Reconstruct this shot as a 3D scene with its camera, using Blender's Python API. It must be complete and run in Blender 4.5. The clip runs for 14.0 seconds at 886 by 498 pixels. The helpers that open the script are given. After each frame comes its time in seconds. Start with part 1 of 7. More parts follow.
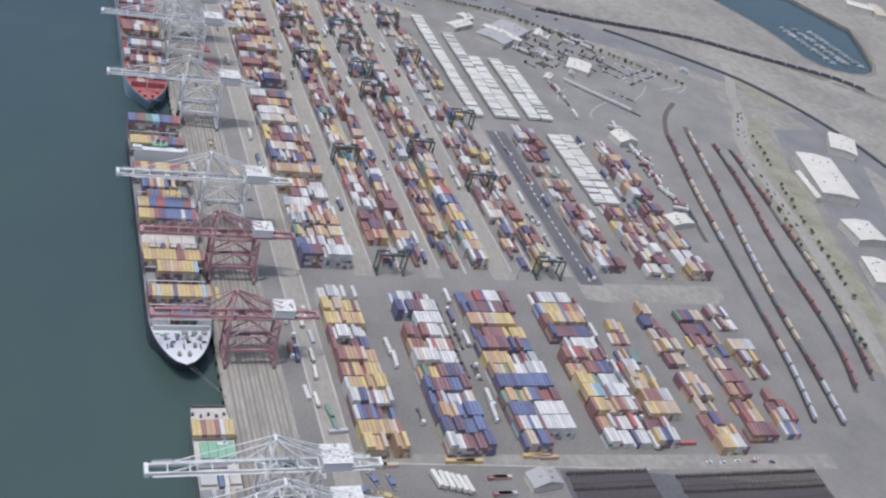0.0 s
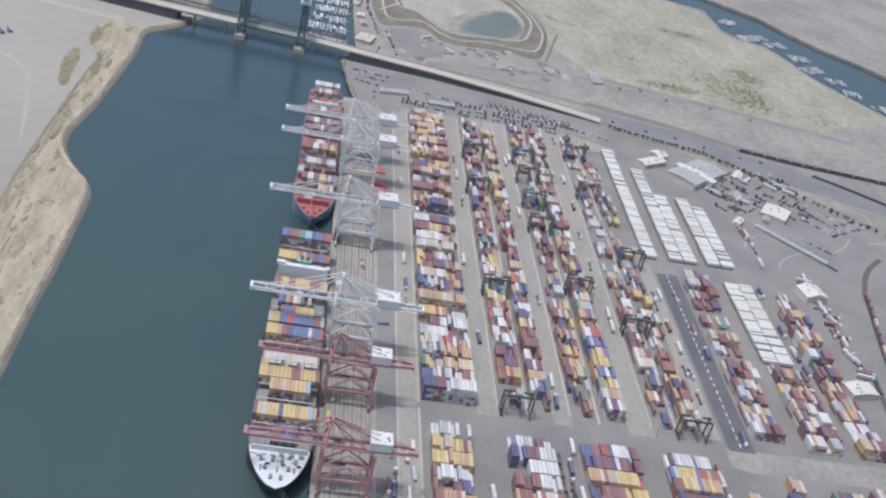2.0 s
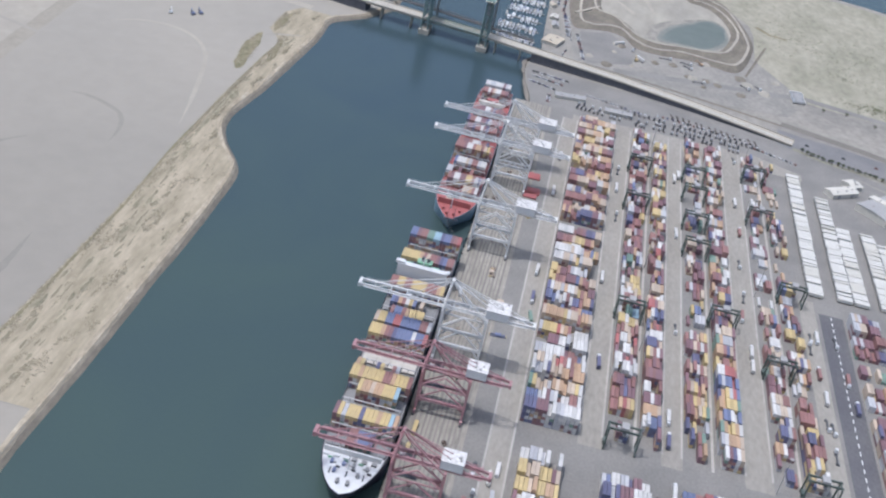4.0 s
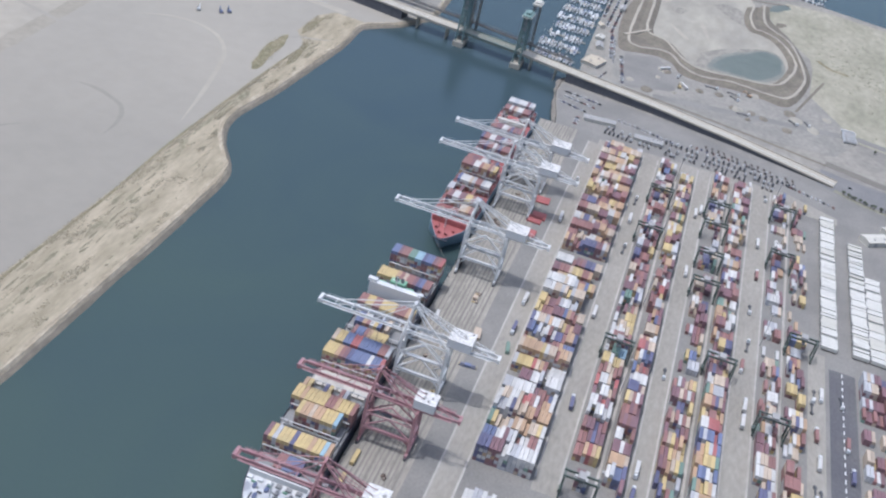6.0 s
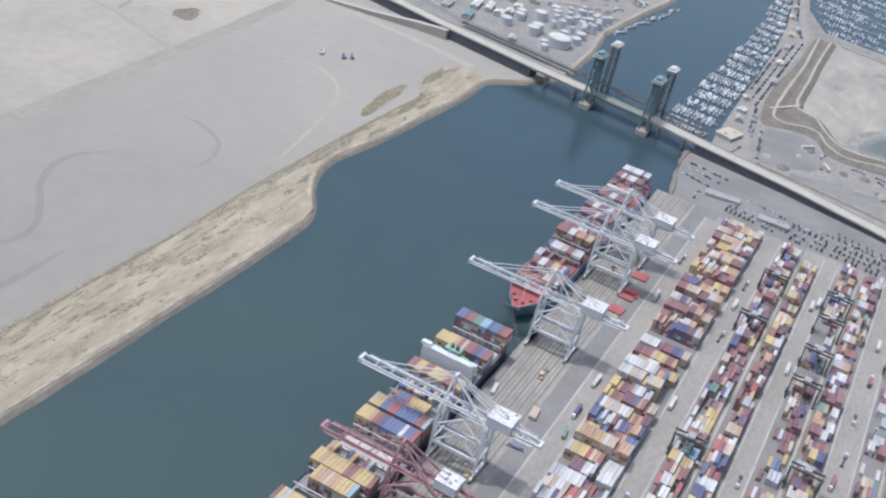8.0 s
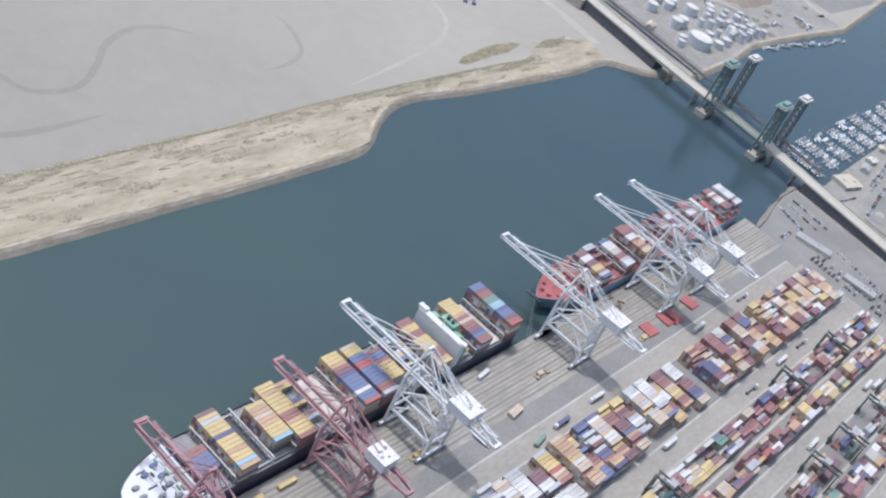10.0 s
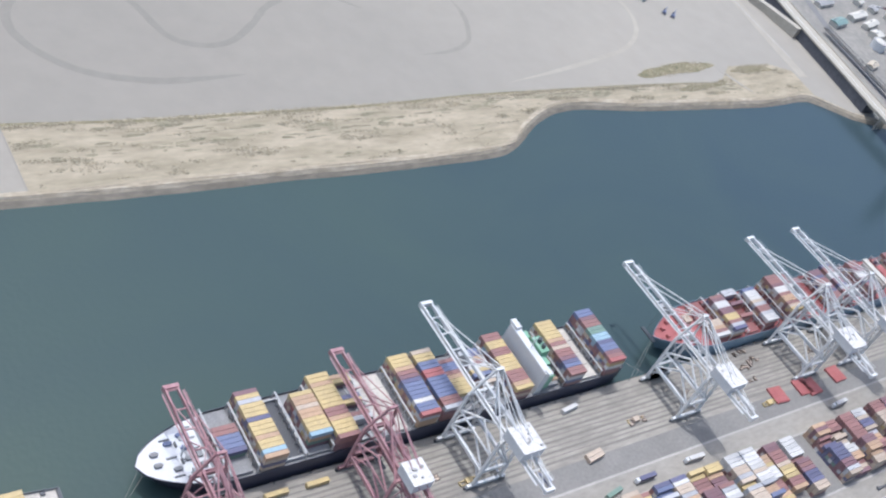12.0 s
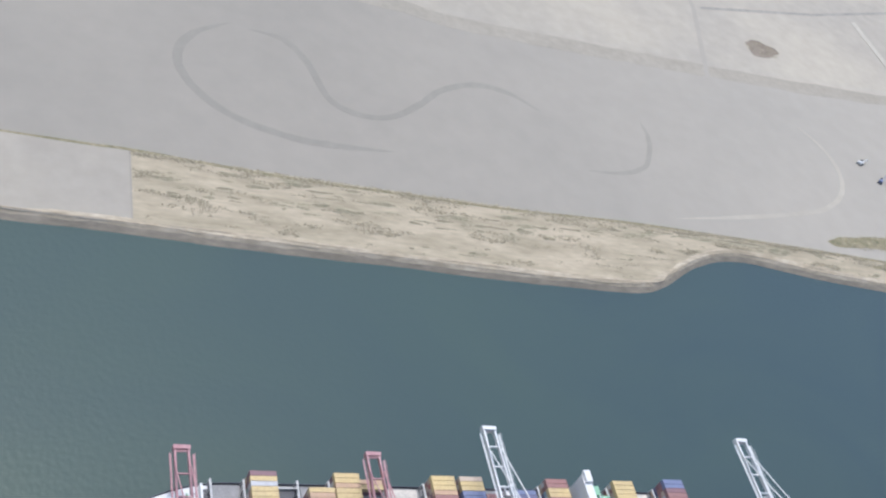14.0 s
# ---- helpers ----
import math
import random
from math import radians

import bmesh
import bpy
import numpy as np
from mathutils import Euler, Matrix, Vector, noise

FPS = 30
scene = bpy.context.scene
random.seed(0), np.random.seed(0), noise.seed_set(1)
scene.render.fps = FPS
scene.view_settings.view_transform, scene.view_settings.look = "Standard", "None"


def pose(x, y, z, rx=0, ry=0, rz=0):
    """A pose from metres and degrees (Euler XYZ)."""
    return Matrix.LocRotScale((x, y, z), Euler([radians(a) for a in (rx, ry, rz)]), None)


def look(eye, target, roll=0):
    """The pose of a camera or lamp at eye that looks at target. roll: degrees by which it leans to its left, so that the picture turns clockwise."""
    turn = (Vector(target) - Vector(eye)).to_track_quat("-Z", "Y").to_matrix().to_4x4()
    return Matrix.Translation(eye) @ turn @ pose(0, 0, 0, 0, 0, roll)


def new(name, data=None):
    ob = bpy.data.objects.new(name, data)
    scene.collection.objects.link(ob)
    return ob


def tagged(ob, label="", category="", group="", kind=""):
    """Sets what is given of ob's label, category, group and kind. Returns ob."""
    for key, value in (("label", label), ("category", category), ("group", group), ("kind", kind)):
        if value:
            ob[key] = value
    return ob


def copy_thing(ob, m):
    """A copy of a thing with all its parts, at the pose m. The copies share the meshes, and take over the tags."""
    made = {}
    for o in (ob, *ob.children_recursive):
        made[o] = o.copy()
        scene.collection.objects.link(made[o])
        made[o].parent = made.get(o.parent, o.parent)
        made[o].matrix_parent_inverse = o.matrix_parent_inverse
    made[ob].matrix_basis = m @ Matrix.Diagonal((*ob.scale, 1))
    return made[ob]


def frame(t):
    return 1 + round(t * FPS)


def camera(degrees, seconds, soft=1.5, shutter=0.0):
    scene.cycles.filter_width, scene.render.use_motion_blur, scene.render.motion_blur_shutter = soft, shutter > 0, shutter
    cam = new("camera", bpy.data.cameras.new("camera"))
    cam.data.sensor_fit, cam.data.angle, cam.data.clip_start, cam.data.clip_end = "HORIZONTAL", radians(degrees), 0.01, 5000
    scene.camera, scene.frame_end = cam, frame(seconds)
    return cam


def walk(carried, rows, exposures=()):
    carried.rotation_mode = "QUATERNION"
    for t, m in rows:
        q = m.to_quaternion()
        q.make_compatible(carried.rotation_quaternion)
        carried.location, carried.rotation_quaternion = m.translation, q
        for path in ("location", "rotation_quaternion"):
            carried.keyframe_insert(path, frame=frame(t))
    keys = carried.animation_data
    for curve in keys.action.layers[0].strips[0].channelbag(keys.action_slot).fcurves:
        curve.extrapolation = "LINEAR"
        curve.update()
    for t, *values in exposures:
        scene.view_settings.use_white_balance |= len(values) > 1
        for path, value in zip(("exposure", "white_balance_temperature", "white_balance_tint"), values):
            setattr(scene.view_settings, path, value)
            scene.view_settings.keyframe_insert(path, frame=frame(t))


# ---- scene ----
# ---- camera ----
cam = camera(43.67, 14.0, soft=2.3)
PATH = [
    (0, (-737.033, 109.489, 396.636), (-735.491, 108.765, 395.588), 16.2),
    (0.5, (-734.498, 90.612, 398.277), (-732.933, 90.07, 397.156), 13.8),
    (1, (-730.707, 71.917, 399.54), (-729.114, 71.42, 398.438), 13.8),
    (1.5, (-725.711, 53.453, 400.451), (-724.063, 53.049, 399.392), 13.8),
    (2, (-719.562, 35.268, 401.034), (-717.826, 34.989, 400.081), 13.3),
    (2.5, (-712.311, 17.409, 401.316), (-710.561, 17.182, 400.375), 14.4),
    (3, (-704.009, -0.077, 401.321), (-702.264, -0.188, 400.349), 12.1),
    (3.5, (-694.706, -17.141, 401.076), (-693.016, -17.052, 400.01), 11.3),
    (4, (-684.455, -33.736, 400.604), (-682.744, -33.606, 399.577), 12.2),
    (4.2, (-680.1, -40.232, 400.358), (-678.408, -40.04, 399.31), 10.7),
    (6.3, (-626.527, -102.683, 396.248), (-624.837, -102.348, 395.231), 15.2),
    (6.5, (-620.756, -108.009, 395.75), (-619.047, -107.633, 394.781), 16.8),
    (7, (-605.885, -120.789, 394.457), (-604.169, -120.398, 393.508), 16.3),
    (7.5, (-590.424, -132.768, 393.116), (-588.769, -132.284, 392.103), 15.0),
    (8, (-574.424, -143.896, 391.752), (-572.807, -143.286, 390.744), 13.4),
    (8.5, (-557.935, -154.126, 390.39), (-556.315, -153.428, 389.447), 14.5),
    (9, (-541.008, -163.411, 389.057), (-539.453, -162.745, 387.99), 15.6),
    (9.2, (-534.127, -166.849, 388.537), (-532.578, -166.184, 387.46), 18.5),
    (11.3, (-458.964, -192.594, 384.0), (-457.623, -191.72, 382.802), 27.6),
    (11.5, (-451.608, -193.986, 383.695), (-450.294, -193.08, 382.489), 27.8),
    (12, (-433.132, -196.598, 383.061), (-431.952, -195.586, 381.803), 26.8),
    (12.5, (-414.577, -197.931, 382.633), (-413.478, -196.866, 381.346), 26.2),
    (13, (-395.994, -197.937, 382.436), (-394.939, -196.81, 381.164), 29.4),
    (13.5, (-377.434, -196.569, 382.494), (-376.454, -195.385, 381.215), 30.9),
    (14, (-358.948, -193.779, 382.835), (-358.118, -192.485, 381.556), 29.3),
]
EXPOSURES = [(0.0, 0.0, 5800, 12), (3.0, 0.14, 5740, 12), (6.5, 0.2, 5640, 11.5), (9.0, 0.27, 5680, 11.5), (11.5, 0.4, 5680, 11), (12.5, 0.41, 5700, 11), (14.0, 0.31, 5720, 10.5)]
walk(cam, [(t, look(eye, target, roll)) for t, eye, target, roll in PATH], exposures=EXPOSURES)

# ---- light ----
SUN_FROM = Vector((-4.0, 13.0, 42.0)).normalized()
world = bpy.data.worlds.new("world")
scene.world = world
world.use_nodes = True
wn = world.node_tree.nodes
sky = wn.new("ShaderNodeTexSky")
sky.sky_type = "NISHITA"
sky.sun_disc = False
sky.sun_elevation = math.asin(SUN_FROM.z)
sky.sun_rotation = math.atan2(SUN_FROM.x, SUN_FROM.y)
sky.air_density, sky.dust_density = 1.4, 5.0
wn["Background"].inputs["Strength"].default_value = 0.15
world.node_tree.links.new(sky.outputs[0], wn["Background"].inputs["Color"])
sun = new("sun", bpy.data.lights.new("sun", "SUN"))
sun.data.energy, sun.data.angle, sun.data.color = 2.0, radians(0.53), (1.0, 0.96, 0.9)
sun.matrix_world = look(SUN_FROM * 900, (0, 0, 0))


# ---- materials ----
def material(name, color, rough=0.8, metal=0.0, vary=0.25, patch=0.06, grain=1.5, tint=None, bump=0.0, bump_scale=3.0, island=0.0, wave=0.0, spec=0.4, stretch=1.0, drift=None):
    """A surface with patches (patch: per metre), grain and, where asked, relief, ribs, a tint in the patches and a drift from one tone to another along x."""
    m = bpy.data.materials.new(name)
    m.use_nodes = True
    t, n, l = m.node_tree, m.node_tree.nodes, m.node_tree.links
    b = n["Principled BSDF"]
    b.inputs["Roughness"].default_value, b.inputs["Metallic"].default_value = rough, metal
    b.inputs["Specular IOR Level"].default_value = spec
    pos = n.new("ShaderNodeNewGeometry")

    def field(scale, detail, rough_=0.6):
        f = n.new("ShaderNodeTexNoise")
        f.inputs["Scale"].default_value, f.inputs["Detail"].default_value, f.inputs["Roughness"].default_value = scale, detail, rough_
        if stretch != 1.0:
            mp = n.new("ShaderNodeMapping")
            mp.inputs["Scale"].default_value = (1.0 / stretch, 1.0, 1.0)
            l.new(pos.outputs["Position"], mp.inputs["Vector"])
            l.new(mp.outputs["Vector"], f.inputs["Vector"])
        else:
            l.new(pos.outputs["Position"], f.inputs["Vector"])
        return f.outputs["Fac"]

    def mix(kind, fac, a, c):
        x = n.new("ShaderNodeMix")
        x.data_type, x.blend_type = "RGBA", kind
        for sock, v in ((x.inputs["Factor"], fac), (x.inputs[6], a), (x.inputs[7], c)):
            if isinstance(v, bpy.types.NodeSocket):
                l.new(v, sock)
            else:
                sock.default_value = v
        return x.outputs[2]

    def span(v, lo, hi, a, c):
        r = n.new("ShaderNodeMapRange")
        for i, k in enumerate((lo, hi, a, c)):
            r.inputs[i + 1].default_value = k
        l.new(v, r.inputs[0])
        return r.outputs[0]

    big = field(patch, 4.0)
    col = mix("MIX", span(big, 0.38, 0.64, 0.0, 1.0), (*color, 1), (*(tint or [c * (1 - 0.5 * vary) for c in color]), 1))
    fine = span(field(grain, 3.0), 0.3, 0.7, 1.0 - vary, 1.0 + vary)
    gray = n.new("ShaderNodeCombineColor")
    for i in range(3):
        l.new(fine, gray.inputs[i])
    col = mix("MULTIPLY", 1.0, col, gray.outputs[0])
    if island:
        k = span(pos.outputs["Random Per Island"], 0.0, 1.0, 1.0 - island, 1.0 + island)
        g2 = n.new("ShaderNodeCombineColor")
        for i in range(3):
            l.new(k, g2.inputs[i])
        col = mix("MULTIPLY", 1.0, col, g2.outputs[0])
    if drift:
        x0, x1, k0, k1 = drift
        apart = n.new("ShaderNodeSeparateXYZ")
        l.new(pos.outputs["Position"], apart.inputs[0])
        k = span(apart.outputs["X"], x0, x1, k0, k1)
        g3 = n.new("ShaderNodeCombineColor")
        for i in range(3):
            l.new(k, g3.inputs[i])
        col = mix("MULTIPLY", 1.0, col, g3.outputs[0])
    l.new(col, b.inputs["Base Color"])
    if bump or wave:
        bp = n.new("ShaderNodeBump")
        bp.inputs["Strength"].default_value, bp.inputs["Distance"].default_value = 0.6, bump or wave
        l.new(field(bump_scale, 4.0) if bump else field(4.0, 1.0), bp.inputs["Height"])
        l.new(bp.outputs["Normal"], b.inputs["Normal"])
    return m


M = {}
M["yard"] = material("yard_asphalt", (0.213, 0.203, 0.185), 0.9, vary=0.12, patch=0.025, grain=0.6, tint=(0.172, 0.165, 0.152), drift=(-320.0, -110.0, 0.87, 1.0))
M["road"] = material("worn_concrete", (0.275, 0.257, 0.222), 0.9, vary=0.12, patch=0.03, grain=0.4, tint=(0.24, 0.224, 0.194), stretch=2.5)
M["wharf"] = material("wharf_concrete", (0.295, 0.273, 0.232), 0.9, vary=0.16, patch=0.09, grain=0.6, tint=(0.215, 0.198, 0.17), stretch=5.0)
M["wharf_dark"] = material("wharf_track_strip", (0.185, 0.172, 0.15), 0.9, vary=0.15, patch=0.06, grain=0.6)
M["dark_asphalt"] = material("dark_asphalt", (0.092, 0.09, 0.097), 0.85, vary=0.15, patch=0.03, grain=0.5, tint=(0.115, 0.112, 0.115))
M["highway"] = material("highway_asphalt", (0.15, 0.148, 0.147), 0.9, vary=0.1, patch=0.03, grain=0.5, tint=(0.185, 0.18, 0.175))
M["dirt"] = material("dry_dirt", (0.255, 0.238, 0.205), 0.95, vary=0.16, patch=0.012, grain=0.12, tint=(0.195, 0.183, 0.162))
M["sand"] = material("beach_sand", (0.345, 0.297, 0.215), 0.95, vary=0.12, patch=0.09, grain=0.45, tint=(0.255, 0.222, 0.155), stretch=4.0)
M["beach"] = material("pale_beach_ridge", (0.38, 0.33, 0.25), 0.95, vary=0.2, patch=0.12, grain=0.6, tint=(0.28, 0.238, 0.17), stretch=3.0)
M["wet_sand"] = material("wet_brown_sand", (0.2, 0.172, 0.13), 0.7, vary=0.2, patch=0.08, grain=0.4, tint=(0.245, 0.21, 0.16), stretch=3.0)
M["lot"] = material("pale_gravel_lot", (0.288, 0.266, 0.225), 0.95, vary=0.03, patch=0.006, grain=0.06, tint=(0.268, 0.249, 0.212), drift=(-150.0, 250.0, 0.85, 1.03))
M["scrub"] = material("dry_scrub", (0.15, 0.138, 0.08), 0.95, vary=0.3, patch=0.12, grain=0.5, tint=(0.235, 0.205, 0.13))
M["ballast"] = material("rail_ballast", (0.165, 0.151, 0.13), 0.95, vary=0.2, patch=0.05, grain=0.8)
M["rock"] = material("shore_rock", (0.20, 0.18, 0.15), 0.95, vary=0.3, patch=0.1, grain=0.5, bump=0.5, bump_scale=0.6)
M["mud"] = material("pond_bank", (0.18, 0.16, 0.128), 0.95, vary=0.2, patch=0.04, grain=0.3)
M["pond"] = material("murky_pond_water", (0.108, 0.129, 0.112), 0.5, vary=0.06, patch=0.02, grain=0.15, tint=(0.135, 0.152, 0.135), spec=0.25)
M["pond_edge"] = material("shallow_pond_margin", (0.165, 0.172, 0.15), 0.6, vary=0.1, patch=0.05, grain=0.15, tint=(0.2, 0.198, 0.17), spec=0.3)
M["bank"] = material("brown_bank_earth", (0.135, 0.118, 0.095), 0.95, vary=0.2, patch=0.04, grain=0.3, tint=(0.17, 0.152, 0.118))
M["old_ballast"] = material("oily_old_ballast", (0.105, 0.09, 0.078), 0.95, vary=0.2, patch=0.08, grain=0.6)
M["works"] = material("grey_works_ground", (0.21, 0.2, 0.178), 0.95, vary=0.12, patch=0.025, grain=0.2, tint=(0.255, 0.24, 0.21))
M["field"] = material("dry_grass_field", (0.3, 0.279, 0.215), 0.95, vary=0.16, patch=0.02, grain=0.12, tint=(0.232, 0.222, 0.165), stretch=1.7)
M["verge"] = material("dry_verge", (0.245, 0.235, 0.178), 0.95, vary=0.18, patch=0.05, grain=0.4, tint=(0.185, 0.178, 0.128))
M["edge_strip"] = material("pale_runway_strip", (0.37, 0.35, 0.315), 0.9, vary=0.14, patch=0.05, grain=0.6, tint=(0.31, 0.295, 0.265), stretch=3.0)
M["paint"] = material("white_line_paint", (0.7, 0.7, 0.67), 0.7, vary=0.15, grain=0.8)
M["crane_white"] = material("crane_white_paint", (0.56, 0.565, 0.555), 0.5, vary=0.1, patch=0.15, grain=1.0, tint=(0.58, 0.575, 0.55))
M["crane_red"] = material("crane_red_paint", (0.31, 0.16, 0.17), 0.55, vary=0.18, patch=0.15, grain=1.0, tint=(0.35, 0.215, 0.22))
M["crane_roof"] = material("machinery_roof_white", (0.62, 0.61, 0.59), 0.6, vary=0.1, patch=0.5, grain=1.6, tint=(0.43, 0.41, 0.385))
M["steel_dark"] = material("dark_steel", (0.075, 0.078, 0.085), 0.6, vary=0.2)
M["rust_steel"] = material("rusty_chassis_steel", (0.10, 0.075, 0.07), 0.7, vary=0.25)
M["green_steel"] = material("green_gantry_paint", (0.085, 0.108, 0.095), 0.6, vary=0.2)
M["bridge_green"] = material("bridge_green_paint", (0.17, 0.25, 0.232), 0.6, vary=0.15, patch=0.2)
M["tower_green"] = material("tower_green_paint", (0.13, 0.188, 0.183), 0.6, vary=0.15, patch=0.2)
M["rail_steel"] = material("weathered_rail_steel", (0.125, 0.135, 0.135), 0.75, vary=0.2, patch=0.2, tint=(0.15, 0.135, 0.115))
M["grating"] = material("worn_green_grating", (0.13, 0.16, 0.135), 0.8, vary=0.35, patch=0.3, grain=1.0, tint=(0.2, 0.18, 0.14))
M["bridge_deck"] = material("bridge_concrete", (0.37, 0.342, 0.285), 0.9, vary=0.12, patch=0.05, grain=0.5)
M["white_roof"] = material("white_roof", (0.52, 0.495, 0.435), 0.7, vary=0.08, patch=0.08, grain=0.6, tint=(0.46, 0.44, 0.385))
M["tan_roof"] = material("tan_roof", (0.43, 0.375, 0.29), 0.8, vary=0.12, patch=0.08)
M["grey_roof"] = material("grey_metal_roof", (0.31, 0.305, 0.295), 0.85, vary=0.1, patch=0.08)
M["hull_navy"] = material("navy_hull_paint", (0.045, 0.048, 0.072), 0.45, vary=0.2, patch=0.1)
M["hull_blue"] = material("pale_blue_hull_paint", (0.19, 0.27, 0.33), 0.45, vary=0.15, patch=0.1)
M["hull_grey"] = material("grey_hull_paint", (0.12, 0.13, 0.14), 0.45, vary=0.2, patch=0.1)
M["deck_grey"] = material("ship_deck_grey", (0.22, 0.22, 0.22), 0.7, vary=0.2, patch=0.15)
M["lashing_grey"] = material("pale_lashing_bridge_paint", (0.4, 0.4, 0.39), 0.6, vary=0.15, patch=0.3)
M["deck_red"] = material("ship_deck_red", (0.34, 0.115, 0.11), 0.6, vary=0.18, patch=0.12, tint=(0.29, 0.09, 0.085))
# Deck red darkened, so the shade between stacks sits in the colour.
M["hatch_red"] = material("shaded_hatch_cover_red", (0.25, 0.105, 0.1), 0.65, vary=0.2, patch=0.2, tint=(0.19, 0.085, 0.08))
M["ship_white"] = material("ship_white_paint", (0.56, 0.565, 0.56), 0.5, vary=0.08, patch=0.2)
M["hatch_buff"] = material("buff_hatch_paint", (0.47, 0.44, 0.385), 0.7, vary=0.14, patch=0.15, grain=0.9, tint=(0.39, 0.36, 0.32))
M["ship_green"] = material("ship_green_deck", (0.2, 0.37, 0.25), 0.6, vary=0.15, patch=0.2)
# The bridge approach's shaded side is put into this dark wall colour.
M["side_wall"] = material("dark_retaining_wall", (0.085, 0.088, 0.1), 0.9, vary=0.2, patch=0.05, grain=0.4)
M["silt"] = material("dried_silt", (0.325, 0.302, 0.248), 0.95, vary=0.1, patch=0.016, grain=0.08, tint=(0.252, 0.236, 0.2), stretch=2.2)
M["wet_silt"] = material("damp_silt", (0.2, 0.187, 0.16), 0.9, vary=0.14, patch=0.05, grain=0.2, tint=(0.258, 0.24, 0.204), stretch=1.6)
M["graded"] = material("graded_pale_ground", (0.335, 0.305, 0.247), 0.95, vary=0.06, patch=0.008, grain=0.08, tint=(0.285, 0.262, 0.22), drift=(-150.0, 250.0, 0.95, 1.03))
M["brown_earth"] = material("bare_brown_earth", (0.165, 0.135, 0.105), 0.95, vary=0.2, patch=0.03, grain=0.2, tint=(0.21, 0.178, 0.14))
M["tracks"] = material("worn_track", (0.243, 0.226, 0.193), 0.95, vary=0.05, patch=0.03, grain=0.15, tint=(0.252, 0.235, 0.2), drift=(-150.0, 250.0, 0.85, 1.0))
M["faint_track"] = material("faint_track", (0.25, 0.229, 0.187), 0.95, vary=0.08, patch=0.03, grain=0.2, tint=(0.275, 0.251, 0.206))
M["bush"] = material("dry_bush", (0.245, 0.215, 0.148), 0.9, vary=0.25, patch=0.2, grain=1.0, island=0.3)
M["leaf"] = material("tree_leaves", (0.085, 0.097, 0.056), 0.8, vary=0.4, patch=0.3, grain=1.0, island=0.35)
M["weed"] = material("grey_green_weed", (0.16, 0.17, 0.10), 0.9, vary=0.3, patch=0.2, grain=1.0, island=0.3)
M["weed_mat"] = material("dry_weed_mat", (0.175, 0.162, 0.108), 0.95, vary=0.3, patch=0.25, grain=0.9, tint=(0.25, 0.22, 0.155), island=0.2)
M["bark"] = material("bark", (0.12, 0.09, 0.065), 0.9)
M["glass"] = material("dark_glass", (0.03, 0.035, 0.04), 0.15, vary=0.1)
M["hopper"] = material("hopper_wagon_paint", (0.085, 0.09, 0.11), 0.6, vary=0.2)
M["trailer_white"] = material("trailer_white_paint", (0.55, 0.532, 0.48), 0.5, vary=0.05, patch=0.3, grain=1.0)
M["trailer_cream"] = material("trailer_cream_paint", (0.5, 0.478, 0.415), 0.5, vary=0.05, patch=0.3, grain=1.0)
M["tyre"] = material("rubber", (0.03, 0.03, 0.03), 0.9)
BOX_COLORS = {
    "oxide": (0.245, 0.122, 0.11), "maroon": (0.185, 0.1, 0.112), "red": (0.34, 0.11, 0.105), "orange": (0.40, 0.265, 0.16),
    "yellow": (0.46, 0.35, 0.155), "navy": (0.105, 0.105, 0.18), "blue": (0.13, 0.155, 0.258), "sky": (0.25, 0.365, 0.43),
    "white": (0.5, 0.487, 0.462), "grey": (0.38, 0.38, 0.39), "green": (0.15, 0.23, 0.185), "tan": (0.43, 0.345, 0.26)}
for key, c in BOX_COLORS.items():
    grey = 0.3 * c[0] + 0.6 * c[1] + 0.1 * c[2]
    c = [0.93 * v + 0.07 * grey for v in c]  # pulled towards grey, haze put into the paint colour
    M[key] = material("container_" + key, c, 0.6, vary=0.1, patch=0.12, grain=0.8, island=0.16, tint=[0.85 * v + 0.02 for v in c])


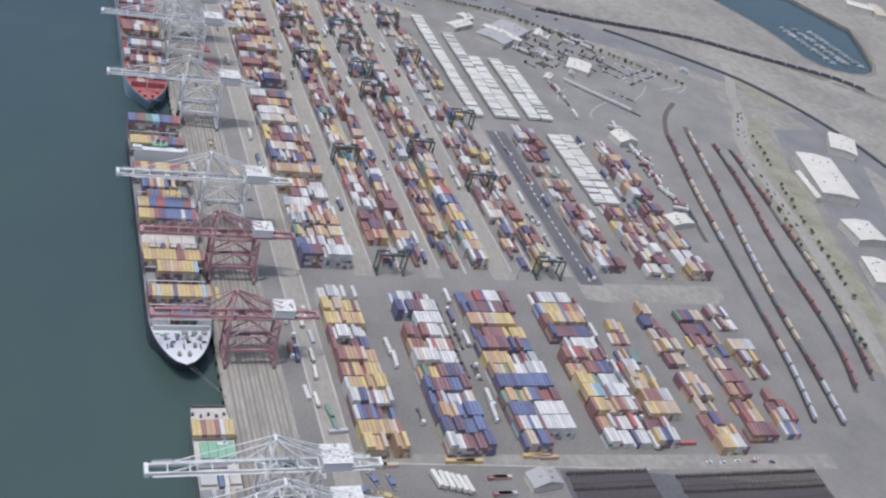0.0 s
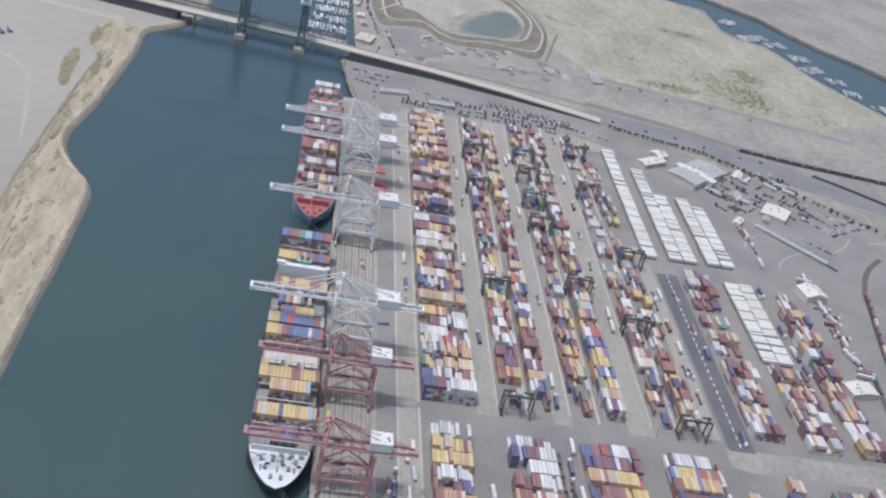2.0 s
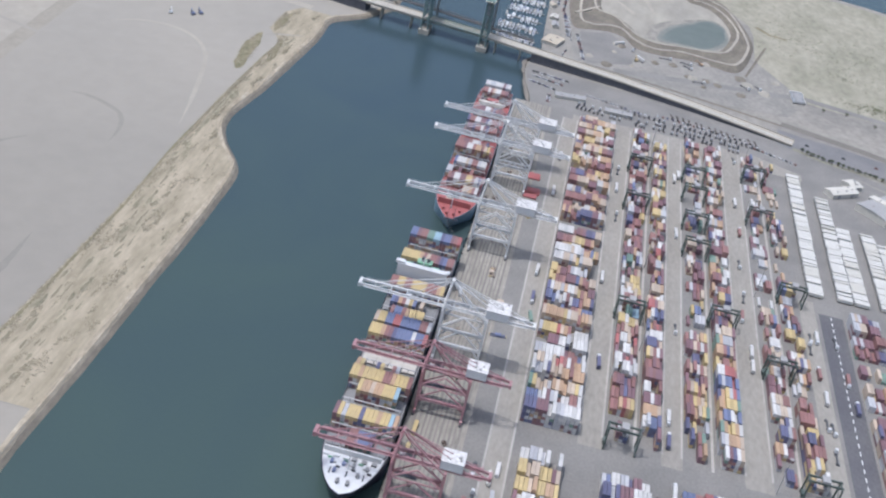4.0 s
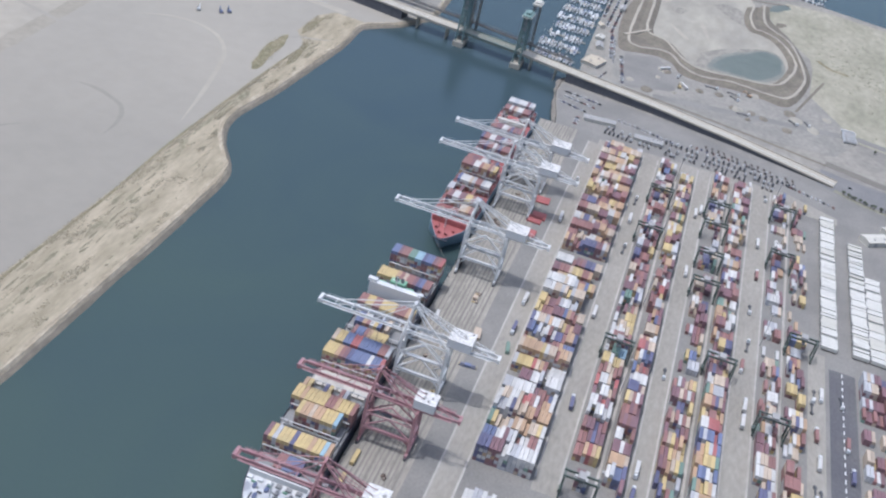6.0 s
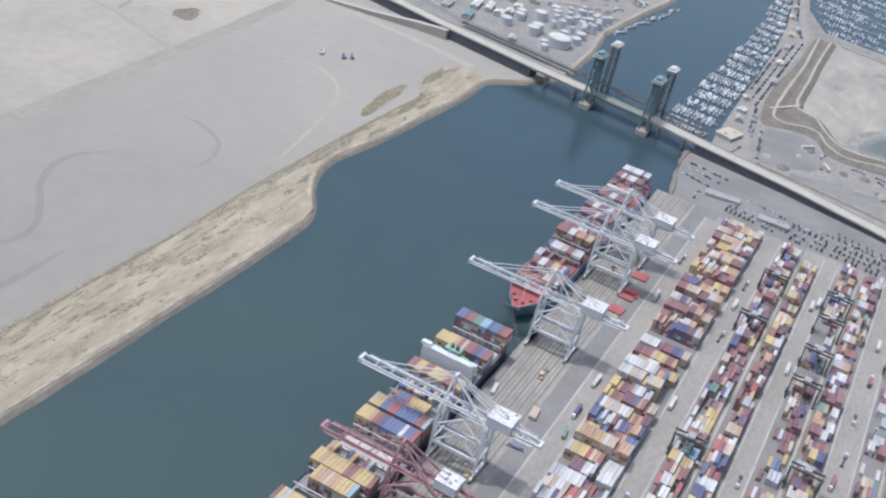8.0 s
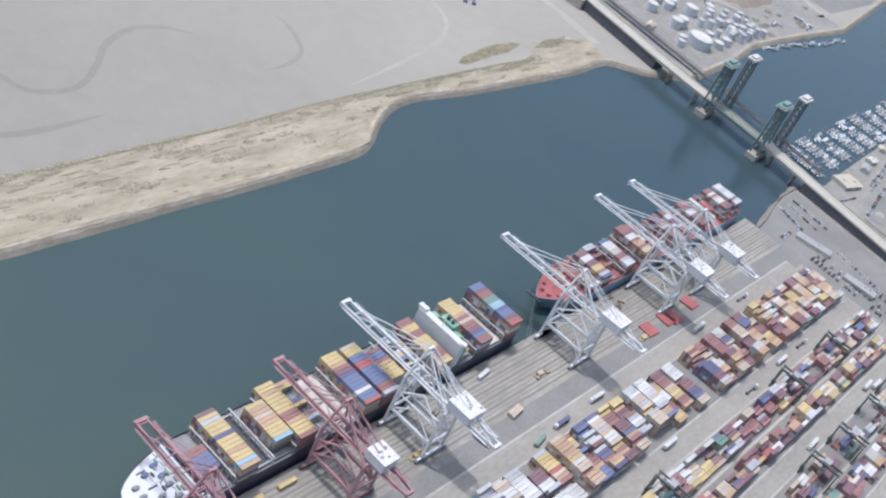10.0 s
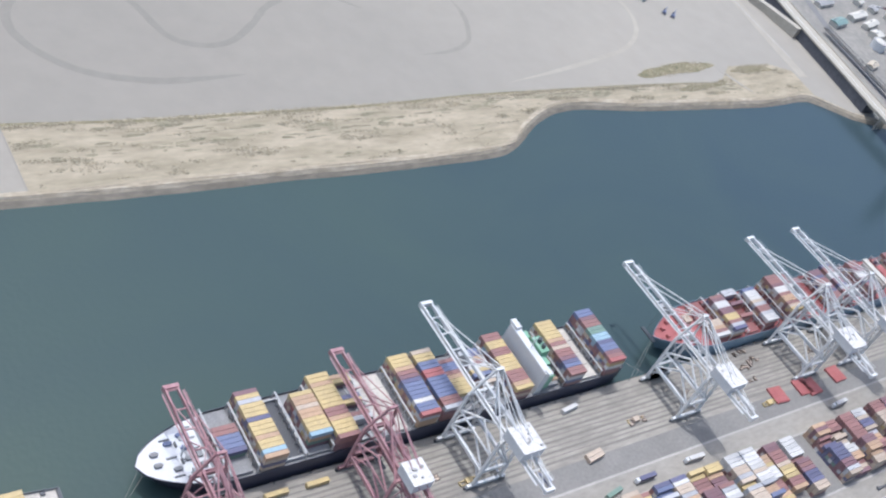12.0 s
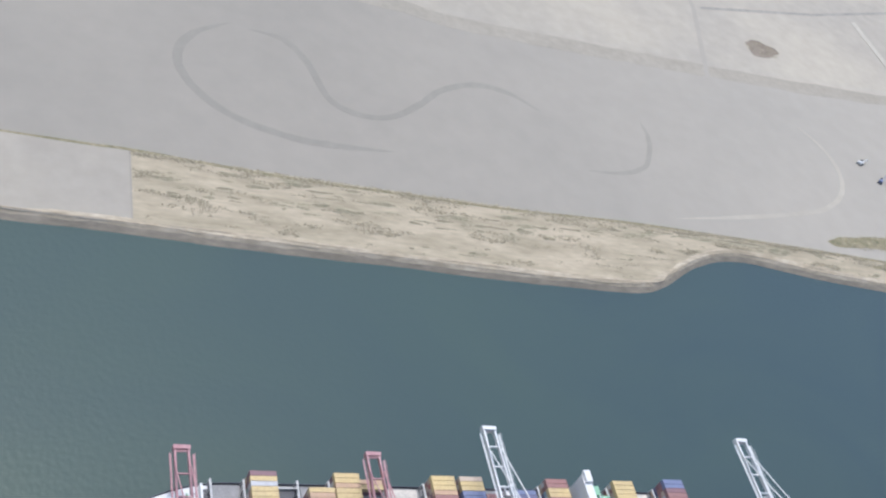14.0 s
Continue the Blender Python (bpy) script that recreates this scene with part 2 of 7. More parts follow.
def water_material():
    m = bpy.data.materials.new("harbour_water")
    m.use_nodes = True
    n, l = m.node_tree.nodes, m.node_tree.links
    b = n["Principled BSDF"]
    pos = n.new("ShaderNodeNewGeometry")

    def noise_(scale, detail, dist=0.0):
        f = n.new("ShaderNodeTexNoise")
        f.inputs["Scale"].default_value, f.inputs["Detail"].default_value, f.inputs["Distortion"].default_value = scale, detail, dist
        l.new(pos.outputs["Position"], f.inputs["Vector"])
        return f

    ramp = n.new("ShaderNodeValToRGB")
    ramp.color_ramp.elements[0].position, ramp.color_ramp.elements[1].position = 0.2, 0.8
    ramp.color_ramp.elements[0].color, ramp.color_ramp.elements[1].color = (0.051, 0.077, 0.066, 1), (0.0375, 0.0588, 0.067, 1)
    apart = n.new("ShaderNodeSeparateXYZ")
    l.new(pos.outputs["Position"], apart.inputs[0])
    # Greener silt westward; the eastward blue paints in grazing sky reflection.
    east = n.new("ShaderNodeMapRange")
    for i, k in enumerate((-420.0, 420.0, -0.25, 0.75)):
        east.inputs[i + 1].default_value = k
    l.new(apart.outputs["X"], east.inputs[0])
    add = n.new("ShaderNodeMath")
    add.operation = "ADD"
    l.new(east.outputs[0], add.inputs[0])
    l.new(noise_(0.006, 4.0, 1.0).outputs["Fac"], add.inputs[1])
    half = n.new("ShaderNodeMath")
    half.operation = "MULTIPLY"
    half.inputs[1].default_value = 0.75
    l.new(add.outputs[0], half.inputs[0])
    l.new(half.outputs[0], ramp.inputs["Fac"])
    l.new(ramp.outputs["Color"], b.inputs["Base Color"])
    b.inputs["Roughness"].default_value, b.inputs["IOR"].default_value = 0.16, 1.33
    bp = n.new("ShaderNodeBump")
    bp.inputs["Strength"].default_value, bp.inputs["Distance"].default_value = 0.35, 0.5
    l.new(noise_(0.35, 6.0).outputs["Fac"], bp.inputs["Height"])
    l.new(bp.outputs["Normal"], b.inputs["Normal"])
    return m


M["water"] = water_material()


# ---- mesh helpers ----
UNIT = 0.885  # metres in one unit of the site plan below


def at(x, y, z=0.0, turn=0.0):
    """A pose from plan units and a turn in degrees."""
    return pose(x * UNIT, y * UNIT, z * UNIT, 0, 0, turn)


def link_mesh(name, verts, faces, mats, index=None, parent=None):
    me = bpy.data.meshes.new(name)
    me.from_pydata((np.array(verts, float) * UNIT).tolist(), [], faces)
    for m in mats if isinstance(mats, (list, tuple)) else [mats]:
        me.materials.append(M[m])
    if index is not None:
        me.polygons.foreach_set("material_index", index)
    me.update()
    ob = new(name, me)
    ob.parent = parent
    return ob


class Shape:
    """Collects boxes, beams, prisms and tubes into one mesh."""

    def __init__(self):
        self.v, self.f, self.i = [], [], []

    def add(self, verts, faces, index=0):
        k = len(self.v)
        self.v += [tuple(p) for p in verts]
        self.f += [tuple(k + a for a in face) for face in faces]
        self.i += [index] * len(faces)
        return self

    def box(self, x0, x1, y0, y1, z0, z1, index=0, m=None, top=1.0):
        cx, cy = (x0 + x1) / 2, (y0 + y1) / 2
        pts = [Vector((x, y, z0)) for x, y in ((x0, y0), (x1, y0), (x1, y1), (x0, y1))]
        pts += [Vector((cx + (x - cx) * top, cy + (y - cy) * top, z1)) for x, y in ((x0, y0), (x1, y0), (x1, y1), (x0, y1))]
        if m:
            pts = [m @ p for p in pts]
        return self.add(pts, [(3, 2, 1, 0), (4, 5, 6, 7), (0, 1, 5, 4), (1, 2, 6, 5), (2, 3, 7, 6), (3, 0, 4, 7)], index)

    def beam(self, a, b, w, h=None, index=0):
        a, b, h = Vector(a), Vector(b), h or w
        d = (b - a).normalized()
        s = d.cross(Vector((0, 0, 1)))
        s = (s if s.length > 1e-3 else Vector((1, 0, 0))).normalized()
        u = s.cross(d)
        pts = [p + i * s * w / 2 + j * u * h / 2 for p in (a, b) for i, j in ((-1, -1), (1, -1), (1, 1), (-1, 1))]
        return self.add(pts, [(0, 1, 2, 3), (7, 6, 5, 4), (4, 5, 1, 0), (5, 6, 2, 1), (6, 7, 3, 2), (7, 4, 0, 3)], index)

    def tube(self, a, b, r0, r1=None, n=8, index=0, caps=True):
        a, b, r1 = Vector(a), Vector(b), r0 if r1 is None else r1
        q = (b - a).to_track_quat("Z", "Y")
        ring = [q @ Vector((math.cos(2 * math.pi * k / n), math.sin(2 * math.pi * k / n), 0)) for k in range(n)]
        pts = [a + r0 * p for p in ring] + [b + r1 * p for p in ring]
        faces = [(k, (k + 1) % n, n + (k + 1) % n, n + k) for k in range(n)]
        if caps:
            faces += [tuple(range(n - 1, -1, -1)), tuple(range(n, 2 * n))]
        return self.add(pts, faces, index)

    def prism(self, outline, z0, z1, index=0):
        n = len(outline)
        pts = [(x, y, z0) for x, y in outline] + [(x, y, z1) for x, y in outline]
        return self.add(pts, [tuple(range(n, 2 * n))] + [(k, (k + 1) % n, n + (k + 1) % n, n + k) for k in range(n)], index)

    def make(self, name, mats, parent=None, label="", kind="", category="", group=""):
        ob = link_mesh(name, self.v, self.f, mats, self.i, parent)
        return tagged(ob, label, category, group, kind)


def empty(name, m, label, category, group=""):
    ob = new(name)
    ob.matrix_world = m
    return tagged(ob, label, category, group)


SHEETS = []


def inside(x, y, outline):
    hit = False
    for (ax, ay), (bx, by) in zip(outline, outline[1:] + outline[:1]):
        if (ay > y) != (by > y) and x < ax + (y - ay) / (by - ay) * (bx - ax):
            hit = not hit
    return hit


def surface(x, y):
    """The height of the uppermost paving at a place of the plan."""
    return max((z for outline, z in SHEETS if inside(x, y, outline)), default=0.0)


def flat(name, outline, z, mat, label="", depth=0.0):
    """A sheet of ground or paving from its outline; depth: how far its edge goes down."""
    s = Shape()
    SHEETS.append((outline, z))
    if sum(a[0] * b[1] - b[0] * a[1] for a, b in zip(outline, outline[1:] + outline[:1])) < 0:
        outline = outline[::-1]
    s.prism(outline, z - max(depth, 0.05), z)
    return s.make(name, mat, label=label, kind="structure")


def rect(x0, x1, y0, y1):
    return [(x0, y0), (x1, y0), (x1, y1), (x0, y1)]


def ribbon(points, width):
    """The outline of a strip along a line of points."""
    left, right = [], []
    for k, p in enumerate(points):
        a, b = Vector(points[max(k - 1, 0)]), Vector(points[min(k + 1, len(points) - 1)])
        d = (b - a).normalized()
        s = Vector((-d.y, d.x)) * width / 2
        left.append(tuple(Vector(p) + s))
        right.append(tuple(Vector(p) - s))
    return right + left[::-1]



def curve_line(points, steps):
    """A smooth line through the points."""
    out = []
    for k in range(len(points) - 1):
        p = [Vector(points[min(max(k + j, 0), len(points) - 1)]) for j in (-1, 0, 1, 2)]
        for i in range(steps):
            t = i / steps
            out.append(tuple(0.5 * (2 * p[1] + (p[2] - p[0]) * t + (2 * p[0] - 5 * p[1] + 4 * p[2] - p[3]) * t * t + (3 * p[1] - p[0] - 3 * p[2] + p[3]) * t ** 3)))
    return out + ([] if points[0] == points[-1] else [tuple(points[-1])])


# ---- ground and water ----
flat("water", rect(-3500, 4800, -4800, 4800), -4.0, "water", "calm dark green-blue harbour water in the channel")
flat("ground", rect(-4900, 4900, -4900, 4900), -9.0, "mud", "silty harbour bed reaching out under land and water")
QUAY_Y = 3.5
flat("ground_terminal", [(-1500, QUAY_Y), (318, QUAY_Y), (318, -12), (339, -9), (372, -1), (402, 4), (430, 4), (462, -8), (530, -4), (625, 0),
    (752, 4), (887, 10), (1033, 23), (1140, 38), (1215, 50), (1234, 42), (1226, 26), (1150, 12), (1092, -12), (1054, -30), (1042, -90), (1042, -160), (1052, -240), (1036, -336), (1012, -470), (974, -585), (872, -588), (845, -608), (828, -648),
    (766, -670), (706, -686), (655, -712), (571, -766), (470, -812), (402, -838), (350, -846), (318, -848), (296, -858), (284, -876), (279, -900), (281, -922), (292, -944), (318, -964), (380, -990), (450, -1015), (660, -925), (820, -812), (868, -764), (925, -724), (992, -690), (1025, -650), (1120, -540), (1240, -420), (1306, -336), (1331, -268), (1459, -201), (1620, -115), (1800, -60), (4500, 300), (4500, -4500), (-3000, -4500), (-3000, QUAY_Y)],
    0.0, "dirt", "dry dirt and paved land behind the container wharf", 9.0)
NORTH = [(-3000, 226), (-700, 214), (-500, 210)]
NORTH += curve_line([(-366, 209), (-312, 209), (-247, 207), (-158, 207), (-102, 206), (-41, 206), (14, 208), (40, 217), (70, 236), (100, 248), (135, 250), (190, 243), (272, 238), (355, 234), (405, 237), (424, 230), (455, 205), (505, 181)], 3)
NORTH += [(560, 182), (622, 186), (702, 200), (828, 193), (958, 181), (1138, 205), (1434, 245), (2400, 420), (4500, 900)]
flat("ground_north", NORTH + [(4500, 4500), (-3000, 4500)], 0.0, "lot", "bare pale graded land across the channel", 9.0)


def shore(name, line, out, inn, z0, z1, mat, label, foot="rock", upper=0.02):
    """A sloping bank along a shoreline: from out metres on the water side to inn metres inland."""
    s, k = Shape(), len(line)
    rng = random.Random(5)
    fine = []
    for a, b in zip(line, line[1:]):
        steps = max(1, int(math.dist(a, b) / 7)) if math.dist(a, b) < 700 else 30
        fine += [(a[0] + (b[0] - a[0]) * i / steps, a[1] + (b[1] - a[1]) * i / steps) for i in range(steps)]
    fine.append(line[-1])
    rows = []
    for i, p in enumerate(fine):
        a, b = Vector(fine[max(i - 1, 0)]), Vector(fine[min(i + 1, len(fine) - 1)])
        d = (b - a).normalized()
        side = Vector((-d.y, d.x))
        j = 0.9 * noise.noise((p[0] * 0.035, p[1] * 0.035, 2.0)) + 0.5 * noise.noise((p[0] * 0.15, p[1] * 0.15, 5.0))
        w, g = Vector(p) - side * (out + j), Vector(p) + side * (inn + 1.4 * math.sin(i * 0.57) + rng.uniform(-0.8, 0.8))
        c = Vector(p) + side * rng.uniform(0.3, 1.2)
        u = upper * rng.uniform(0.8, 1.2)
        h = c.lerp(w, u)
        z2 = z1 + rng.uniform(0.05, 0.25)
        rows += [(w.x, w.y, z0), (h.x, h.y, z2 + (z0 - z2) * u), (c.x, c.y, z2), (g.x, g.y, z1)]
    s.add(rows, [(4 * i, 4 * i + 4, 4 * i + 5, 4 * i + 1) for i in range(len(fine) - 1)], 0)
    for j in (1, 2):
        s.f += [(4 * i + j, 4 * i + 4 + j, 4 * i + 5 + j, 4 * i + 1 + j) for i in range(len(fine) - 1)]
        s.i += [1] * (len(fine) - 1)
    return s.make(name, [foot, mat], label=label, kind="structure")


shore("ground_shore", NORTH, 4.8, 2.6, -4.6, 0.3, "beach", "sloping sandy beach at the water's edge", "wet_sand", 0.38)
SAND_BACK = [(428, 272), (404, 284), (345, 284), (322, 268), (306, 262), (214, 266), (118, 267), (-36, 265), (-193, 265), (-253, 266), (-311, 267)]
flat("ground_sand", [(-311, 209)] + [p for p in NORTH if -310 < p[0] < 425] + SAND_BACK, 0.04, "sand", "strip of bare sand with dry scrub along the channel")
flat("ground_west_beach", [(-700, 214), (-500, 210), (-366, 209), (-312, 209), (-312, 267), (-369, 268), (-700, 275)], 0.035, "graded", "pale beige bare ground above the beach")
CREEK = [(571, -766), (470, -812), (402, -838), (350, -846), (318, -848), (296, -858), (284, -876), (279, -900), (281, -922), (292, -944), (318, -964), (380, -990), (450, -1015)]
shore("ground_creek_bank", CREEK[::-1], -1, 6, -5.0, 0.1, "mud", "muddy bank at the head of the creek")
shore("ground_riprap", [(462, -8), (430, 4), (402, 4), (372, -1), (339, -9), (319, -12)][::-1], -1, 4, -5.0, 0.1, "rock", "rock revetment at the end of the wharf")

# paving of the terminal
flat("pavement_yard", [(-900, -36), (318, -36), (318, -12), (339, -10), (372, -3), (402, 2), (428, 2), (410, -120), (375, -240), (345, -330), (300, -400), (240, -545), (200, -630), (110, -615), (67, -590), (6, -574), (-129, -551), (-232, -532), (-420, -484), (-900, -370)],
     0.03, "yard", "worn grey asphalt of the container yard")
flat("pavement_wharf", rect(-900, 318, -36, QUAY_Y), 0.05, "wharf", "concrete wharf deck with crane rails and dark strips")
for k, (y, w) in enumerate(((-2.0, 1.2), (-5.2, 0.7), (-8.6, 1.3), (-11.4, 0.6), (-14.4, 1.3), (-17.2, 0.6), (-20.2, 1.3), (-23.2, 0.6), (-26.2, 1.3), (-29.0, 0.6), (-32.0, 1.4))):
    flat(f"pavement_strip_{k}", rect(-900, 318, y - w / 2, y + w / 2), 0.08, "wharf_dark", "dark worn track strip along the wharf")
for k, (y0, y1, x0, x1) in enumerate(((-122, -106, -212, 305), (-175, -161, -212, 312), (-235, -216, -212, 312), (-286, -273, -205, 46), (-66, -50, -420, 300))):
    flat(f"road_yard_{k}", rect(x0, x1, y0, y1), 0.06, "road", "pale concrete traffic lane between container rows")
flat("road_cross", [(-213, -286), (-211, -418), (-228, -415), (-236, -404), (-237, -300), (-233, -286)], 0.07, "works", "pale concrete cross road through the yard")
flat("road_east", [(290, -60), (312, -60), (322, -250), (300, -300), (285, -300)], 0.07, "road", "pale concrete lane at the end of the container rows")
flat("pavement_dark", rect(-215, 30, -309, -289), 0.08, "dark_asphalt", "dark new asphalt lane with a dashed white line")
s = Shape()
for k in range(27):
    s.box(-210 + k * 9, -205.5 + k * 9, -299.3, -298.6, 0.08, 0.10)
s.make("trim_lane_dashes", "paint", label="white dashed lane line", kind="structure")
for k, (x0, x1, y) in enumerate(((-200, 305, -106.5), (-200, 305, -121.5), (-200, 312, -161.5), (-200, 312, -174.5), (-200, 312, -216.5), (-200, 312, -234.5), (-390, 300, -50.5), (-390, 300, -65.5))):
    flat(f"trim_edge_line_{k}", rect(x0, x1, y - 0.7, y + 0.7), 0.105, "edge_strip", "pale concrete strip along a lane edge")
for k, y in enumerate((-143.0, -195.0, -253.0)):
    flat(f"trim_wheel_strip_{k}", rect(-205, 308, y - 1.0, y + 1.0), 0.05, "edge_strip", "pale concrete wheel strip between container rows")

# ---- containers ----
CL, CW, CH = 12.19, 2.44, 2.6
COLORS = list(BOX_COLORS)
PALETTES = {
    "mixed": dict(oxide=5, maroon=6.5, red=0.8, orange=3, yellow=2.4, navy=2.8, blue=1.4, sky=0.4, white=6, grey=4.5, green=0.9, tan=6.5),
    "warm": dict(oxide=4, maroon=4, orange=4, yellow=6, white=4, grey=2, navy=2, blue=1, tan=6),
    "yellow": dict(yellow=9, orange=3, tan=3, oxide=2, white=2, green=0.5),
    "pale": dict(white=7, grey=5, tan=5, oxide=3, orange=3, yellow=3, navy=2, maroon=2, sky=1, blue=1),
    "blue": dict(navy=7, blue=4, oxide=2, maroon=2, orange=2, white=4, grey=4, yellow=1, sky=1),
    "dark": dict(oxide=6, maroon=9, navy=2.5, blue=0.8, orange=2, white=5, grey=5, green=1.2, tan=6, yellow=1.6),
    "rusty": dict(oxide=5, maroon=6, red=1, orange=5, yellow=3.5, tan=6, navy=1.8, grey=2.5, white=1.6, green=0.6),
    "white": dict(white=12, grey=4, oxide=1, tan=2),
    "red": dict(red=1, oxide=6, maroon=7.5, white=5, navy=1, orange=2.4, tan=5.5, grey=2.5, yellow=1.6, green=0.5)}
CODE = dict(y="yellow", o="orange", r="red", x="oxide", m="maroon", n="navy", b="blue", s="sky", w="white", g="grey", e="green", t="tan")


def pick(rng, palette):
    p = PALETTES[palette]
    return rng.choices(list(p), list(p.values()))[0]


def container_points(sunk=0.06, rail=0.16):
    """One container: a box with a sunken roof panel and end doors set back between posts."""
    x, y = CL / 2, CW / 2
    low = [(-x, -y, 0), (x, -y, 0), (x, y, 0), (-x, y, 0)]
    top = [(a, b, CH) for a, b, _ in low]
    rim = [(math.copysign(x - rail, a), math.copysign(y - rail, b), CH) for a, b, _ in low]
    pan = [(a, b, CH - sunk) for a, b, _ in rim]
    quads = [(0, 1, 5, 4), (1, 2, 6, 5), (2, 3, 7, 6), (3, 0, 4, 7)]
    quads += [(4 + k, 4 + (k + 1) % 4, 8 + (k + 1) % 4, 8 + k) for k in range(4)]
    quads += [(8 + k, 8 + (k + 1) % 4, 12 + (k + 1) % 4, 12 + k) for k in range(4)]
    return np.array(low + top + rim + pan), np.array(quads + [(12, 13, 14, 15)])


BOX_V, BOX_F = container_points()


def boxes_mesh(name, places, label):
    """Stacked containers as one mesh: rows of x, y, z, turn in degrees, colour name."""
    n, k = len(places), len(BOX_V)
    turn = np.radians([p[3] for p in places])
    c, s = np.cos(turn)[:, None], np.sin(turn)[:, None]
    v = np.empty((n, k, 3))
    v[:, :, 0] = BOX_V[:, 0] * c - BOX_V[:, 1] * s + np.array([p[0] for p in places])[:, None]
    v[:, :, 1] = BOX_V[:, 0] * s + BOX_V[:, 1] * c + np.array([p[1] for p in places])[:, None]
    v[:, :, 2] = BOX_V[:, 2] + np.array([p[2] for p in places])[:, None]
    f = (BOX_F[None] + (np.arange(n) * k)[:, None, None]).reshape(-1, 4)
    index = np.repeat([COLORS.index(p[4]) for p in places], len(BOX_F))
    ob = link_mesh(name, v.reshape(-1, 3).tolist(), f.tolist(), COLORS, index)
    return tagged(ob, label, "containers", "container stacks in the yard", "stuff")


SINGLE = {}


def single_container(x, y, z, turn, color, group, label):
    """A container as a thing of its own; alike ones share a mesh."""
    if color not in SINGLE:
        me = bpy.data.meshes.new("shipping_container")
        me.from_pydata((BOX_V * UNIT).tolist(), [], BOX_F.tolist())
        me.materials.append(M[color])
        SINGLE[color] = me
    ob = new("shipping_container", SINGLE[color])
    ob.matrix_world = at(x, y, z, turn)
    return tagged(ob, label, "container", group)


BOX_WORD = dict(oxide="rust-red", maroon="dark maroon", red="bright red", orange="orange", yellow="yellow", navy="dark navy", blue="blue",
                sky="light blue", white="white", grey="grey", green="green", tan="tan")


def stack_block(x0, x1, y0, y1, low, high, palette, seed, gap=0.08, ragged=0, runs=(1, 1, 2, 2, 3, 4, 5), bare_share=0.04, label="", slope=0.0):
    """A block of stacked containers lying along x, bay after bay, with runs of like boxes across each bay."""
    rng = random.Random(seed)
    places = []
    nx, ny = max(1, int(round((x1 - x0) / 13.0))), max(1, int(round((y1 - y0) / 2.62)))
    px, py = (x1 - x0) / nx, (y1 - y0) / ny
    for i in range(nx):
        if rng.random() < gap:
            continue
        base = rng.randint(low, high)
        first, last = rng.randint(0, ragged), ny - rng.randint(0, ragged)
        run, off = 0, 0
        shift = rng.uniform(-0.4, 0.4)
        for j in range(first, last):
            if run <= 0:
                run = rng.choice(runs)
                lead = pick(rng, palette)
                off = rng.choice((0, 0, 0, 0, -1, -1, -2))
                bare = rng.random() < bare_share
            run -= 1
            if bare:
                continue
            for k in range(max(1, base + off)):
                color = lead if rng.random() < (0.9 if k == base + off - 1 else 0.5) else pick(rng, palette)
                places.append((x0 + (i + 0.5) * px + shift + rng.uniform(-0.1, 0.1), y0 + (j + 0.5) * py + slope * (x0 + (i + 0.5) * px - x1) + rng.uniform(-0.05, 0.05), 0.06 + k * CH, math.degrees(math.atan(slope)), color))
    if places:
        boxes_mesh("container_stack", places, label or "stacked shipping containers in mixed colours on yard asphalt")


def coloured_block(x, y_near, y_far, bays, seed, single=False, pitch=-13.1, tall=(3, 4, 4)):
    """A long block of stacks, bay after bay from x on; each bay's letters are its colours from the quay side, a point is bare ground."""
    rng = random.Random(seed)
    ny = int(round((y_near - y_far) / 2.62))
    py = (y_near - y_far) / ny
    places = []
    for i, code in enumerate(bays):
        base, before, off = rng.choice(tall), "", 0
        shift = rng.uniform(-0.35, 0.35)
        skew = rng.uniform(-0.15, 0.15)
        for j in range(ny):
            c = code[min(len(code) - 1, int(len(code) * (j + 0.5) / ny))]
            if c != before:
                off, before = rng.choice((0, 0, 0, 0, -1, -1, 0)), c
            if c == ".":
                continue
            lead = CODE[c]
            if rng.random() < 0.12:
                lead = pick(rng, "mixed")
            tiers = max(1, base + off - (rng.random() < 0.07))
            px, yy = x + pitch * (i + 0.5) + shift + skew * (j % 3 - 1), y_near - (j + 0.5) * py + rng.uniform(-0.06, 0.06)
            for k in range(tiers):
                color = lead if k == tiers - 1 or rng.random() < 0.45 else pick(rng, "mixed")
                if single and k == tiers - 1:
                    single_container(px, yy, 0.06 + k * CH, rng.uniform(-0.3, 0.3), color, "top containers of the yard stacks", f"{BOX_WORD[color]} steel shipping container on top of a yard stack")
                else:
                    places.append((px, yy, 0.06 + k * CH, 0, color))
    boxes_mesh("container_stack", places, "stacked shipping containers in mixed colours on yard asphalt")


# blocks across the near yard
coloured_block(-238, -71, -97.5, ("wwggwgw..w", "yyttyyyt", "yyyoyyoy", "mwwwwgww", "n...mmn.", "xxooxtoo", "xoyoroyt", "yyyyotyy", "wwnwwwgw", "wbmbnm.b", "yoyoyotx", "yyot..oy"), 101)
coloured_block(-239, -123, -153, ("ggwggnmww", "nnnmmmwww", "...wwwwww", "xxmxxwwww", "oxxowrwwr", "wwwwwgwww", "oexyymnnmb", "bnmmmnbmm", "bnbbbwwmwt", "xoootbbbbb", "nnmnmbbbbn", "wgwwgmmmnn"), 102, False)
coloured_block(-239, -173, -212, ("bbxrwwwwm", "nnmmnmm.m", "ootttyyyr", "nmxmxyyyy", "nxxmmnmbb", "yoyoyrwmwg", "oyyetwwgww", "nbnbbbbbb", "eoyytbmxrm", "nbbnbwwwww", "xwbwbwwwww", "xtnbm....."), 103, False)
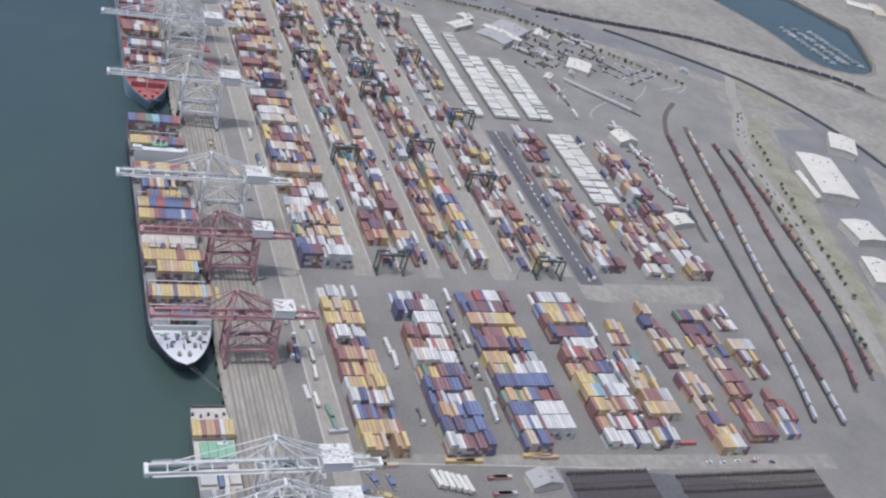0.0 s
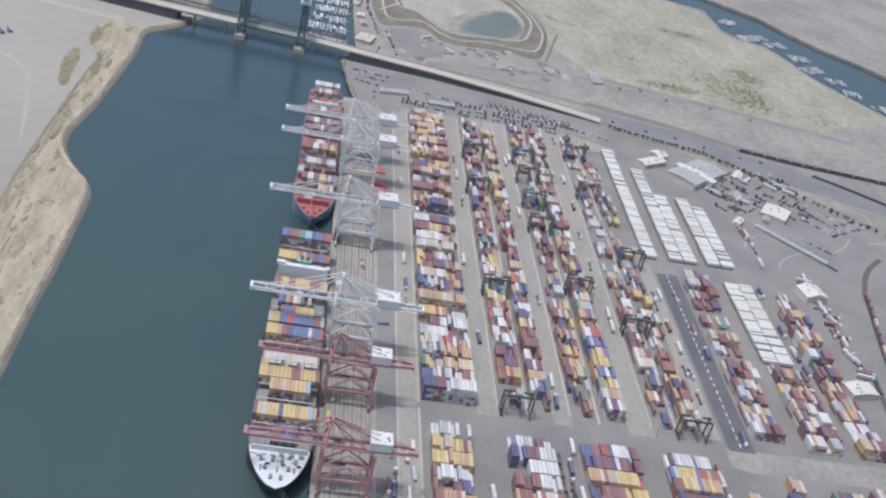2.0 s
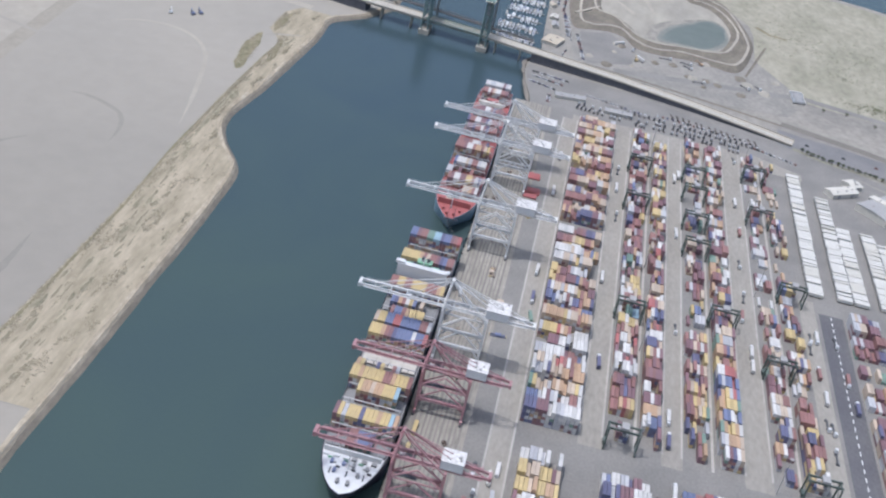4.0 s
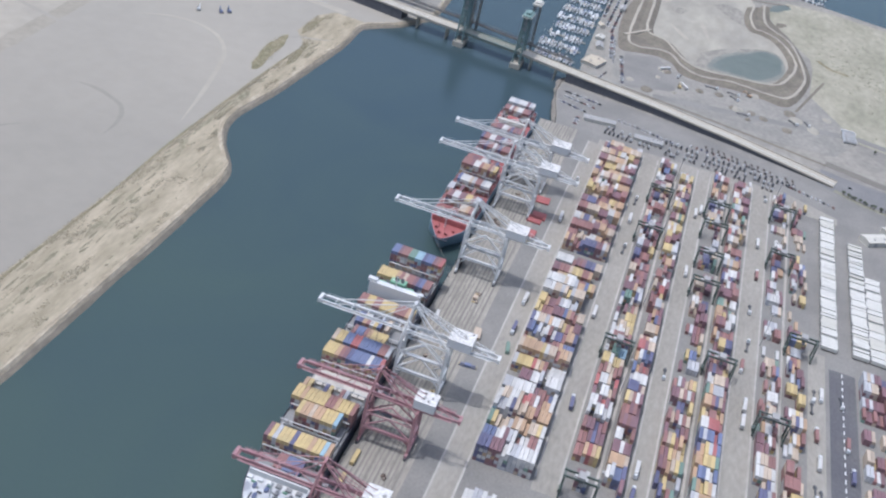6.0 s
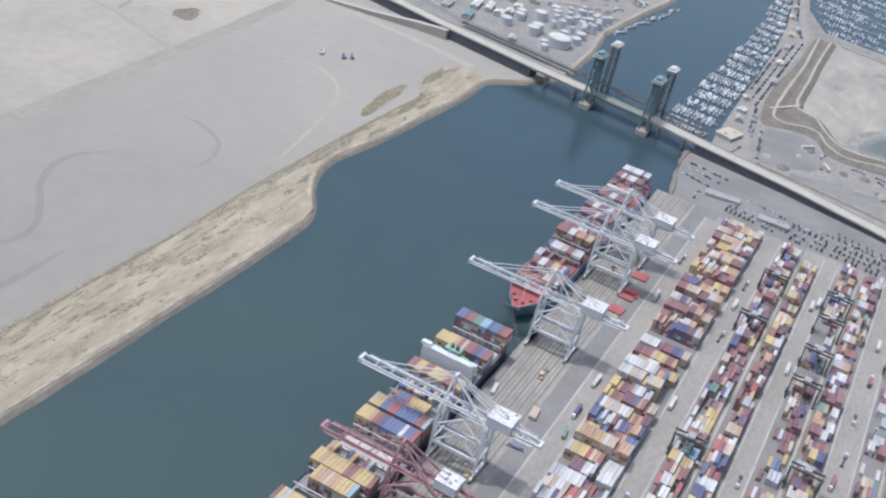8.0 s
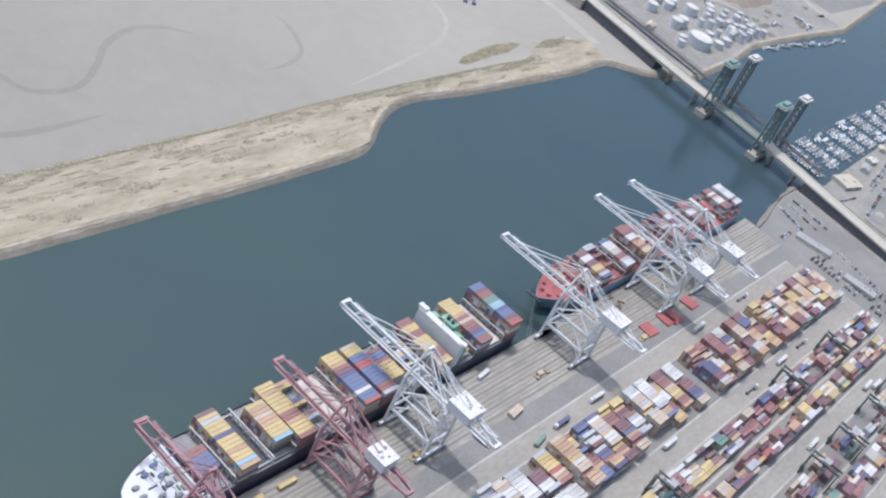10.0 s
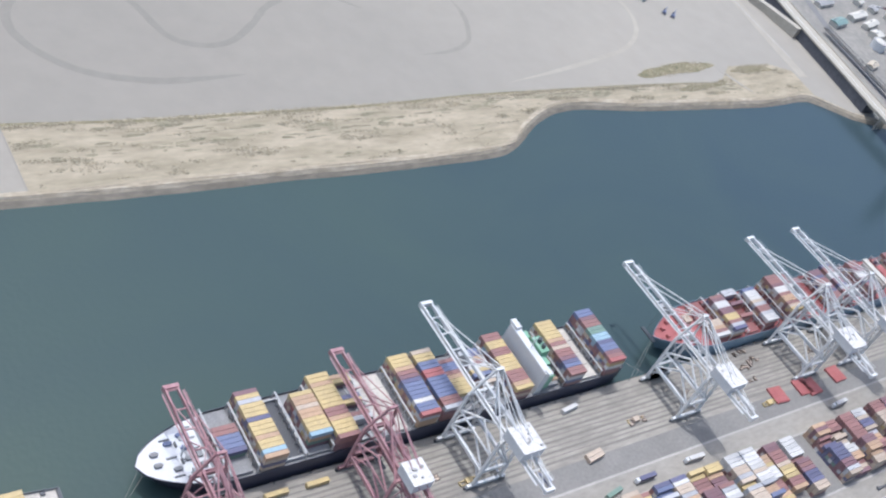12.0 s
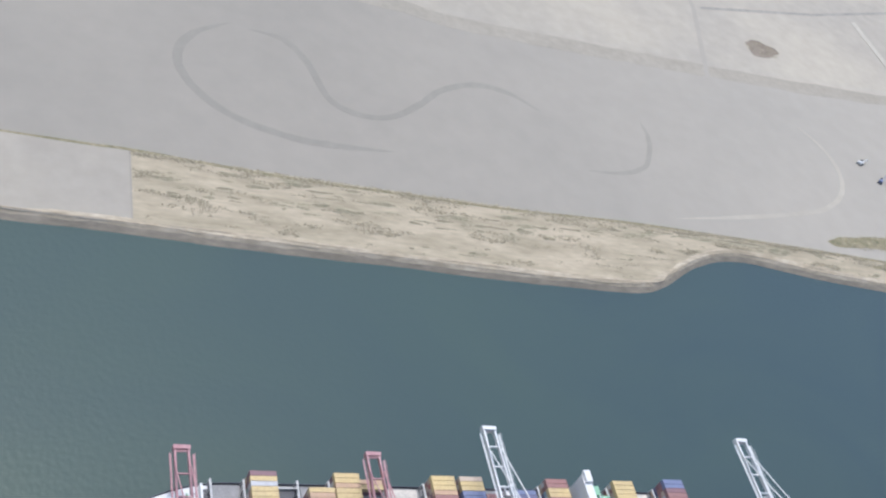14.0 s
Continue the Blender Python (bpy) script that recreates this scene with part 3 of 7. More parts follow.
coloured_block(-236, -233, -264.5, ("wgwwgww", "byyyrry", "xyyyoyo", "nmmmnnn", "..gwwww", "xwroymm", "oryxmmn", "yoyewgg", "ywswgww", "xyotoxtw", "xowmwwrw", "wwxwwwwww"), 104, False)
for x, y, c in ((-399.5, -126, "yellow"), (-400, -133, "orange"), (-400, -138, "yellow"), (-397, -178, "yellow"), (-398, -184, "tan"), (-399, -189, "orange"), (-401, -77, "yellow"), (-401, -84, "tan")):
    single_container(x, y, 0.06, 90, c, "boxes at the end of the stacks", f"{BOX_WORD[c]} container standing across the end of a stack")
for n, (x0, x1, y0, y1, pal, slope) in enumerate((
        (-290, -264, -300, -284, "warm", -0.1), (-332, -298, -300, -277, "rusty", 0.0), (-368, -332, -302, -275, "warm", -0.03), (-394, -368, -286, -270, "rusty", -0.05),
        (-271, -244, -334, -317, "rusty", 0.0), (-316, -274, -337, -315, "rusty", 0.0), (-402, -326, -336, -315, "warm", -0.02),
        (-278, -250, -374, -352, "rusty", 0.0), (-306, -280, -374, -348, "rusty", 0.0), (-334, -308, -370, -350, "dark", 0.0), (-392, -338, -367, -345, "rusty", -0.04),
        (-272, -245, -402, -382, "dark", 0.0), (-328, -288, -399, -379, "rusty", -0.04), (-388, -342, -394, -378, "dark", -0.12))):
    stack_block(x0, x1, y0, y1, 2, 3, pal, 200 + n, gap=0.0, bare_share=0.06, slope=slope, runs=(1, 1, 1, 2, 2, 3), ragged=1)
# the row along the wharf road
ROW_BAYS = [("nnmmnwgwww",), ("bbgwwwxwwxw", "eyttgotootyo"), ("wgwgttooxoo", "wtwwrrxwxow"), ("gwwwwmxxw", "...mmwwg.www"), ("yyyyttoxwwww", "toooyytxot"), ("xytwbmxxobb", "nbgwxwnxon", "wttowtxom"),
            ("yxxmmboxt", "yomxgwg.."), ("wwttygtt.", "wwwtwgob."), (".oowwxxoo", "mxxtyyxo."), ("wwwxmmnnt",), ("wwwwwmn..",), ("ooxnnnmt", "xxttwwoxm"), ("xxxxmoot", "wtntooxmm"), ("xxttmmwo", "mnnmoott."),
            ("wwtxxmyyo", "yyotxmmx"), ("ytwwtwoo", "otwttyxm"), ("nxmoottw", "ooyytwxm", "mxtootww"), ("ttoowwyx", "nmmxoott", "wottyyxg")]
ROW_FROM = (-205, -190, -162, -134, -106, -79, -38, -10, 16, 45, -999, 76, 104, 134, 163, 192, 222, 263)
for n, (x, bays) in enumerate(zip(ROW_FROM, ROW_BAYS)):
    if x > -900:
        coloured_block(x, -67, -104, bays, 300 + n, pitch=13.1, tall=(3, 4, 5))
# gantry rows
def gantry_row(y0, y1, seed, *stretches, bare=0.1):
    """One row of stacks under the yard gantries; each stretch: from x to x, palette and height."""
    for k, (x0, x1, palette, high) in enumerate(stretches):
        stack_block(x0, x1, y0, y1, 2 if high > 3 else 1, high, palette, seed + k, gap=0.03, runs=(1, 1, 1, 2, 2, 3), bare_share=bare)


coloured_block(-200, -124, -140, ("..mmw.", "......", "xxoroy", "xxmnmm", "xmmnmx", "w.wwgw", "wwmrmw", "m.wwtx", "rwwt.x", "xyttxo", "yywyyt", "w.eess", "xxxxmx", "wwwwtt"), 402, pitch=13.1, tall=(3, 3, 4))
gantry_row(-140, -124, 400, (-14, 60, "mixed", 4), (66, 305, "dark", 4), bare=0.16)
coloured_block(-200, -146, -158, ("....n", "wgbbn", "oooot", "mmmmm", "ww..x", "xmxmm", "xxoxm", "ttxwo", "nnnot", "wwwww", "ooxrx", "bnbbn", "rrmtt", "txoow"), 412, pitch=13.1, tall=(3, 4, 4))
gantry_row(-158, -146, 410, (-14, 150, "red", 4), (156, 290, "mixed", 4))
coloured_block(-200, -176, -192, ("...xs.", ".n.xe.", "n.y..g", "yxotye", "xmyoty", "ttyxoy", "m..nmx", "xmxwmt", "..nn.t", "mmtxwx", "xwmtoy"), 422, pitch=13.1, tall=(2, 3, 3))
gantry_row(-192, -178, 420, (-54, 312, "dark", 3), bare=0.28)
coloured_block(-200, -198, -213, (".wwwt", "gwoot", "eoyoy", "obbwb", "ooyyb", "ooyyb", "bgbwb", "wwrrx", "xtxoo", "ootto", "eeggx", "wwttm", "mnmyy", "xoxmt"), 432, pitch=13.1, tall=(3, 4, 4))
gantry_row(-213, -198, 430, (-14, 150, "red", 4), (156, 300, "red", 4), bare=0.16)
gantry_row(-250, -237, 440, (-200, -20, "dark", 4), (-12, 305, "dark", 3), bare=0.3)
gantry_row(-269, -256, 450, (-200, -60, "warm", 4), (-54, 120, "warm", 3), (126, 300, "dark", 3), bare=0.3)
gantry_row(-335, -311, 460, (-199, 27, "dark", 4))
gantry_row(-377, -352, 470, (-206, -100, "red", 4))
gantry_row(-413, -392, 480, (-205, 14, "red", 4))


# ---- quay cranes ----
def quay_crane(x, paint, reach, back, house_y, seed, half=9.0, roof="crane_roof"):
    """A ship-to-shore gantry crane: portal, girder and boom, mast with stays, machinery house, trolley and cab."""
    red = paint == "crane_red"
    word = "dark red" if red else "white"
    root = empty("quay_crane", at(x, 0, 0.08), f"{word} steel ship-to-shore gantry crane standing on wharf rails", "crane", "quay cranes")
    zg, zt, zp = (32.0, 50.0, 11.5) if red else (39.0, 59.5, 14.0)
    for sx in (-1, 1):
        for y in (0.0, -30.5):
            s = Shape()
            s.beam((sx * half, y, 1.6), (sx * (half - 1.0), y, zg), 1.5, 1.5)
            s.make("leg", paint, root)
            s = Shape()
            for k in (-1, 1):
                s.box(sx * half + k * 2.4 - 1.9, sx * half + k * 2.4 + 1.9, y - 0.6, y + 0.6, 0.0, 1.3)
            s.make("bogie", "steel_dark", root, "dark steel wheel bogie")
        s = Shape()
        s.beam((sx * (half - 0.4), 0, zp), (sx * (half - 0.4), -30.5, zp), 1.6, 1.9)
        s.make("portal_beam", paint, root)
        zm = (zp + zg) / 2
        for a, b in (((0, zp), (-15.2, zm)), ((-30.5, zp), (-15.2, zm)), ((0, zm), (-15.2, zg - 1)), ((-30.5, zm), (-15.2, zg - 1)), ((0, zm), (-30.5, zm)), ((0, 7.5), (-5.5, zp)), ((-30.5, 7.5), (-25, zp))):
            s = Shape()
            s.tube((sx * (half - 0.5), a[0], a[1]), (sx * (half - 0.8), b[0], b[1]), 0.55, n=6)
            s.make("brace", paint, root)
        s = Shape()
        s.beam((sx * 3.4, -44, zg + 1), (sx * 3.4, 1.5, zg + 1), 1.1, 2.4)
        s.beam((sx * 2.3, -back, zg + 1), (sx * 3.4, -44, zg + 1), 0.9, 1.7)
        s.make("girder", paint, root)
        s = Shape()
        s.beam((sx * 3.4, 1.5, zg + 1), (sx * 2.9, reach, zg + 1), 0.9, 1.9)
        s.make("boom", paint, root)
        s = Shape()
        s.beam((sx * (half - 1), 0, zg), (sx * 2.0, -2.5, zt), 1.1, 1.1)
        s.beam((sx * (half - 1), -30.5, zg), (sx * 2.2, -4.0, zt - 1), 0.75, 0.75)
        s.make("mast", paint, root)
        for yb in (reach * 0.34, reach * 0.8):
            s = Shape()
            s.tube((sx * 2.0, -2.5, zt), (sx * 3.4, yb, zg + 2.2), 0.30, n=6)
            s.make("forestay", paint, root)
        s = Shape()
        s.tube((sx * 2.0, -3.2, zt), (sx * 3.4, -back * 0.72, zg + 2.2), 0.30, n=6)
        s.make("backstay", paint, root)
        Shape().tube((sx * 1.6, -3.4, zt - 1), (sx * 3.2, -17, zg + 2), 0.36, n=6).make("mast_strut", paint, root)
        Shape().tube((sx * 1.9, -3.2, zt), (sx * 2.4, -back + 3, zg + 1.8), 0.24, n=6).make("tail_stay", paint, root)
        s = Shape()
        s.box(sx * 5.0 - 0.45, sx * 5.0 + 0.45, -back + 4, reach - 3, zg + 1.0, zg + 1.12)
        for k in range(int((reach + back - 8) / 4)):
            s.box(sx * 5.4 - 0.05, sx * 5.4 + 0.05, -back + 4.5 + 4 * k, -back + 4.62 + 4 * k, zg + 1.1, zg + 2.2)
        s.box(sx * 5.4 - 0.06, sx * 5.4 + 0.06, -back + 4, reach - 3, zg + 2.15, zg + 2.28)
        s.make("walkway", paint, root)
    for y in (0.0, -30.5):
        s = Shape()
        s.beam((-half - 3.5, y, 2.2), (half + 3.5, y, 2.2), 1.5, 1.8)
        s.make("sill_beam", paint, root)
        s = Shape()
        s.beam((-half + 1, y, zg), (half - 1, y, zg), 1.4, 2.2)
        s.make("cross_beam", paint, root)
        s = Shape()
        s.beam((-half + 0.4, y, zp), (half - 0.4, y, zp), 1.3, 1.7)
        s.tube((-half + 0.5, y, zp), (half - 0.9, y, zg - 1), 0.45, n=6)
        s.tube((half - 0.5, y, zp), (-half + 0.9, y, zg - 1), 0.45, n=6)
        s.make("end_frame", paint, root)
    for k in range(int((reach + back) / 11) + 1):
        y = min(-back + 0.5 + 11 * k, reach - 0.4)
        w = 2.3 if y < -46 else 3.2
        s = Shape().beam((-w, y, zg + 1.4), (w, y, zg + 1.4), 0.6, 0.7)
        if k < 6:
            s.beam((-3.2, y, zg + 1.4), (3.2, y + 11, zg + 1.4), 0.4, 0.4)
        s.make("girder_tie", paint, root)
    Shape().box(-3.7, 3.7, reach - 1.2, reach + 0.8, zg - 0.6, zg + 2.4).make("boom_tip", paint, root)
    Shape().box(-2.9, 2.9, -back - 1.0, -back + 0.6, zg - 0.6, zg + 2.2).make("girder_end", paint, root)
    Shape().beam((-2.3, -2.6, zt), (2.3, -2.6, zt), 1.4, 1.4).make("mast_head", paint, root)
    Shape().beam((-4.6, -1.2, zg + 0.63 * (zt - zg)), (4.6, -1.2, zg + 0.63 * (zt - zg)), 0.8, 0.8).make("mast_tie", paint, root)
    # machinery house
    hw, hd = (6.9, 7.8) if not red else (5.6, 6.5)
    house = Shape().box(-hw, hw, house_y - hd, house_y + hd, zg + 2.3, zg + 8.2).make("machinery_house", "ship_white", root, "white sheet-clad machinery house")
    s = Shape()
    s.box(-hw - 0.25, hw + 0.25, house_y - hd - 0.25, house_y + hd + 0.25, zg + 8.2, zg + 8.5)
    rng = random.Random(seed)
    for k in range(7):
        a, b, w = rng.uniform(-hw + 1, hw - 2), house_y + rng.uniform(-hd + 1, hd - 2), rng.uniform(0.5, 1.3)
        s.box(a, a + w, b, b + w, zg + 8.5, zg + 8.5 + rng.uniform(0.3, 0.9), 1)
    s.make("roof", [roof, "grey_roof"], house, "weathered white roof with vents")
    for k in range(3):
        Shape().box(hw - 0.01, hw + 0.08, house_y - 5 + 4 * k, house_y - 3.2 + 4 * k, zg + 4.2, zg + 5.6).make("louvre", "grey_roof", house)
    # trolley and cab
    ty = random.Random(seed + 1).choice((-14, -9, 12, 20))
    s = Shape()
    s.box(-3.0, 3.0, ty - 3, ty + 3, zg - 0.9, zg - 0.1)
    s.make("trolley", "steel_dark", root, "dark steel trolley")
    s = Shape()
    s.box(1.0, 3.6, ty + 3.2, ty + 6.2, zg - 3.6, zg - 0.6)
    s.make("cab", "ship_white", root, "white operator's cab")
    s = Shape()
    s.box(-1.3, 1.3, ty - 6.1, ty + 6.1, 17.0, 17.5)
    for a, b in ((-1, -2.5), (1, -2.5), (-1, 2.5), (1, 2.5)):
        s.tube((a, ty + b, 17.5), (a * 1.6, ty + b, zg - 0.9), 0.06, n=4)
    s.make("spreader", "steel_dark", root, "lifting spreader hung on ropes")
    # stair tower
    s = Shape()
    for k in range(int(zg / 5.5)):
        z0 = 2.5 + 5 * k
        s.beam((half + 0.9, -27 + (k % 2) * 5, z0), (half + 0.9, -22 - (k % 2) * 5, z0 + 5), 0.8, 0.25)
        s.box(half + 0.4, half + 1.6, -28, -26.4, z0 + (0 if k % 2 == 0 else 5) - 0.1, z0 + (0 if k % 2 == 0 else 5))
    s.make("stairs", paint, root)
    return root


for n, x in enumerate((-154, 0, 118, 168)):
    quay_crane(x, "crane_white", 59.0, 62, -36.5, 10 + n)
for n, x in enumerate((-214, -301.5)):
    quay_crane(x, "crane_red", 46.5, 55, -33.0, 20 + n)
for n, x in enumerate((-436, -466)):
    quay_crane(x, "crane_white", 59.0, 62, -36.5, 30 + n)


# ---- ships ----
def hull_outline(bow, stern, half, n=14, full=0.7):
    """Half-widths along a hull from bow to stern."""
    length = stern - bow
    out = []
    for k in range(n + 1):
        u = k / n
        out.append((bow + 0.16 * length * u * math.copysign(1, 1), half * math.sin(u * math.pi / 2) ** full))
    out.append((bow + 0.93 * length, half))
    out.append((stern, half * 0.86))
    return out


def ship(name, bow, stern, yc, half, hull, deck, deck_z, label, full=0.7):
    root = empty(name, at(0, 0), label, "ship", "container ships at the wharf")
    line = hull_outline(bow, stern, half, full=full)
    low = [(x + (0.045 * (stern - bow)) * max(0, 1 - k / 10), w * min(0.97, 0.45 + 0.05 * k)) for k, (x, w) in enumerate(line)]
    s = Shape()
    ring = [(x, yc + w, deck_z) for x, w in line] + [(x, yc - w, deck_z) for x, w in line[::-1]]
    base = [(x, yc + w, -7.5) for x, w in low] + [(x, yc - w, -7.5) for x, w in low[::-1]]
    n = len(ring)
    s.add(ring + base, [(k, (k + 1) % n, n + (k + 1) % n, n + k) for k in range(n)])
    s.make("hull", hull, root)
    s = Shape()
    s.add([(x, y, deck_z - 0.35) for x, y, _ in ring], [tuple(range(n))])
    s.make("deck", deck, root)
    s = Shape()
    for k in range(n):
        a, b = ring[k], ring[(k + 1) % n]
        s.beam((a[0], a[1], deck_z + 0.45), (b[0], b[1], deck_z + 0.45), 0.25, 1.0)
    s.make("bulwark", hull, root)
    return root


def hatch(root, x0, x1, yc, half, z, mat):
    s = Shape()
    n = 4
    w = 2 * half / n
    for k in range(n):
        s.box(x0, x1, yc - half + k * w + 0.15, yc - half + (k + 1) * w - 0.15, z, z + 1.3)
    s.make("hatch_cover", mat, root)


def lashing_bridge(root, x, yc, half, z, top):
    s = Shape()
    s.box(x - 0.5, x + 0.5, yc - half, yc + half, z + top - 0.3, z + top)
    for k in range(9):
        y = yc - half + 2 * half * k / 8
        s.box(x - 0.35, x + 0.35, y - 0.2, y + 0.2, z, z + top)
    s.make("lashing_bridge", "lashing_grey", root)


def deck_cargo(x, yc, z, tiers, row, seed, group):
    """One bay of containers across a ship, listed from the water side; the top ones are things of their own."""
    rng = random.Random(seed)
    below = []
    across = len(row)
    for k, c in enumerate(row):
        if c == " ":
            continue
        y = yc + ((across - 1) / 2 - k) * 2.62
        h = tiers
        for t in range(h - 1):
            below.append((x, y, z + t * CH, 0, pick(rng, "mixed")))
        single_container(x, y, z + (h - 1) * CH, 0, CODE[c], group, f"{BOX_WORD[CODE[c]]} steel shipping container on top of a ship's deck stack")
    if below:
        boxes_mesh("container_stack", below, "lower tiers of containers stacked on a ship's deck")


G1 = "containers on the navy ship"
s1 = ship("container_ship", -322, -27, 24.6, 19.8, "hull_navy", "deck_grey", 9.0, "large navy-hulled container ship with white bow deck moored at the wharf", full=0.56)
for x, tiers, row in ((-278, 2, "     xxbbbn    "), (-262.5, 4, "mygyyynyyyoyyso"), (-236, 4, "   yootooyyys  "), (-223, 4, "yyoyyyyyxxoyyyx"), (-209, 2, "oy   ny  xg    "),
                      (-174, 4, "yyyoxmnbbbbwbbr"), (-159, 4, "tyybbrrbbbbbxxg"), (-145, 3, "   xbbxoyyyy   "), (-129, 3, "  bnoxwyb t    "), (-111, 4, "xxyyxxyyyyxxxoy"), (-71, 4, "yyyyyoxtxxmnbxx"), (-41, 5, "bbmxxeessnbbmxr")):
    hatch(s1, x - 6.3, x + 6.3, 24.6, 18, 9.0, "deck_grey")
    deck_cargo(x, 24.6, 10.4, tiers, row, int(500 - x), G1)
for x0, x1 in ((-200, -184), (-61, -50)):
    hatch(s1, x0, x1, 24.6, 18, 9.0, "hatch_buff")
for x0, x1 in ((-255.5, -243), (-217, -205.5)):
    c = Shape().box(x0, x1, 7.0, 7.8, 9, 10.6).box(x0, x1, 41.4, 42.2, 9, 10.6).box(x0, x0 + 0.7, 7.8, 41.4, 9, 10.6).box(x1 - 0.7, x1, 7.8, 41.4, 9, 10.6)
    c.make("hold_coaming", "lashing_grey", s1)
    # No depth here: a dark panel paints in the shade of the hold.
    Shape().box(x0 + 0.7, x1 - 0.7, 7.8, 41.4, 8.7, 9.1).make("hold", "steel_dark", s1, "dark open cargo hold")
for x in (-285, -270, -255.8, -245, -230, -216, -202, -182, -166.5, -138, -119, -78, -49):
    lashing_bridge(s1, x, 24.6, 18.6, 9.0, 6.0)
# accommodation block of the navy ship
s = Shape().box(-99.5, -95, 6, 43, 9, 27.5)
s.box(-99, -95.4, 38, 44.5, 27.5, 29.4).box(-98.8, -95.6, 4.6, 8, 27.5, 28.6)
s.make("accommodation", "ship_white", s1, "white accommodation block across the ship")
s = Shape()
s.box(-94.8, -87.5, 8, 41, 9, 20)
s.box(-94, -89.5, 11, 39, 20, 23)
s.box(-93.5, -90, 13, 22, 23, 25.5)
s.box(-93.5, -90, 33, 38, 23, 25)
s.box(-94, -88, 19, 30, 22, 29)
s.make("funnel_casing", "ship_green", s1, "green-painted funnel casing and decks")
s = Shape()
s.tube((-91, 22, 29), (-91, 22, 31.5), 1.2)
s.tube((-91, 26, 29), (-91, 26, 32), 1.4)
s.make("exhaust", "steel_dark", s1)
s = Shape()
s.tube((-97.2, 24.6, 27.5), (-97.2, 24.6, 36), 0.35)
s.beam((-97.2, 21, 33), (-97.2, 28, 33), 0.3)
s.make("radar_mast", "ship_white", s1)
for y0 in (9, 36):
    Shape().tube((-86.5, y0, 15), (-82.5, y0, 15), 1.1, n=8).make("lifeboat", "orange", s1, "orange lifeboat in its davits")
Shape().box(-87.5, -79, 8, 41, 9, 10.2).box(-86, -80, 14, 35, 10.2, 13).make("aft_deckhouse", "deck_grey", s1)
# bow deck
s = Shape()
s.add([(x, 24.6 + w * 0.97, 9.3) for x, w in hull_outline(-322, -27, 19.8, full=0.56)[:12]] + [(x, 24.6 - w * 0.97, 9.3) for x, w in hull_outline(-322, -27, 19.8, full=0.56)[:12][::-1]], [tuple(range(24))])
s.make("forecastle", "ship_white", s1, "white painted bow deck")
for k, (x, y) in enumerate(((-312, 22), (-312, 28), (-304, 18), (-304, 32), (-297, 14), (-297, 35), (-297, 22), (-297, 28))):
    Shape().box(x - 1.4, x + 1.4, y - 1, y + 1, 9.3, 10.8).tube((x - 2, y, 10.2), (x + 2, y, 10.2), 0.7).make("windlass", ("deck_grey", "blue")[k in (3, 5, 7)], s1)
for y in (11, 17, 23, 28, 34, 40):
    Shape().box(-293, -290.4, y - 1.6, y + 1.6, 9.3, 10.6).make("deck_locker", "deck_grey" if y % 2 else "ship_white", s1)
Shape().box(-289, -288, 7.5, 42, 9, 13).make("breakwater", "ship_white", s1)
Shape().box(-287.6, -284.6, 8, 41, 9.3, 9.7).make("deck_gutter", "steel_dark", s1, "dark strip of deck behind the breakwater")
for k in range(9):
    x, y = -300.5 + 3.1 * (k % 3), 12 + 3.1 * k
    Shape().box(x - 0.5, x + 0.5, y - 1.3, y + 1.3, 9.3, 10.1).tube((x, y - 1.4, 10.2), (x, y + 1.4, 10.2), 0.45, n=7).make("mooring_winch", ("steel_dark", "lashing_grey", "ship_green")[k % 3], s1)
for y in (14.5, 24.6, 34.5):
    Shape().box(-307, -302, y - 0.35, y + 0.35, 9.3, 9.8).make("chain", "steel_dark", s1)
Shape().tube((-300, 24.6, 9.3), (-300, 24.6, 22), 0.5, 0.3).make("foremast", "ship_white", s1)

G2 = "containers on the red-decked ship"
s2 = ship("container_ship", 12, 306, 22.6, 17.8, "hull_blue", "deck_red", 8.5, "container ship with pale blue hull and red decks at quay", full=0.85)
for x, y in ((24, 20), (24, 26), (31, 16), (31, 30)):
    Shape().box(x - 1.4, x + 1.4, y - 1, y + 1, 8.4, 10.2).make("windlass", "deck_red", s2)
Shape().box(44, 50, 25, 31, 8.5, 11.5).beam((47, 28, 11.5), (54, 33, 15), 0.9, 1.0).make("deck_crane", "tan", s2, "tan deck crane folded on the foredeck")
for k in range(5):
    Shape().box(42.5, 45.0, 10 + 5 * k, 12.5 + 5 * k, 8.5, 9.9).make("deck_locker", "deck_grey", s2)
s = Shape().tube((34, 24, 8.4), (34, 24, 22), 0.5, 0.3).make("foremast", "ship_white", s2)
s = Shape().box(40, 41, 8.5, 36.5, 8.4, 13).make("breakwater", "deck_red", s2)
for x, tiers, row in ((62, 2, "        ttoxw "), (77, 3, "  xmwwmmyyxgn "), (94, 2, "gg  m   x    "), (110, 3, "  bwwwtgxxgww "), (136, 4, "xxxmwwxooxty "), (150, 3, "xxmmxwwg xn  "),
                      (186, 3, "mmnxxwmnxxx"), (203, 3, "nxxwwmmngxxm "), (232, 3, "xxmmwwxnxmx"), (275, 4, "xxwxtwwxxm"), (294, 4, "wwggwwwmgw")):
    hatch(s2, x - 6.3, x + 6.3, 22.6, 16.3, 8.5, "hatch_red")
    deck_cargo(x, 22.6, 9.9, tiers, row, 700 + x, G2)
for x in (54, 69, 86, 102, 118, 128, 143, 158, 178, 194, 211, 224, 240, 267, 284):
    lashing_bridge(s2, x, 22.6, 16.8, 8.5, 5.5)
s = Shape().box(246, 254, 11, 34, 8.5, 16)
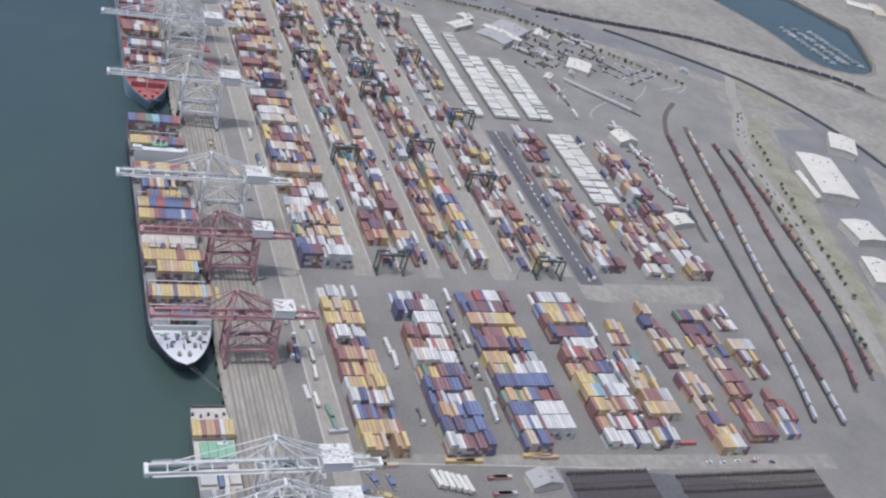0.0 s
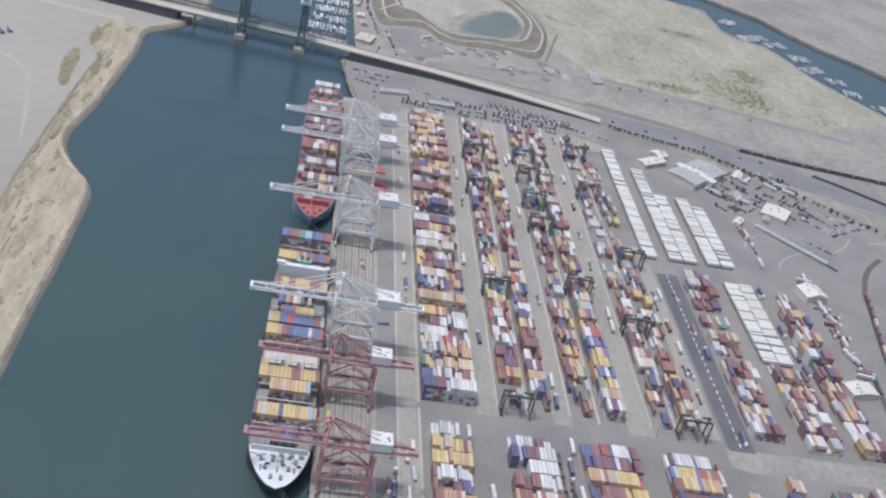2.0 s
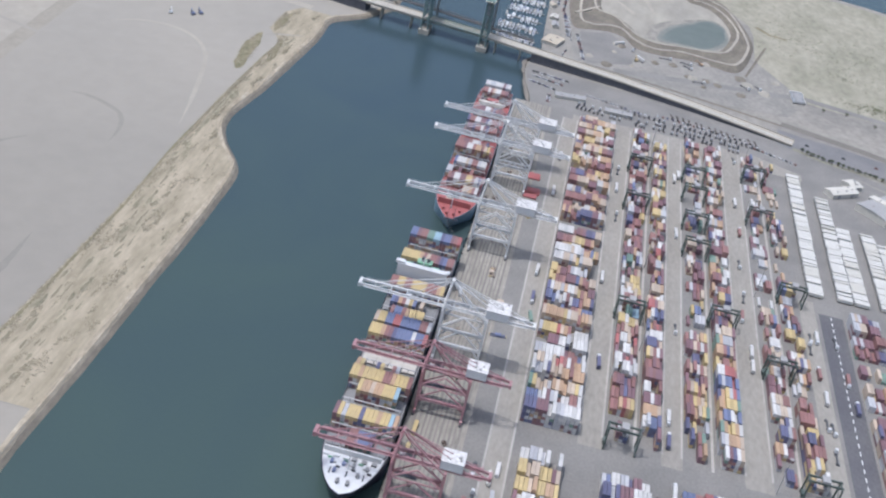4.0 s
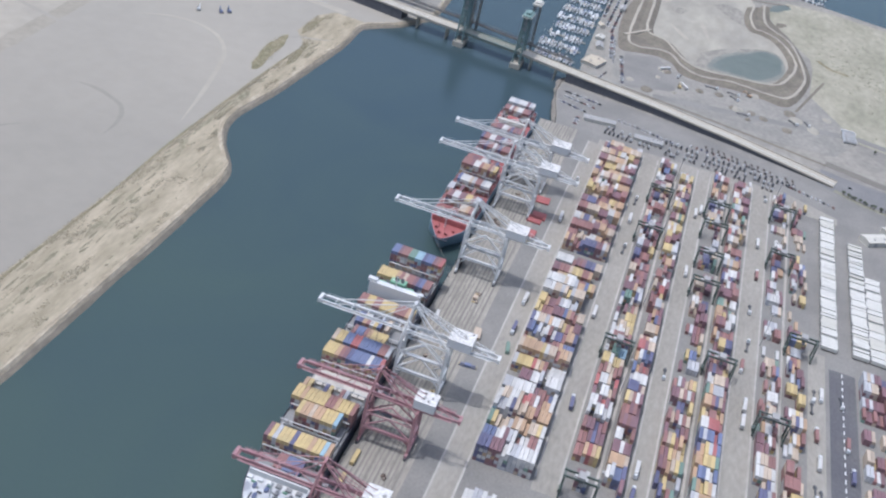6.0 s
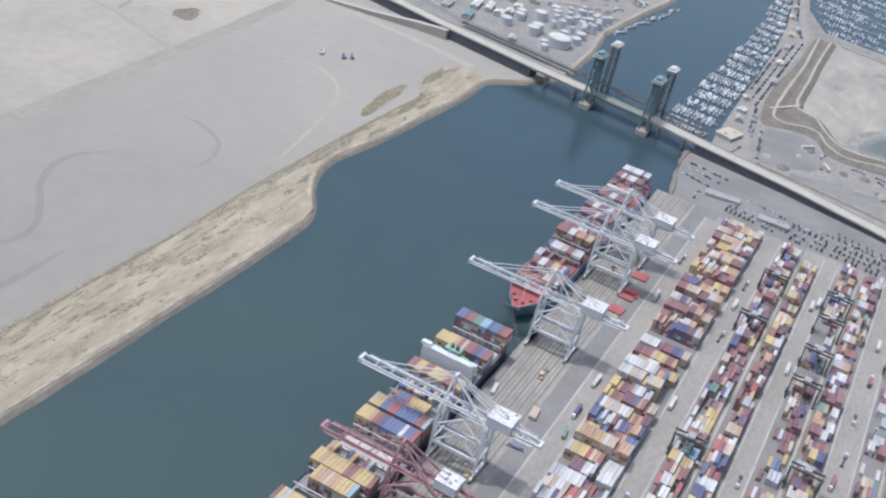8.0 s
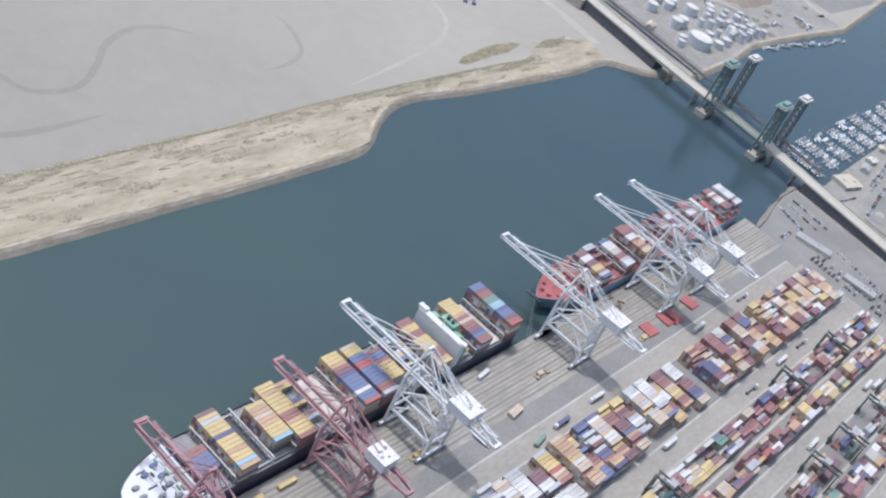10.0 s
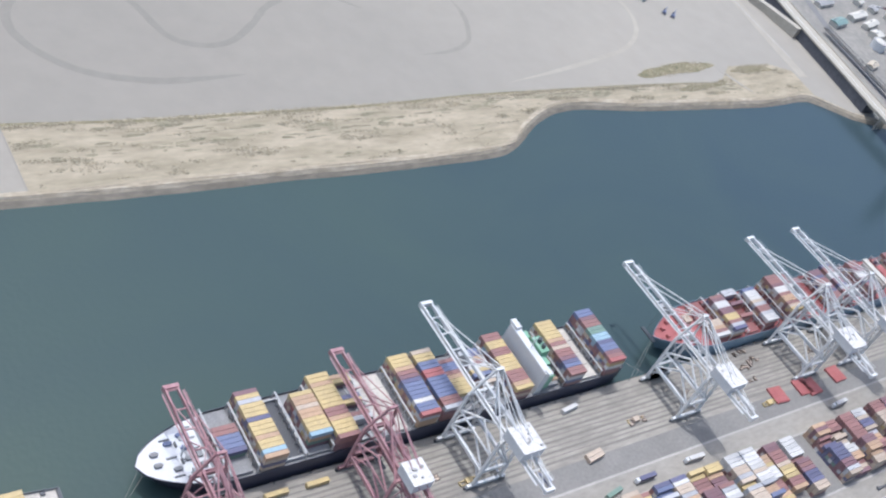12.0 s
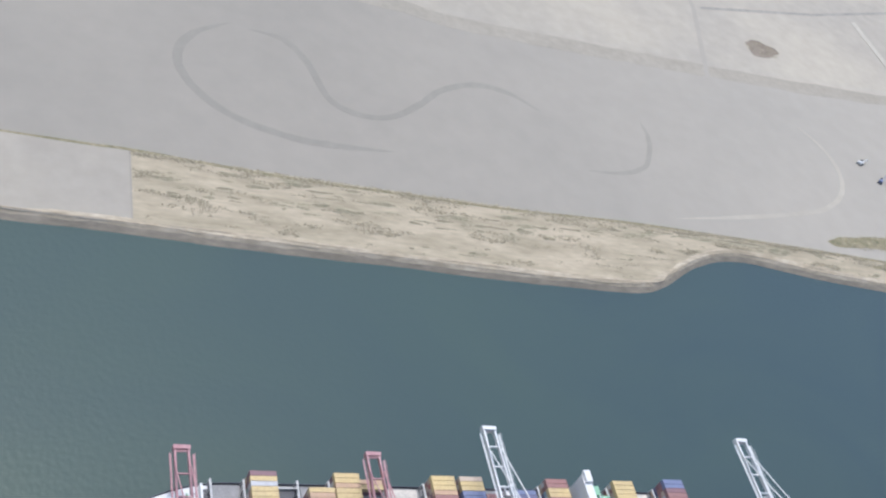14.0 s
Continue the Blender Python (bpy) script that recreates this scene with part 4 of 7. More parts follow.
s.box(247, 252, 9, 36, 16, 17.6)
s.make("accommodation", "hatch_buff", s2, "buff accommodation block across the deck")
s = Shape().box(255, 262, 17, 28, 8.5, 17).make("funnel_casing", "deck_red", s2)

s3 = ship("container_ship", -600, -355, 15.5, 11.8, "hull_grey", "hatch_buff", 7.0, "small grey-hulled container ship with a green hatch and few boxes")
Shape().box(-356.4, -355.2, 6, 25, 7.0, 8.2).make("stern_rail", "steel_dark", s3)
for k in range(5):
    Shape().box(-363 - 1.5 * (k % 2), -361 - 1.5 * (k % 2), 6.5 + 4.4 * k, 8.0 + 4.4 * k, 6.8, 7.8).make("mooring_winch", "steel_dark", s3)
hatch(s3, -397.5, -385.5, 14.5, 9.5, 7, "ship_green")
Shape().box(-388.5, -386.5, 8.5, 14, 8.3, 9.0).box(-387.8, -387.0, 10, 11, 9.0, 11.5).make("hatch_gear", "ship_white", s3)
hatch(s3, -383, -370, 15.5, 11.2, 7, "deck_grey")
deck_cargo(-376.5, 15.5, 8.4, 1, "yyxooxwyy", 1281, "containers on the grey ship")
Shape().box(-404.8, -399, 4.6, 26, 7, 7.9).make("cross_deck", "deck_grey", s3)
Shape().box(-417.5, -408, 17.5, 26.2, 7, 8.4).make("hatch_cover", "lashing_grey", s3)
Shape().box(-417.5, -403.5, 4.6, 10.5, 7, 8.4).make("hatch_cover", "hatch_buff", s3)
hatch(s3, -438, -421, 15.5, 11.0, 7, "deck_grey")
for x, y, c in ((-414, 15.4, "blue"), (-414, 12.4, "white"), (-428, 10.3, "tan"), (-428, 13.2, "white"), (-429, 20.5, "grey")):
    single_container(x, y, 8.4 if x < -420 else 6.7, 0, c, "containers on the grey ship", f"{BOX_WORD[c]} steel shipping container on a ship's hatch cover")
for x, row in ((-452, "xgntoxmgw"), (-470, "gxntoymgx"), (-488, "oxmgwtnxt")):
    hatch(s3, x - 6.3, x + 6.3, 15.5, 11.2, 7, "deck_grey")
    deck_cargo(x, 15.5, 8.4, 2, row, int(900 - x), "containers on the grey ship")



# ---- east of the terminal: bridges, basin, marina ----
def part(name, shape, mat, parent, label=""):
    return shape.make(name, mat, parent, label)


DECK = [(606, 800, 12), (566, 620, 12), (534, 480, 12), (502, 350, 12), (484, 255, 12), (474, 205, 12), (463.5, 131, 12), (453, 60, 12), (441, 0, 11), (427, -100, 8), (408, -190, 5.5), (389, -262, 3), (379, -299, 1.2)]
LIFT, OVER_WATER = 6, (5, 6, 7)


def viaduct():
    root = empty("road_bridge", at(0, 0), "long pale concrete road bridge on piers with steel lift span", "bridge")
    w = 9.0
    left, right = [], []
    for k, (x, y, z) in enumerate(DECK):
        a, b = Vector(DECK[max(k - 1, 0)][:2]), Vector(DECK[min(k + 1, len(DECK) - 1)][:2])
        d = (b - a).normalized()
        s = Vector((-d.y, d.x))
        left.append(Vector((x, y)) + s * w)
        right.append(Vector((x, y)) - s * w)
    for k in range(len(DECK) - 1):
        z0, z1 = DECK[k][2], DECK[k + 1][2]
        lift = k == LIFT
        pts = [(*left[k], z0), (*right[k], z0), (*right[k + 1], z1), (*left[k + 1], z1)]
        low = [(x, y, z - (1.8 if k in OVER_WATER else 0.7)) for x, y, z in pts]
        s = Shape().add(pts + low, [(3, 2, 1, 0), (4, 5, 6, 7), (0, 1, 5, 4), (1, 2, 6, 5), (2, 3, 7, 6), (3, 0, 4, 7)])
        deck = part("deck", s, "grating" if lift else "bridge_deck", root, "green steel grating lift span" if lift else "")
        part("centre_line", Shape().beam((*(left[k] + right[k]) / 2, z0 + 0.03), (*(left[k + 1] + right[k + 1]) / 2, z1 + 0.03), 0.35, 0.05), "paint", deck)
        for side, line in (("a", left), ("b", right)):
            s = Shape().beam((*line[k], z0 + 0.5), (*line[k + 1], z1 + 0.5), 0.5, 1.1)
            part("parapet", s, "tower_green" if lift else "bridge_deck", deck)
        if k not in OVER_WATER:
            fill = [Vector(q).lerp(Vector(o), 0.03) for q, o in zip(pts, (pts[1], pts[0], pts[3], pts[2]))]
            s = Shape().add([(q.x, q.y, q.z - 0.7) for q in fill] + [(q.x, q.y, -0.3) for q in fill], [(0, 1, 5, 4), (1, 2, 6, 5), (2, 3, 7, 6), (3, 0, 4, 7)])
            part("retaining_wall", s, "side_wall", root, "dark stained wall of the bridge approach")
        n = int((Vector(DECK[k][:2]) - Vector(DECK[k + 1][:2])).length / 26)
        for i in range(n if k in (5, 7) else 0):
            u = (i + 0.5) / n
            c = left[k].lerp(left[k + 1], u).lerp(right[k].lerp(right[k + 1], u), 0.5)
            z = z0 + (z1 - z0) * u
            if z > 4:
                s = Shape().box(c.x - 8, c.x + 8, c.y - 0.9, c.y + 0.9, z - 3.2, z - 1.8)
                for q in (-6, 0, 6):
                    s.tube((c.x + q, c.y, -7), (c.x + q, c.y, z - 3.2), 0.8)
                part("pier", s, "bridge_deck", root)
    # slip road that comes down on the west side
    slip = [(486, 322, 11.4), (483, 365, 8.5), (478, 394, 6.5), (473, 423, 5), (468, 465, 3), (465, 520, 1.5), (463, 580, 0.5), (461, 640, 0.15)]
    edge = ribbon([p[:2] for p in slip], 8)
    n = len(slip)
    top = [(*edge[k], slip[k][2]) for k in range(n)] + [(*edge[n + k], slip[n - 1 - k][2]) for k in range(n)]
    pts = top + [(x, y, -0.2) for x, y, z in top]
    m = 2 * n
    faces = [(k, k + 1, m - 2 - k, m - 1 - k) for k in range(n - 1)]
    faces += [tuple(m + q for q in f[::-1]) for f in faces]
    faces += [((k + 1) % m, k, m + k, m + (k + 1) % m) for k in range(m)]
    s = Shape().add(pts, faces)
    part("ramp", s, "bridge_deck", root, "sloping concrete slip road with solid walls")
    # lift towers
    for cx, cy in ((459, 131), (447, 60)):
        part("footing", Shape().box(cx - 12, cx + 12, cy - 6, cy + 6, -8, 1.5), "bridge_deck", root, "concrete footing standing in the water")
        t = Shape()
        for a in (-8.5, 8.5):
            for b in (-4, 4):
                t.beam((cx + a, cy + b, 1), (cx + a * 0.9, cy + b * 0.7, 56), 1.5, 1.5)
            for k in range(6):
                z0, z1 = 12 + 7.3 * k, 12 + 7.3 * (k + 1)
                t.beam((cx + a, cy - 3.8, z0), (cx + a, cy + 3.8, z1), 0.6)
                t.beam((cx + a, cy + 3.8, z0), (cx + a, cy - 3.8, z1), 0.6)
        for k in range(7):
            z = 22 + 5.6 * k
            for b in (-3.6, 3.6):
                t.beam((cx - 8.2, cy + b, z), (cx + 8.2, cy + b, z), 0.8)
                if k < 6:
                    t.beam((cx - 8.2, cy + b, z), (cx + 8.2, cy + b, z + 5.6), 0.5)
        tower = part("lift_tower", t, "tower_green", root, "green lattice steel lift tower")
        part("tower_head", Shape().box(cx - 10, cx + 10, cy - 5, cy + 5, 56, 57.5).box(cx - 6, cx + 6, cy - 2.5, cy + 2.5, 57.5, 60), "bridge_green", tower)
        part("walkway", Shape().box(cx - 11, cx + 11, cy - 5.8, cy + 5.8, 55.4, 56.0), "white_roof", tower, "pale top deck")
        part("counterweight", Shape().box(cx - 7.5, cx + 7.5, cy - 2, cy + 2, 40, 52), "grey_roof", tower)
    return root


viaduct()


def rail_bridge():
    root = empty("rail_bridge", at(0, 0), "narrow railway lift bridge with two concrete-topped towers", "bridge")
    for cy in (131, 60):
        cx = 515 if cy > 100 else 500
        t = Shape()
        for a in (-4, 4):
            for b in (-3.5, 3.5):
                t.beam((cx + a, cy + b, -6), (cx + a, cy + b, 53), 1.3, 1.3)
            for k in range(7):
                t.beam((cx + a, cy - 3.5, 8 + 6.4 * k), (cx + a, cy + 3.5, 14.4 + 6.4 * k), 0.6)
        for k in range(8):
            for b in (-3.5, 3.5):
                t.beam((cx - 4, cy + b, 8 + 6.4 * k), (cx + 4, cy + b, 8 + 6.4 * k), 0.7)
        part("tower", t, "rail_steel", root, "grey lattice tower")
        part("tower_head", Shape().box(cx - 9, cx + 9, cy - 5, cy + 5, 53, 55).box(cx - 6, cx + 6, cy - 3, cy + 3, 55, 57), "white_roof", root)
    for a, b in (((545, 330, 5), (515, 131, 5)), ((515, 131, 5), (500, 60, 5)), ((500, 60, 5), (490, 5, 5))):
        deck = part("deck", Shape().beam(a, b, 5.5, 1.2), "rail_steel", root, "weathered steel railway deck")
        a, b = Vector(a), Vector(b)
        n = int((b - a).length / 3)
        side = Vector((a.y - b.y, b.x - a.x, 0)).normalized()
        for o in (-0.72, 0.72):
            up = Vector((0, 0, 0.72))
            part("rail", Shape().beam(a + side * o + up, b + side * o + up, 0.3, 0.24), "rust_steel", deck)
        for o in (-2.9, 2.9):
            up = Vector((0, 0, 2.6))
            t = Shape().beam(a + side * o + up, b + side * o + up, 0.4, 0.4)
            for k in range(0, n, 2):
                q = a.lerp(b, k / n) + side * o
                t.beam(q, q + up, 0.35, 0.35)
            part("side_girder", t, "rail_steel", deck)
    return root


rail_bridge()

# basin with its banks
FOOT = [(1000, -24), (840, -26), (756, -22), (690, -23), (640, -28), (590, -38), (597, -62), (603, -84), (594, -103), (565, -118), (560, -148), (567, -182), (564, -217), (560, -240), (580, -254), (639, -268), (694, -273), (761, -263), (824, -246), (866, -228), (892, -215), (930, -212), (960, -212)]
OUTER = [(1000, -30), (861, -37), (770, -38), (700, -39), (647, -41), (617, -46), (611, -62), (622, -82), (616, -100), (588, -115), (572, -140), (584, -176), (580, -216), (582, -240), (607, -253), (661, -264), (703, -263), (772, -252), (815, -239), (838, -220), (863, -207), (923, -203), (950, -203)]
INNER = [(1000, -47), (870, -50), (790, -54), (715, -56), (683, -60), (672, -66), (664, -84), (650, -94), (627, -106), (604, -122), (595, -145), (604, -179), (611, -214), (622, -231), (645, -241), (690, -251), (726, -252), (773, -241), (806, -225), (821, -205), (823, -194), (870, -186), (925, -188)]


def aside(line, off):
    """A line moved sideways, to its left."""
    out = []
    for k, q in enumerate(line):
        d = (Vector(line[min(k + 1, len(line) - 1)]) - Vector(line[max(k - 1, 0)])).normalized()
        out.append((q[0] - d.y * off, q[1] + d.x * off))
    return out


def banks(name, lines, heights, mats, label):
    """Earth banks between lines that run side by side; each line has its height, each strip its material."""
    s, n = Shape(), len(lines)
    rr = random.Random(3)
    pts = []
    for k in range(len(lines[0])):
        for j in range(n):
            x, y = lines[j][k]
            w = 0.0 if j in (0, n - 1) else 0.5
            pts.append((x + rr.uniform(-w, w), y + rr.uniform(-w, w), heights[j] + w * rr.uniform(-0.5, 0.5)))
    s.add(pts, [])
    for k in range(len(lines[0]) - 1):
        for j in range(n - 1):
            s.f.append((k * n + j, (k + 1) * n + j, (k + 1) * n + j + 1, k * n + j + 1))
            s.i.append(j)
    return s.make(name, mats, label=label, kind="structure")


foot_, outer_, inner_ = (curve_line(q, 4) for q in (FOOT, OUTER, INNER))
ditch_ = [((a[0] + b[0]) / 2, (a[1] + b[1]) / 2) for a, b in zip(outer_, inner_)]
banks("ground_banks", [foot_, aside(outer_, -2.0), aside(outer_, 1.4), ditch_, aside(inner_, -1.6), aside(inner_, 1.6), aside(inner_, 9.0)], (0.05, 3.3, 3.4, 1.6, 3.4, 3.4, 0.06),
      ["bank", "graded", "bank", "bank", "graded", "bank"], "double earth banks with pale crests round the basin")
Shape().prism(ribbon([(640, -35), (660, -48), (688, -64)], 4), 0.8, 3.7).make("road_bank_track", "graded", label="pale track crossing the earth banks", kind="structure")
flat("ground_basin", INNER + [(948, -190), (975, -183), (994, -140), (1010, -100), (1016, -60)], 0.03, "silt", "pale dried silt in the basin")


def blob(cx, cy, rx, ry, seed, n=36, turn=0.0):
    """An uneven outline round a place."""
    rr = random.Random(seed)
    ph = [rr.uniform(0, 6.28) for _ in range(4)]
    out = []
    for k in range(n):
        a = 6.2832 * k / n
        q = 1 + 0.16 * math.sin(2 * a + ph[0]) + 0.12 * math.sin(3 * a + ph[1]) + 0.08 * math.sin(5 * a + ph[2]) + 0.05 * math.sin(9 * a + ph[3])
        x, y = rx * q * math.cos(a), ry * q * math.sin(a)
        out.append((cx + x * math.cos(turn) - y * math.sin(turn), cy + x * math.sin(turn) + y * math.cos(turn)))
    return out


def soft(points, grow=0.0, seed=1):
    """A rounded, slightly uneven outline through points, grown outward by some units."""
    rr = random.Random(seed)
    line = curve_line(points + points[:1], 4)[:-1]
    cx, cy = sum(q[0] for q in line) / len(line), sum(q[1] for q in line) / len(line)
    out = []
    for x, y in line:
        d = Vector((x - cx, y - cy))
        d = d + d.normalized() * (grow + rr.uniform(-1.0, 1.0))
        out.append((cx + d.x, cy + d.y))
    return out


POND = [(622, -143), (662, -151), (694, -166), (720, -188), (741, -205), (748, -224), (722, -238), (672, -238), (634, -222), (616, -206), (616, -188), (616, -168), (616, -152)]
flat("ground_damp_rim", soft([(612, -128), (664, -136), (706, -158), (736, -190), (750, -212), (748, -230), (716, -239), (672, -239), (632, -226), (613, -207), (612, -180), (610, -152)], 0, 2), 0.07, "wet_silt", "damp silt round the pond")
flat("water_pond_margin", soft(POND, 0, 3), 0.10, "pond_edge", "shallow muddy margin of the pond")
flat("water_pond", soft([(x + (4 if x < 660 else 0), y - 3 if y > -200 else y) for x, y in POND], -5, 4), 0.13, "pond", "shallow murky green pond in the basin")
for k, points in enumerate(([(888, -132), (912, -151), (895, -173), (832, -189), (830, -179), (850, -156)], [(830, -80), (812, -78), (800, -92), (825, -99)], [(960, -150), (930, -120), (900, -105), (925, -135)], [(664, -132), (706, -160), (690, -160), (640, -138)])):
    flat(f"ground_damp_{k}", soft(points, 0, 20 + k), 0.06 + 0.005 * k, "wet_silt", "dark damp streak in the dried silt")
for k, (cx, cy, rx, ry, turn) in enumerate(((930, -90, 46, 7, 0.3), (760, -130, 34, 4, 0.2), (720, -100, 26, 4, 0.5), (860, -70, 30, 4, -0.1))):
    flat(f"ground_streak_{k}", blob(cx, cy, rx, ry, 20 + k, turn=turn), 0.085 + 0.005 * k, "graded", "pale dry streak in the silt")
flat("ground_bank_far", ribbon(curve_line([(1006, -62), (1000, -100), (992, -135), (972, -180), (985, -220), (995, -240)], 3), 7), 0.12, "bank", "low brown bank between basin and boat harbour")
flat("water_puddle", blob(968, -226, 24, 11, 71, turn=-0.4), 0.14, "pond", "dark standing water behind the bank")
flat("ground_pit", blob(884, -230, 13, 7, 72, turn=-0.5), 0.14, "bank", "dark hollow in the field")
flat("ground_green_streak", ribbon([(772, -282), (750, -300), (746, -324)], 7), 0.14, "scrub", "weedy green streak in the dry field")
flat("ground_trench", ribbon([(557, -256), (615, -271), (689, -290)], 3.4), 0.15, "bank", "narrow trench across the dry ground")
flat("road_marina", ribbon(curve_line([(452, -38), (472, -41), (526, -34), (600, -25), (678, -18), (782, -16), (963, -14), (1020, -8), (1082, 10), (1150, 24), (1222, 38)], 3), 11), 0.05, "road", "paved road behind the marina")
flat("pavement_works", [(462, -12), (600, -44), (640, -90), (580, -150), (570, -235), (600, -270), (640, -320), (520, -330), (455, -300), (432, -110)], 0.04, "works", "grey dusty ground with parked equipment")
flat("pavement_works_lot", [(579, -46), (598, -84), (550, -116), (503, -116), (474, -62), (520, -50)], 0.06, "yard", "grey paved lot inside the bank")
flat("ground_embankment", ribbon([(470, -58), (463, -100), (452, -163), (439, -226), (424, -290)], 5), 0.09, "bank", "brown strip of earth beside the viaduct")
flat("ground_field", [(625, -272), (730, -276), (770, -272), (812, -250), (895, -204), (947, -204), (1008, -238), (1018, -300), (1000, -460), (962, -573), (868, -578), (835, -600), (816, -640), (755, -662), (645, -704), (565, -757), (480, -600), (515, -330)], 0.047, "field", "dry grass field with green patches")
flat("road_frontage", ribbon([(470, -95), (500, -210), (528, -330), (500, -480), (455, -650)], 14), 0.07, "yard", "paved road beside the field")
HIGHWAY_EDGE = [(322, -545), (300, -580), (267, -624), (218, -682), (154, -725), (78, -755), (18, -766), (-100, -786), (-300, -820)]
flat("road_highway", [(412, -285), (405, -309), (399, -355), (389, -396), (376, -431), (359, -462), (345, -500)] + HIGHWAY_EDGE + [(-300, -794), (-100, -760), (12, -741), (70, -730), (143, -702), (200, -660), (246, -602), (262, -560), (277, -518), (300, -478), (324, -431), (338, -385), (348, -335), (358, -303), (372, -280)], 0.10, "highway", "dark grey asphalt highway beside the yard")
Shape().prism(ribbon(curve_line(HIGHWAY_EDGE, 3), 3.0), 0.0, 2.6).make("wall_highway", "side_wall", label="low dark barrier wall along the highway", kind="structure")
flat("ground_railbed", ribbon([(430, -290), (405, -380), (372, -462), (352, -570), (332, -692), (299, -765), (245, -840), (180, -930)], 14), 0.06, "ballast", "railway bed beside the highway")
flat("road_service", ribbon([(420, -110), (395, -200), (360, -300), (330, -370), (290, -440), (240, -520), (180, -590), (120, -640), (20, -640), (-120, -600), (-300, -540), (-480, -470)], 12), 0.09, "yard", "grey service road round the yard")


# ---- marina ----
def boat_kind(length, mast, cover="ship_white"):
    w = length * 0.15
    s = Shape()
    ring = [(length * 0.5, 0), (length * 0.32, w * 0.72), (0.0, w), (-length * 0.5, w * 0.85), (-length * 0.5, -w * 0.85), (0.0, -w), (length * 0.32, -w * 0.72)]
    n = len(ring)
    s.add([(x, y, 1.3) for x, y in ring] + [(x * 0.92, y * 0.7, -0.4) for x, y in ring], [tuple(range(n - 1, -1, -1))[::-1]] + [((k + 1) % n, k, n + k, n + (k + 1) % n) for k in range(n)])
    root = empty("boat", at(0, 0, -40), "white moored motor boat" if not mast else "white moored sailing boat with a mast", "boat", "boats in the marina")
    part("hull", s, "ship_white", root)
    c = Shape().box(-length * 0.3, length * 0.15, -w * 0.6, w * 0.6, 1.3, 2.5, top=0.8)
    part("cabin", c, cover, root)
    if mast:
        part("mast", Shape().tube((length * 0.08, 0, 1.3), (length * 0.08, 0, length * 1.15), 0.09, n=6).beam((length * 0.08, 0, 3.0), (-length * 0.36, 0, 3.0), 0.3), "white_roof", root)
    else:
        part("windscreen", Shape().box(length * 0.13, length * 0.2, -w * 0.5, w * 0.5, 1.3, 2.3, top=0.7), "glass", root)
    return root


KINDS = [boat_kind(12.5, False), boat_kind(10, False, "grey_roof"), boat_kind(12, True, "blue"), boat_kind(14.5, False), boat_kind(11, True, "tan"), boat_kind(9, False, "navy")]
FIRST_BOAT = [True] * len(KINDS)


def moor(x, y, turn, rng):
    k = rng.choice((0, 1, 1, 2, 3, 4, 5))
    if FIRST_BOAT[k]:
        FIRST_BOAT[k] = False
        KINDS[k].matrix_world = at(x, y, -3.9, turn)
    else:
        copy_thing(KINDS[k], at(x, y, -3.9, turn))


rng = random.Random(3)
WATER_SIDE = [(500, 52), (953, 52), (1033, 58), (1121, 65), (1230, 72)]
LAND_SIDE = [(500, 4), (752, 4), (887, 10), (1033, 23), (1140, 38), (1230, 50)]


def along(line, x):
    return float(np.interp(x, [q[0] for q in line], [q[1] for q in line]))


for k in range(20):
    x = 512 + 37 * k
    y0, y1 = along(WATER_SIDE, x) + 2.5 * math.sin(1.7 * k), along(LAND_SIDE, x) + 4
    s = Shape().beam((x, y0, -3.5), (x - 4, y1 - 5, -3.5), 2.2, 0.5)
    s.make("pontoon", "lot", label="floating pontoon walkway between moored boats", category="pontoon", group="marina pontoons")
    n = int((y0 - y1) / 4.4) + 1
    for j in range(n):
        for side in (-1, 1):
            if rng.random() < 0.88:
                moor(x - 4 * j / n + side * 7.5 + rng.uniform(-1.2, 1.2), y0 - 1.5 - 4.4 * j + rng.uniform(-0.6, 0.6), (0 if side > 0 else 180) + rng.uniform(-5, 5), rng)
# moorings in the far basin, joined
FAR = Shape()


def far_boat(x, y, turn):
    size, paint = rng.choice((9, 10, 11, 13)), rng.choice((0, 0, 2, 2, 3))
    w, m = size * 0.15, pose(x, y, -3.9, 0, 0, turn)
    ring = [(size * 0.5, 0), (size * 0.3, w * 0.75), (-size * 0.5, w * 0.9), (-size * 0.5, -w * 0.9), (size * 0.3, -w * 0.75)]
    FAR.add([m @ Vector((a, c, 1.3)) for a, c in ring] + [m @ Vector((a * 0.95, c * 0.8, -0.3)) for a, c in ring], [(4, 3, 2, 1, 0)[::-1]] + [((k + 1) % 5, k, 5 + k, 5 + (k + 1) % 5) for k in range(5)], paint)
    FAR.box(-size * 0.3, size * 0.15, -w * 0.6, w * 0.6, 1.3, 2.6, rng.choice((0, 1, 2)), m, 0.8)


SOUTH_OF_SPIT = [(1052, -40), (1092, -22), (1150, 0), (1226, 14), (1236, 78), (1315, 82), (1440, 94)]
FAR_BANK = [(1052, -330), (1290, -330), (1331, -262), (1459, -195)]
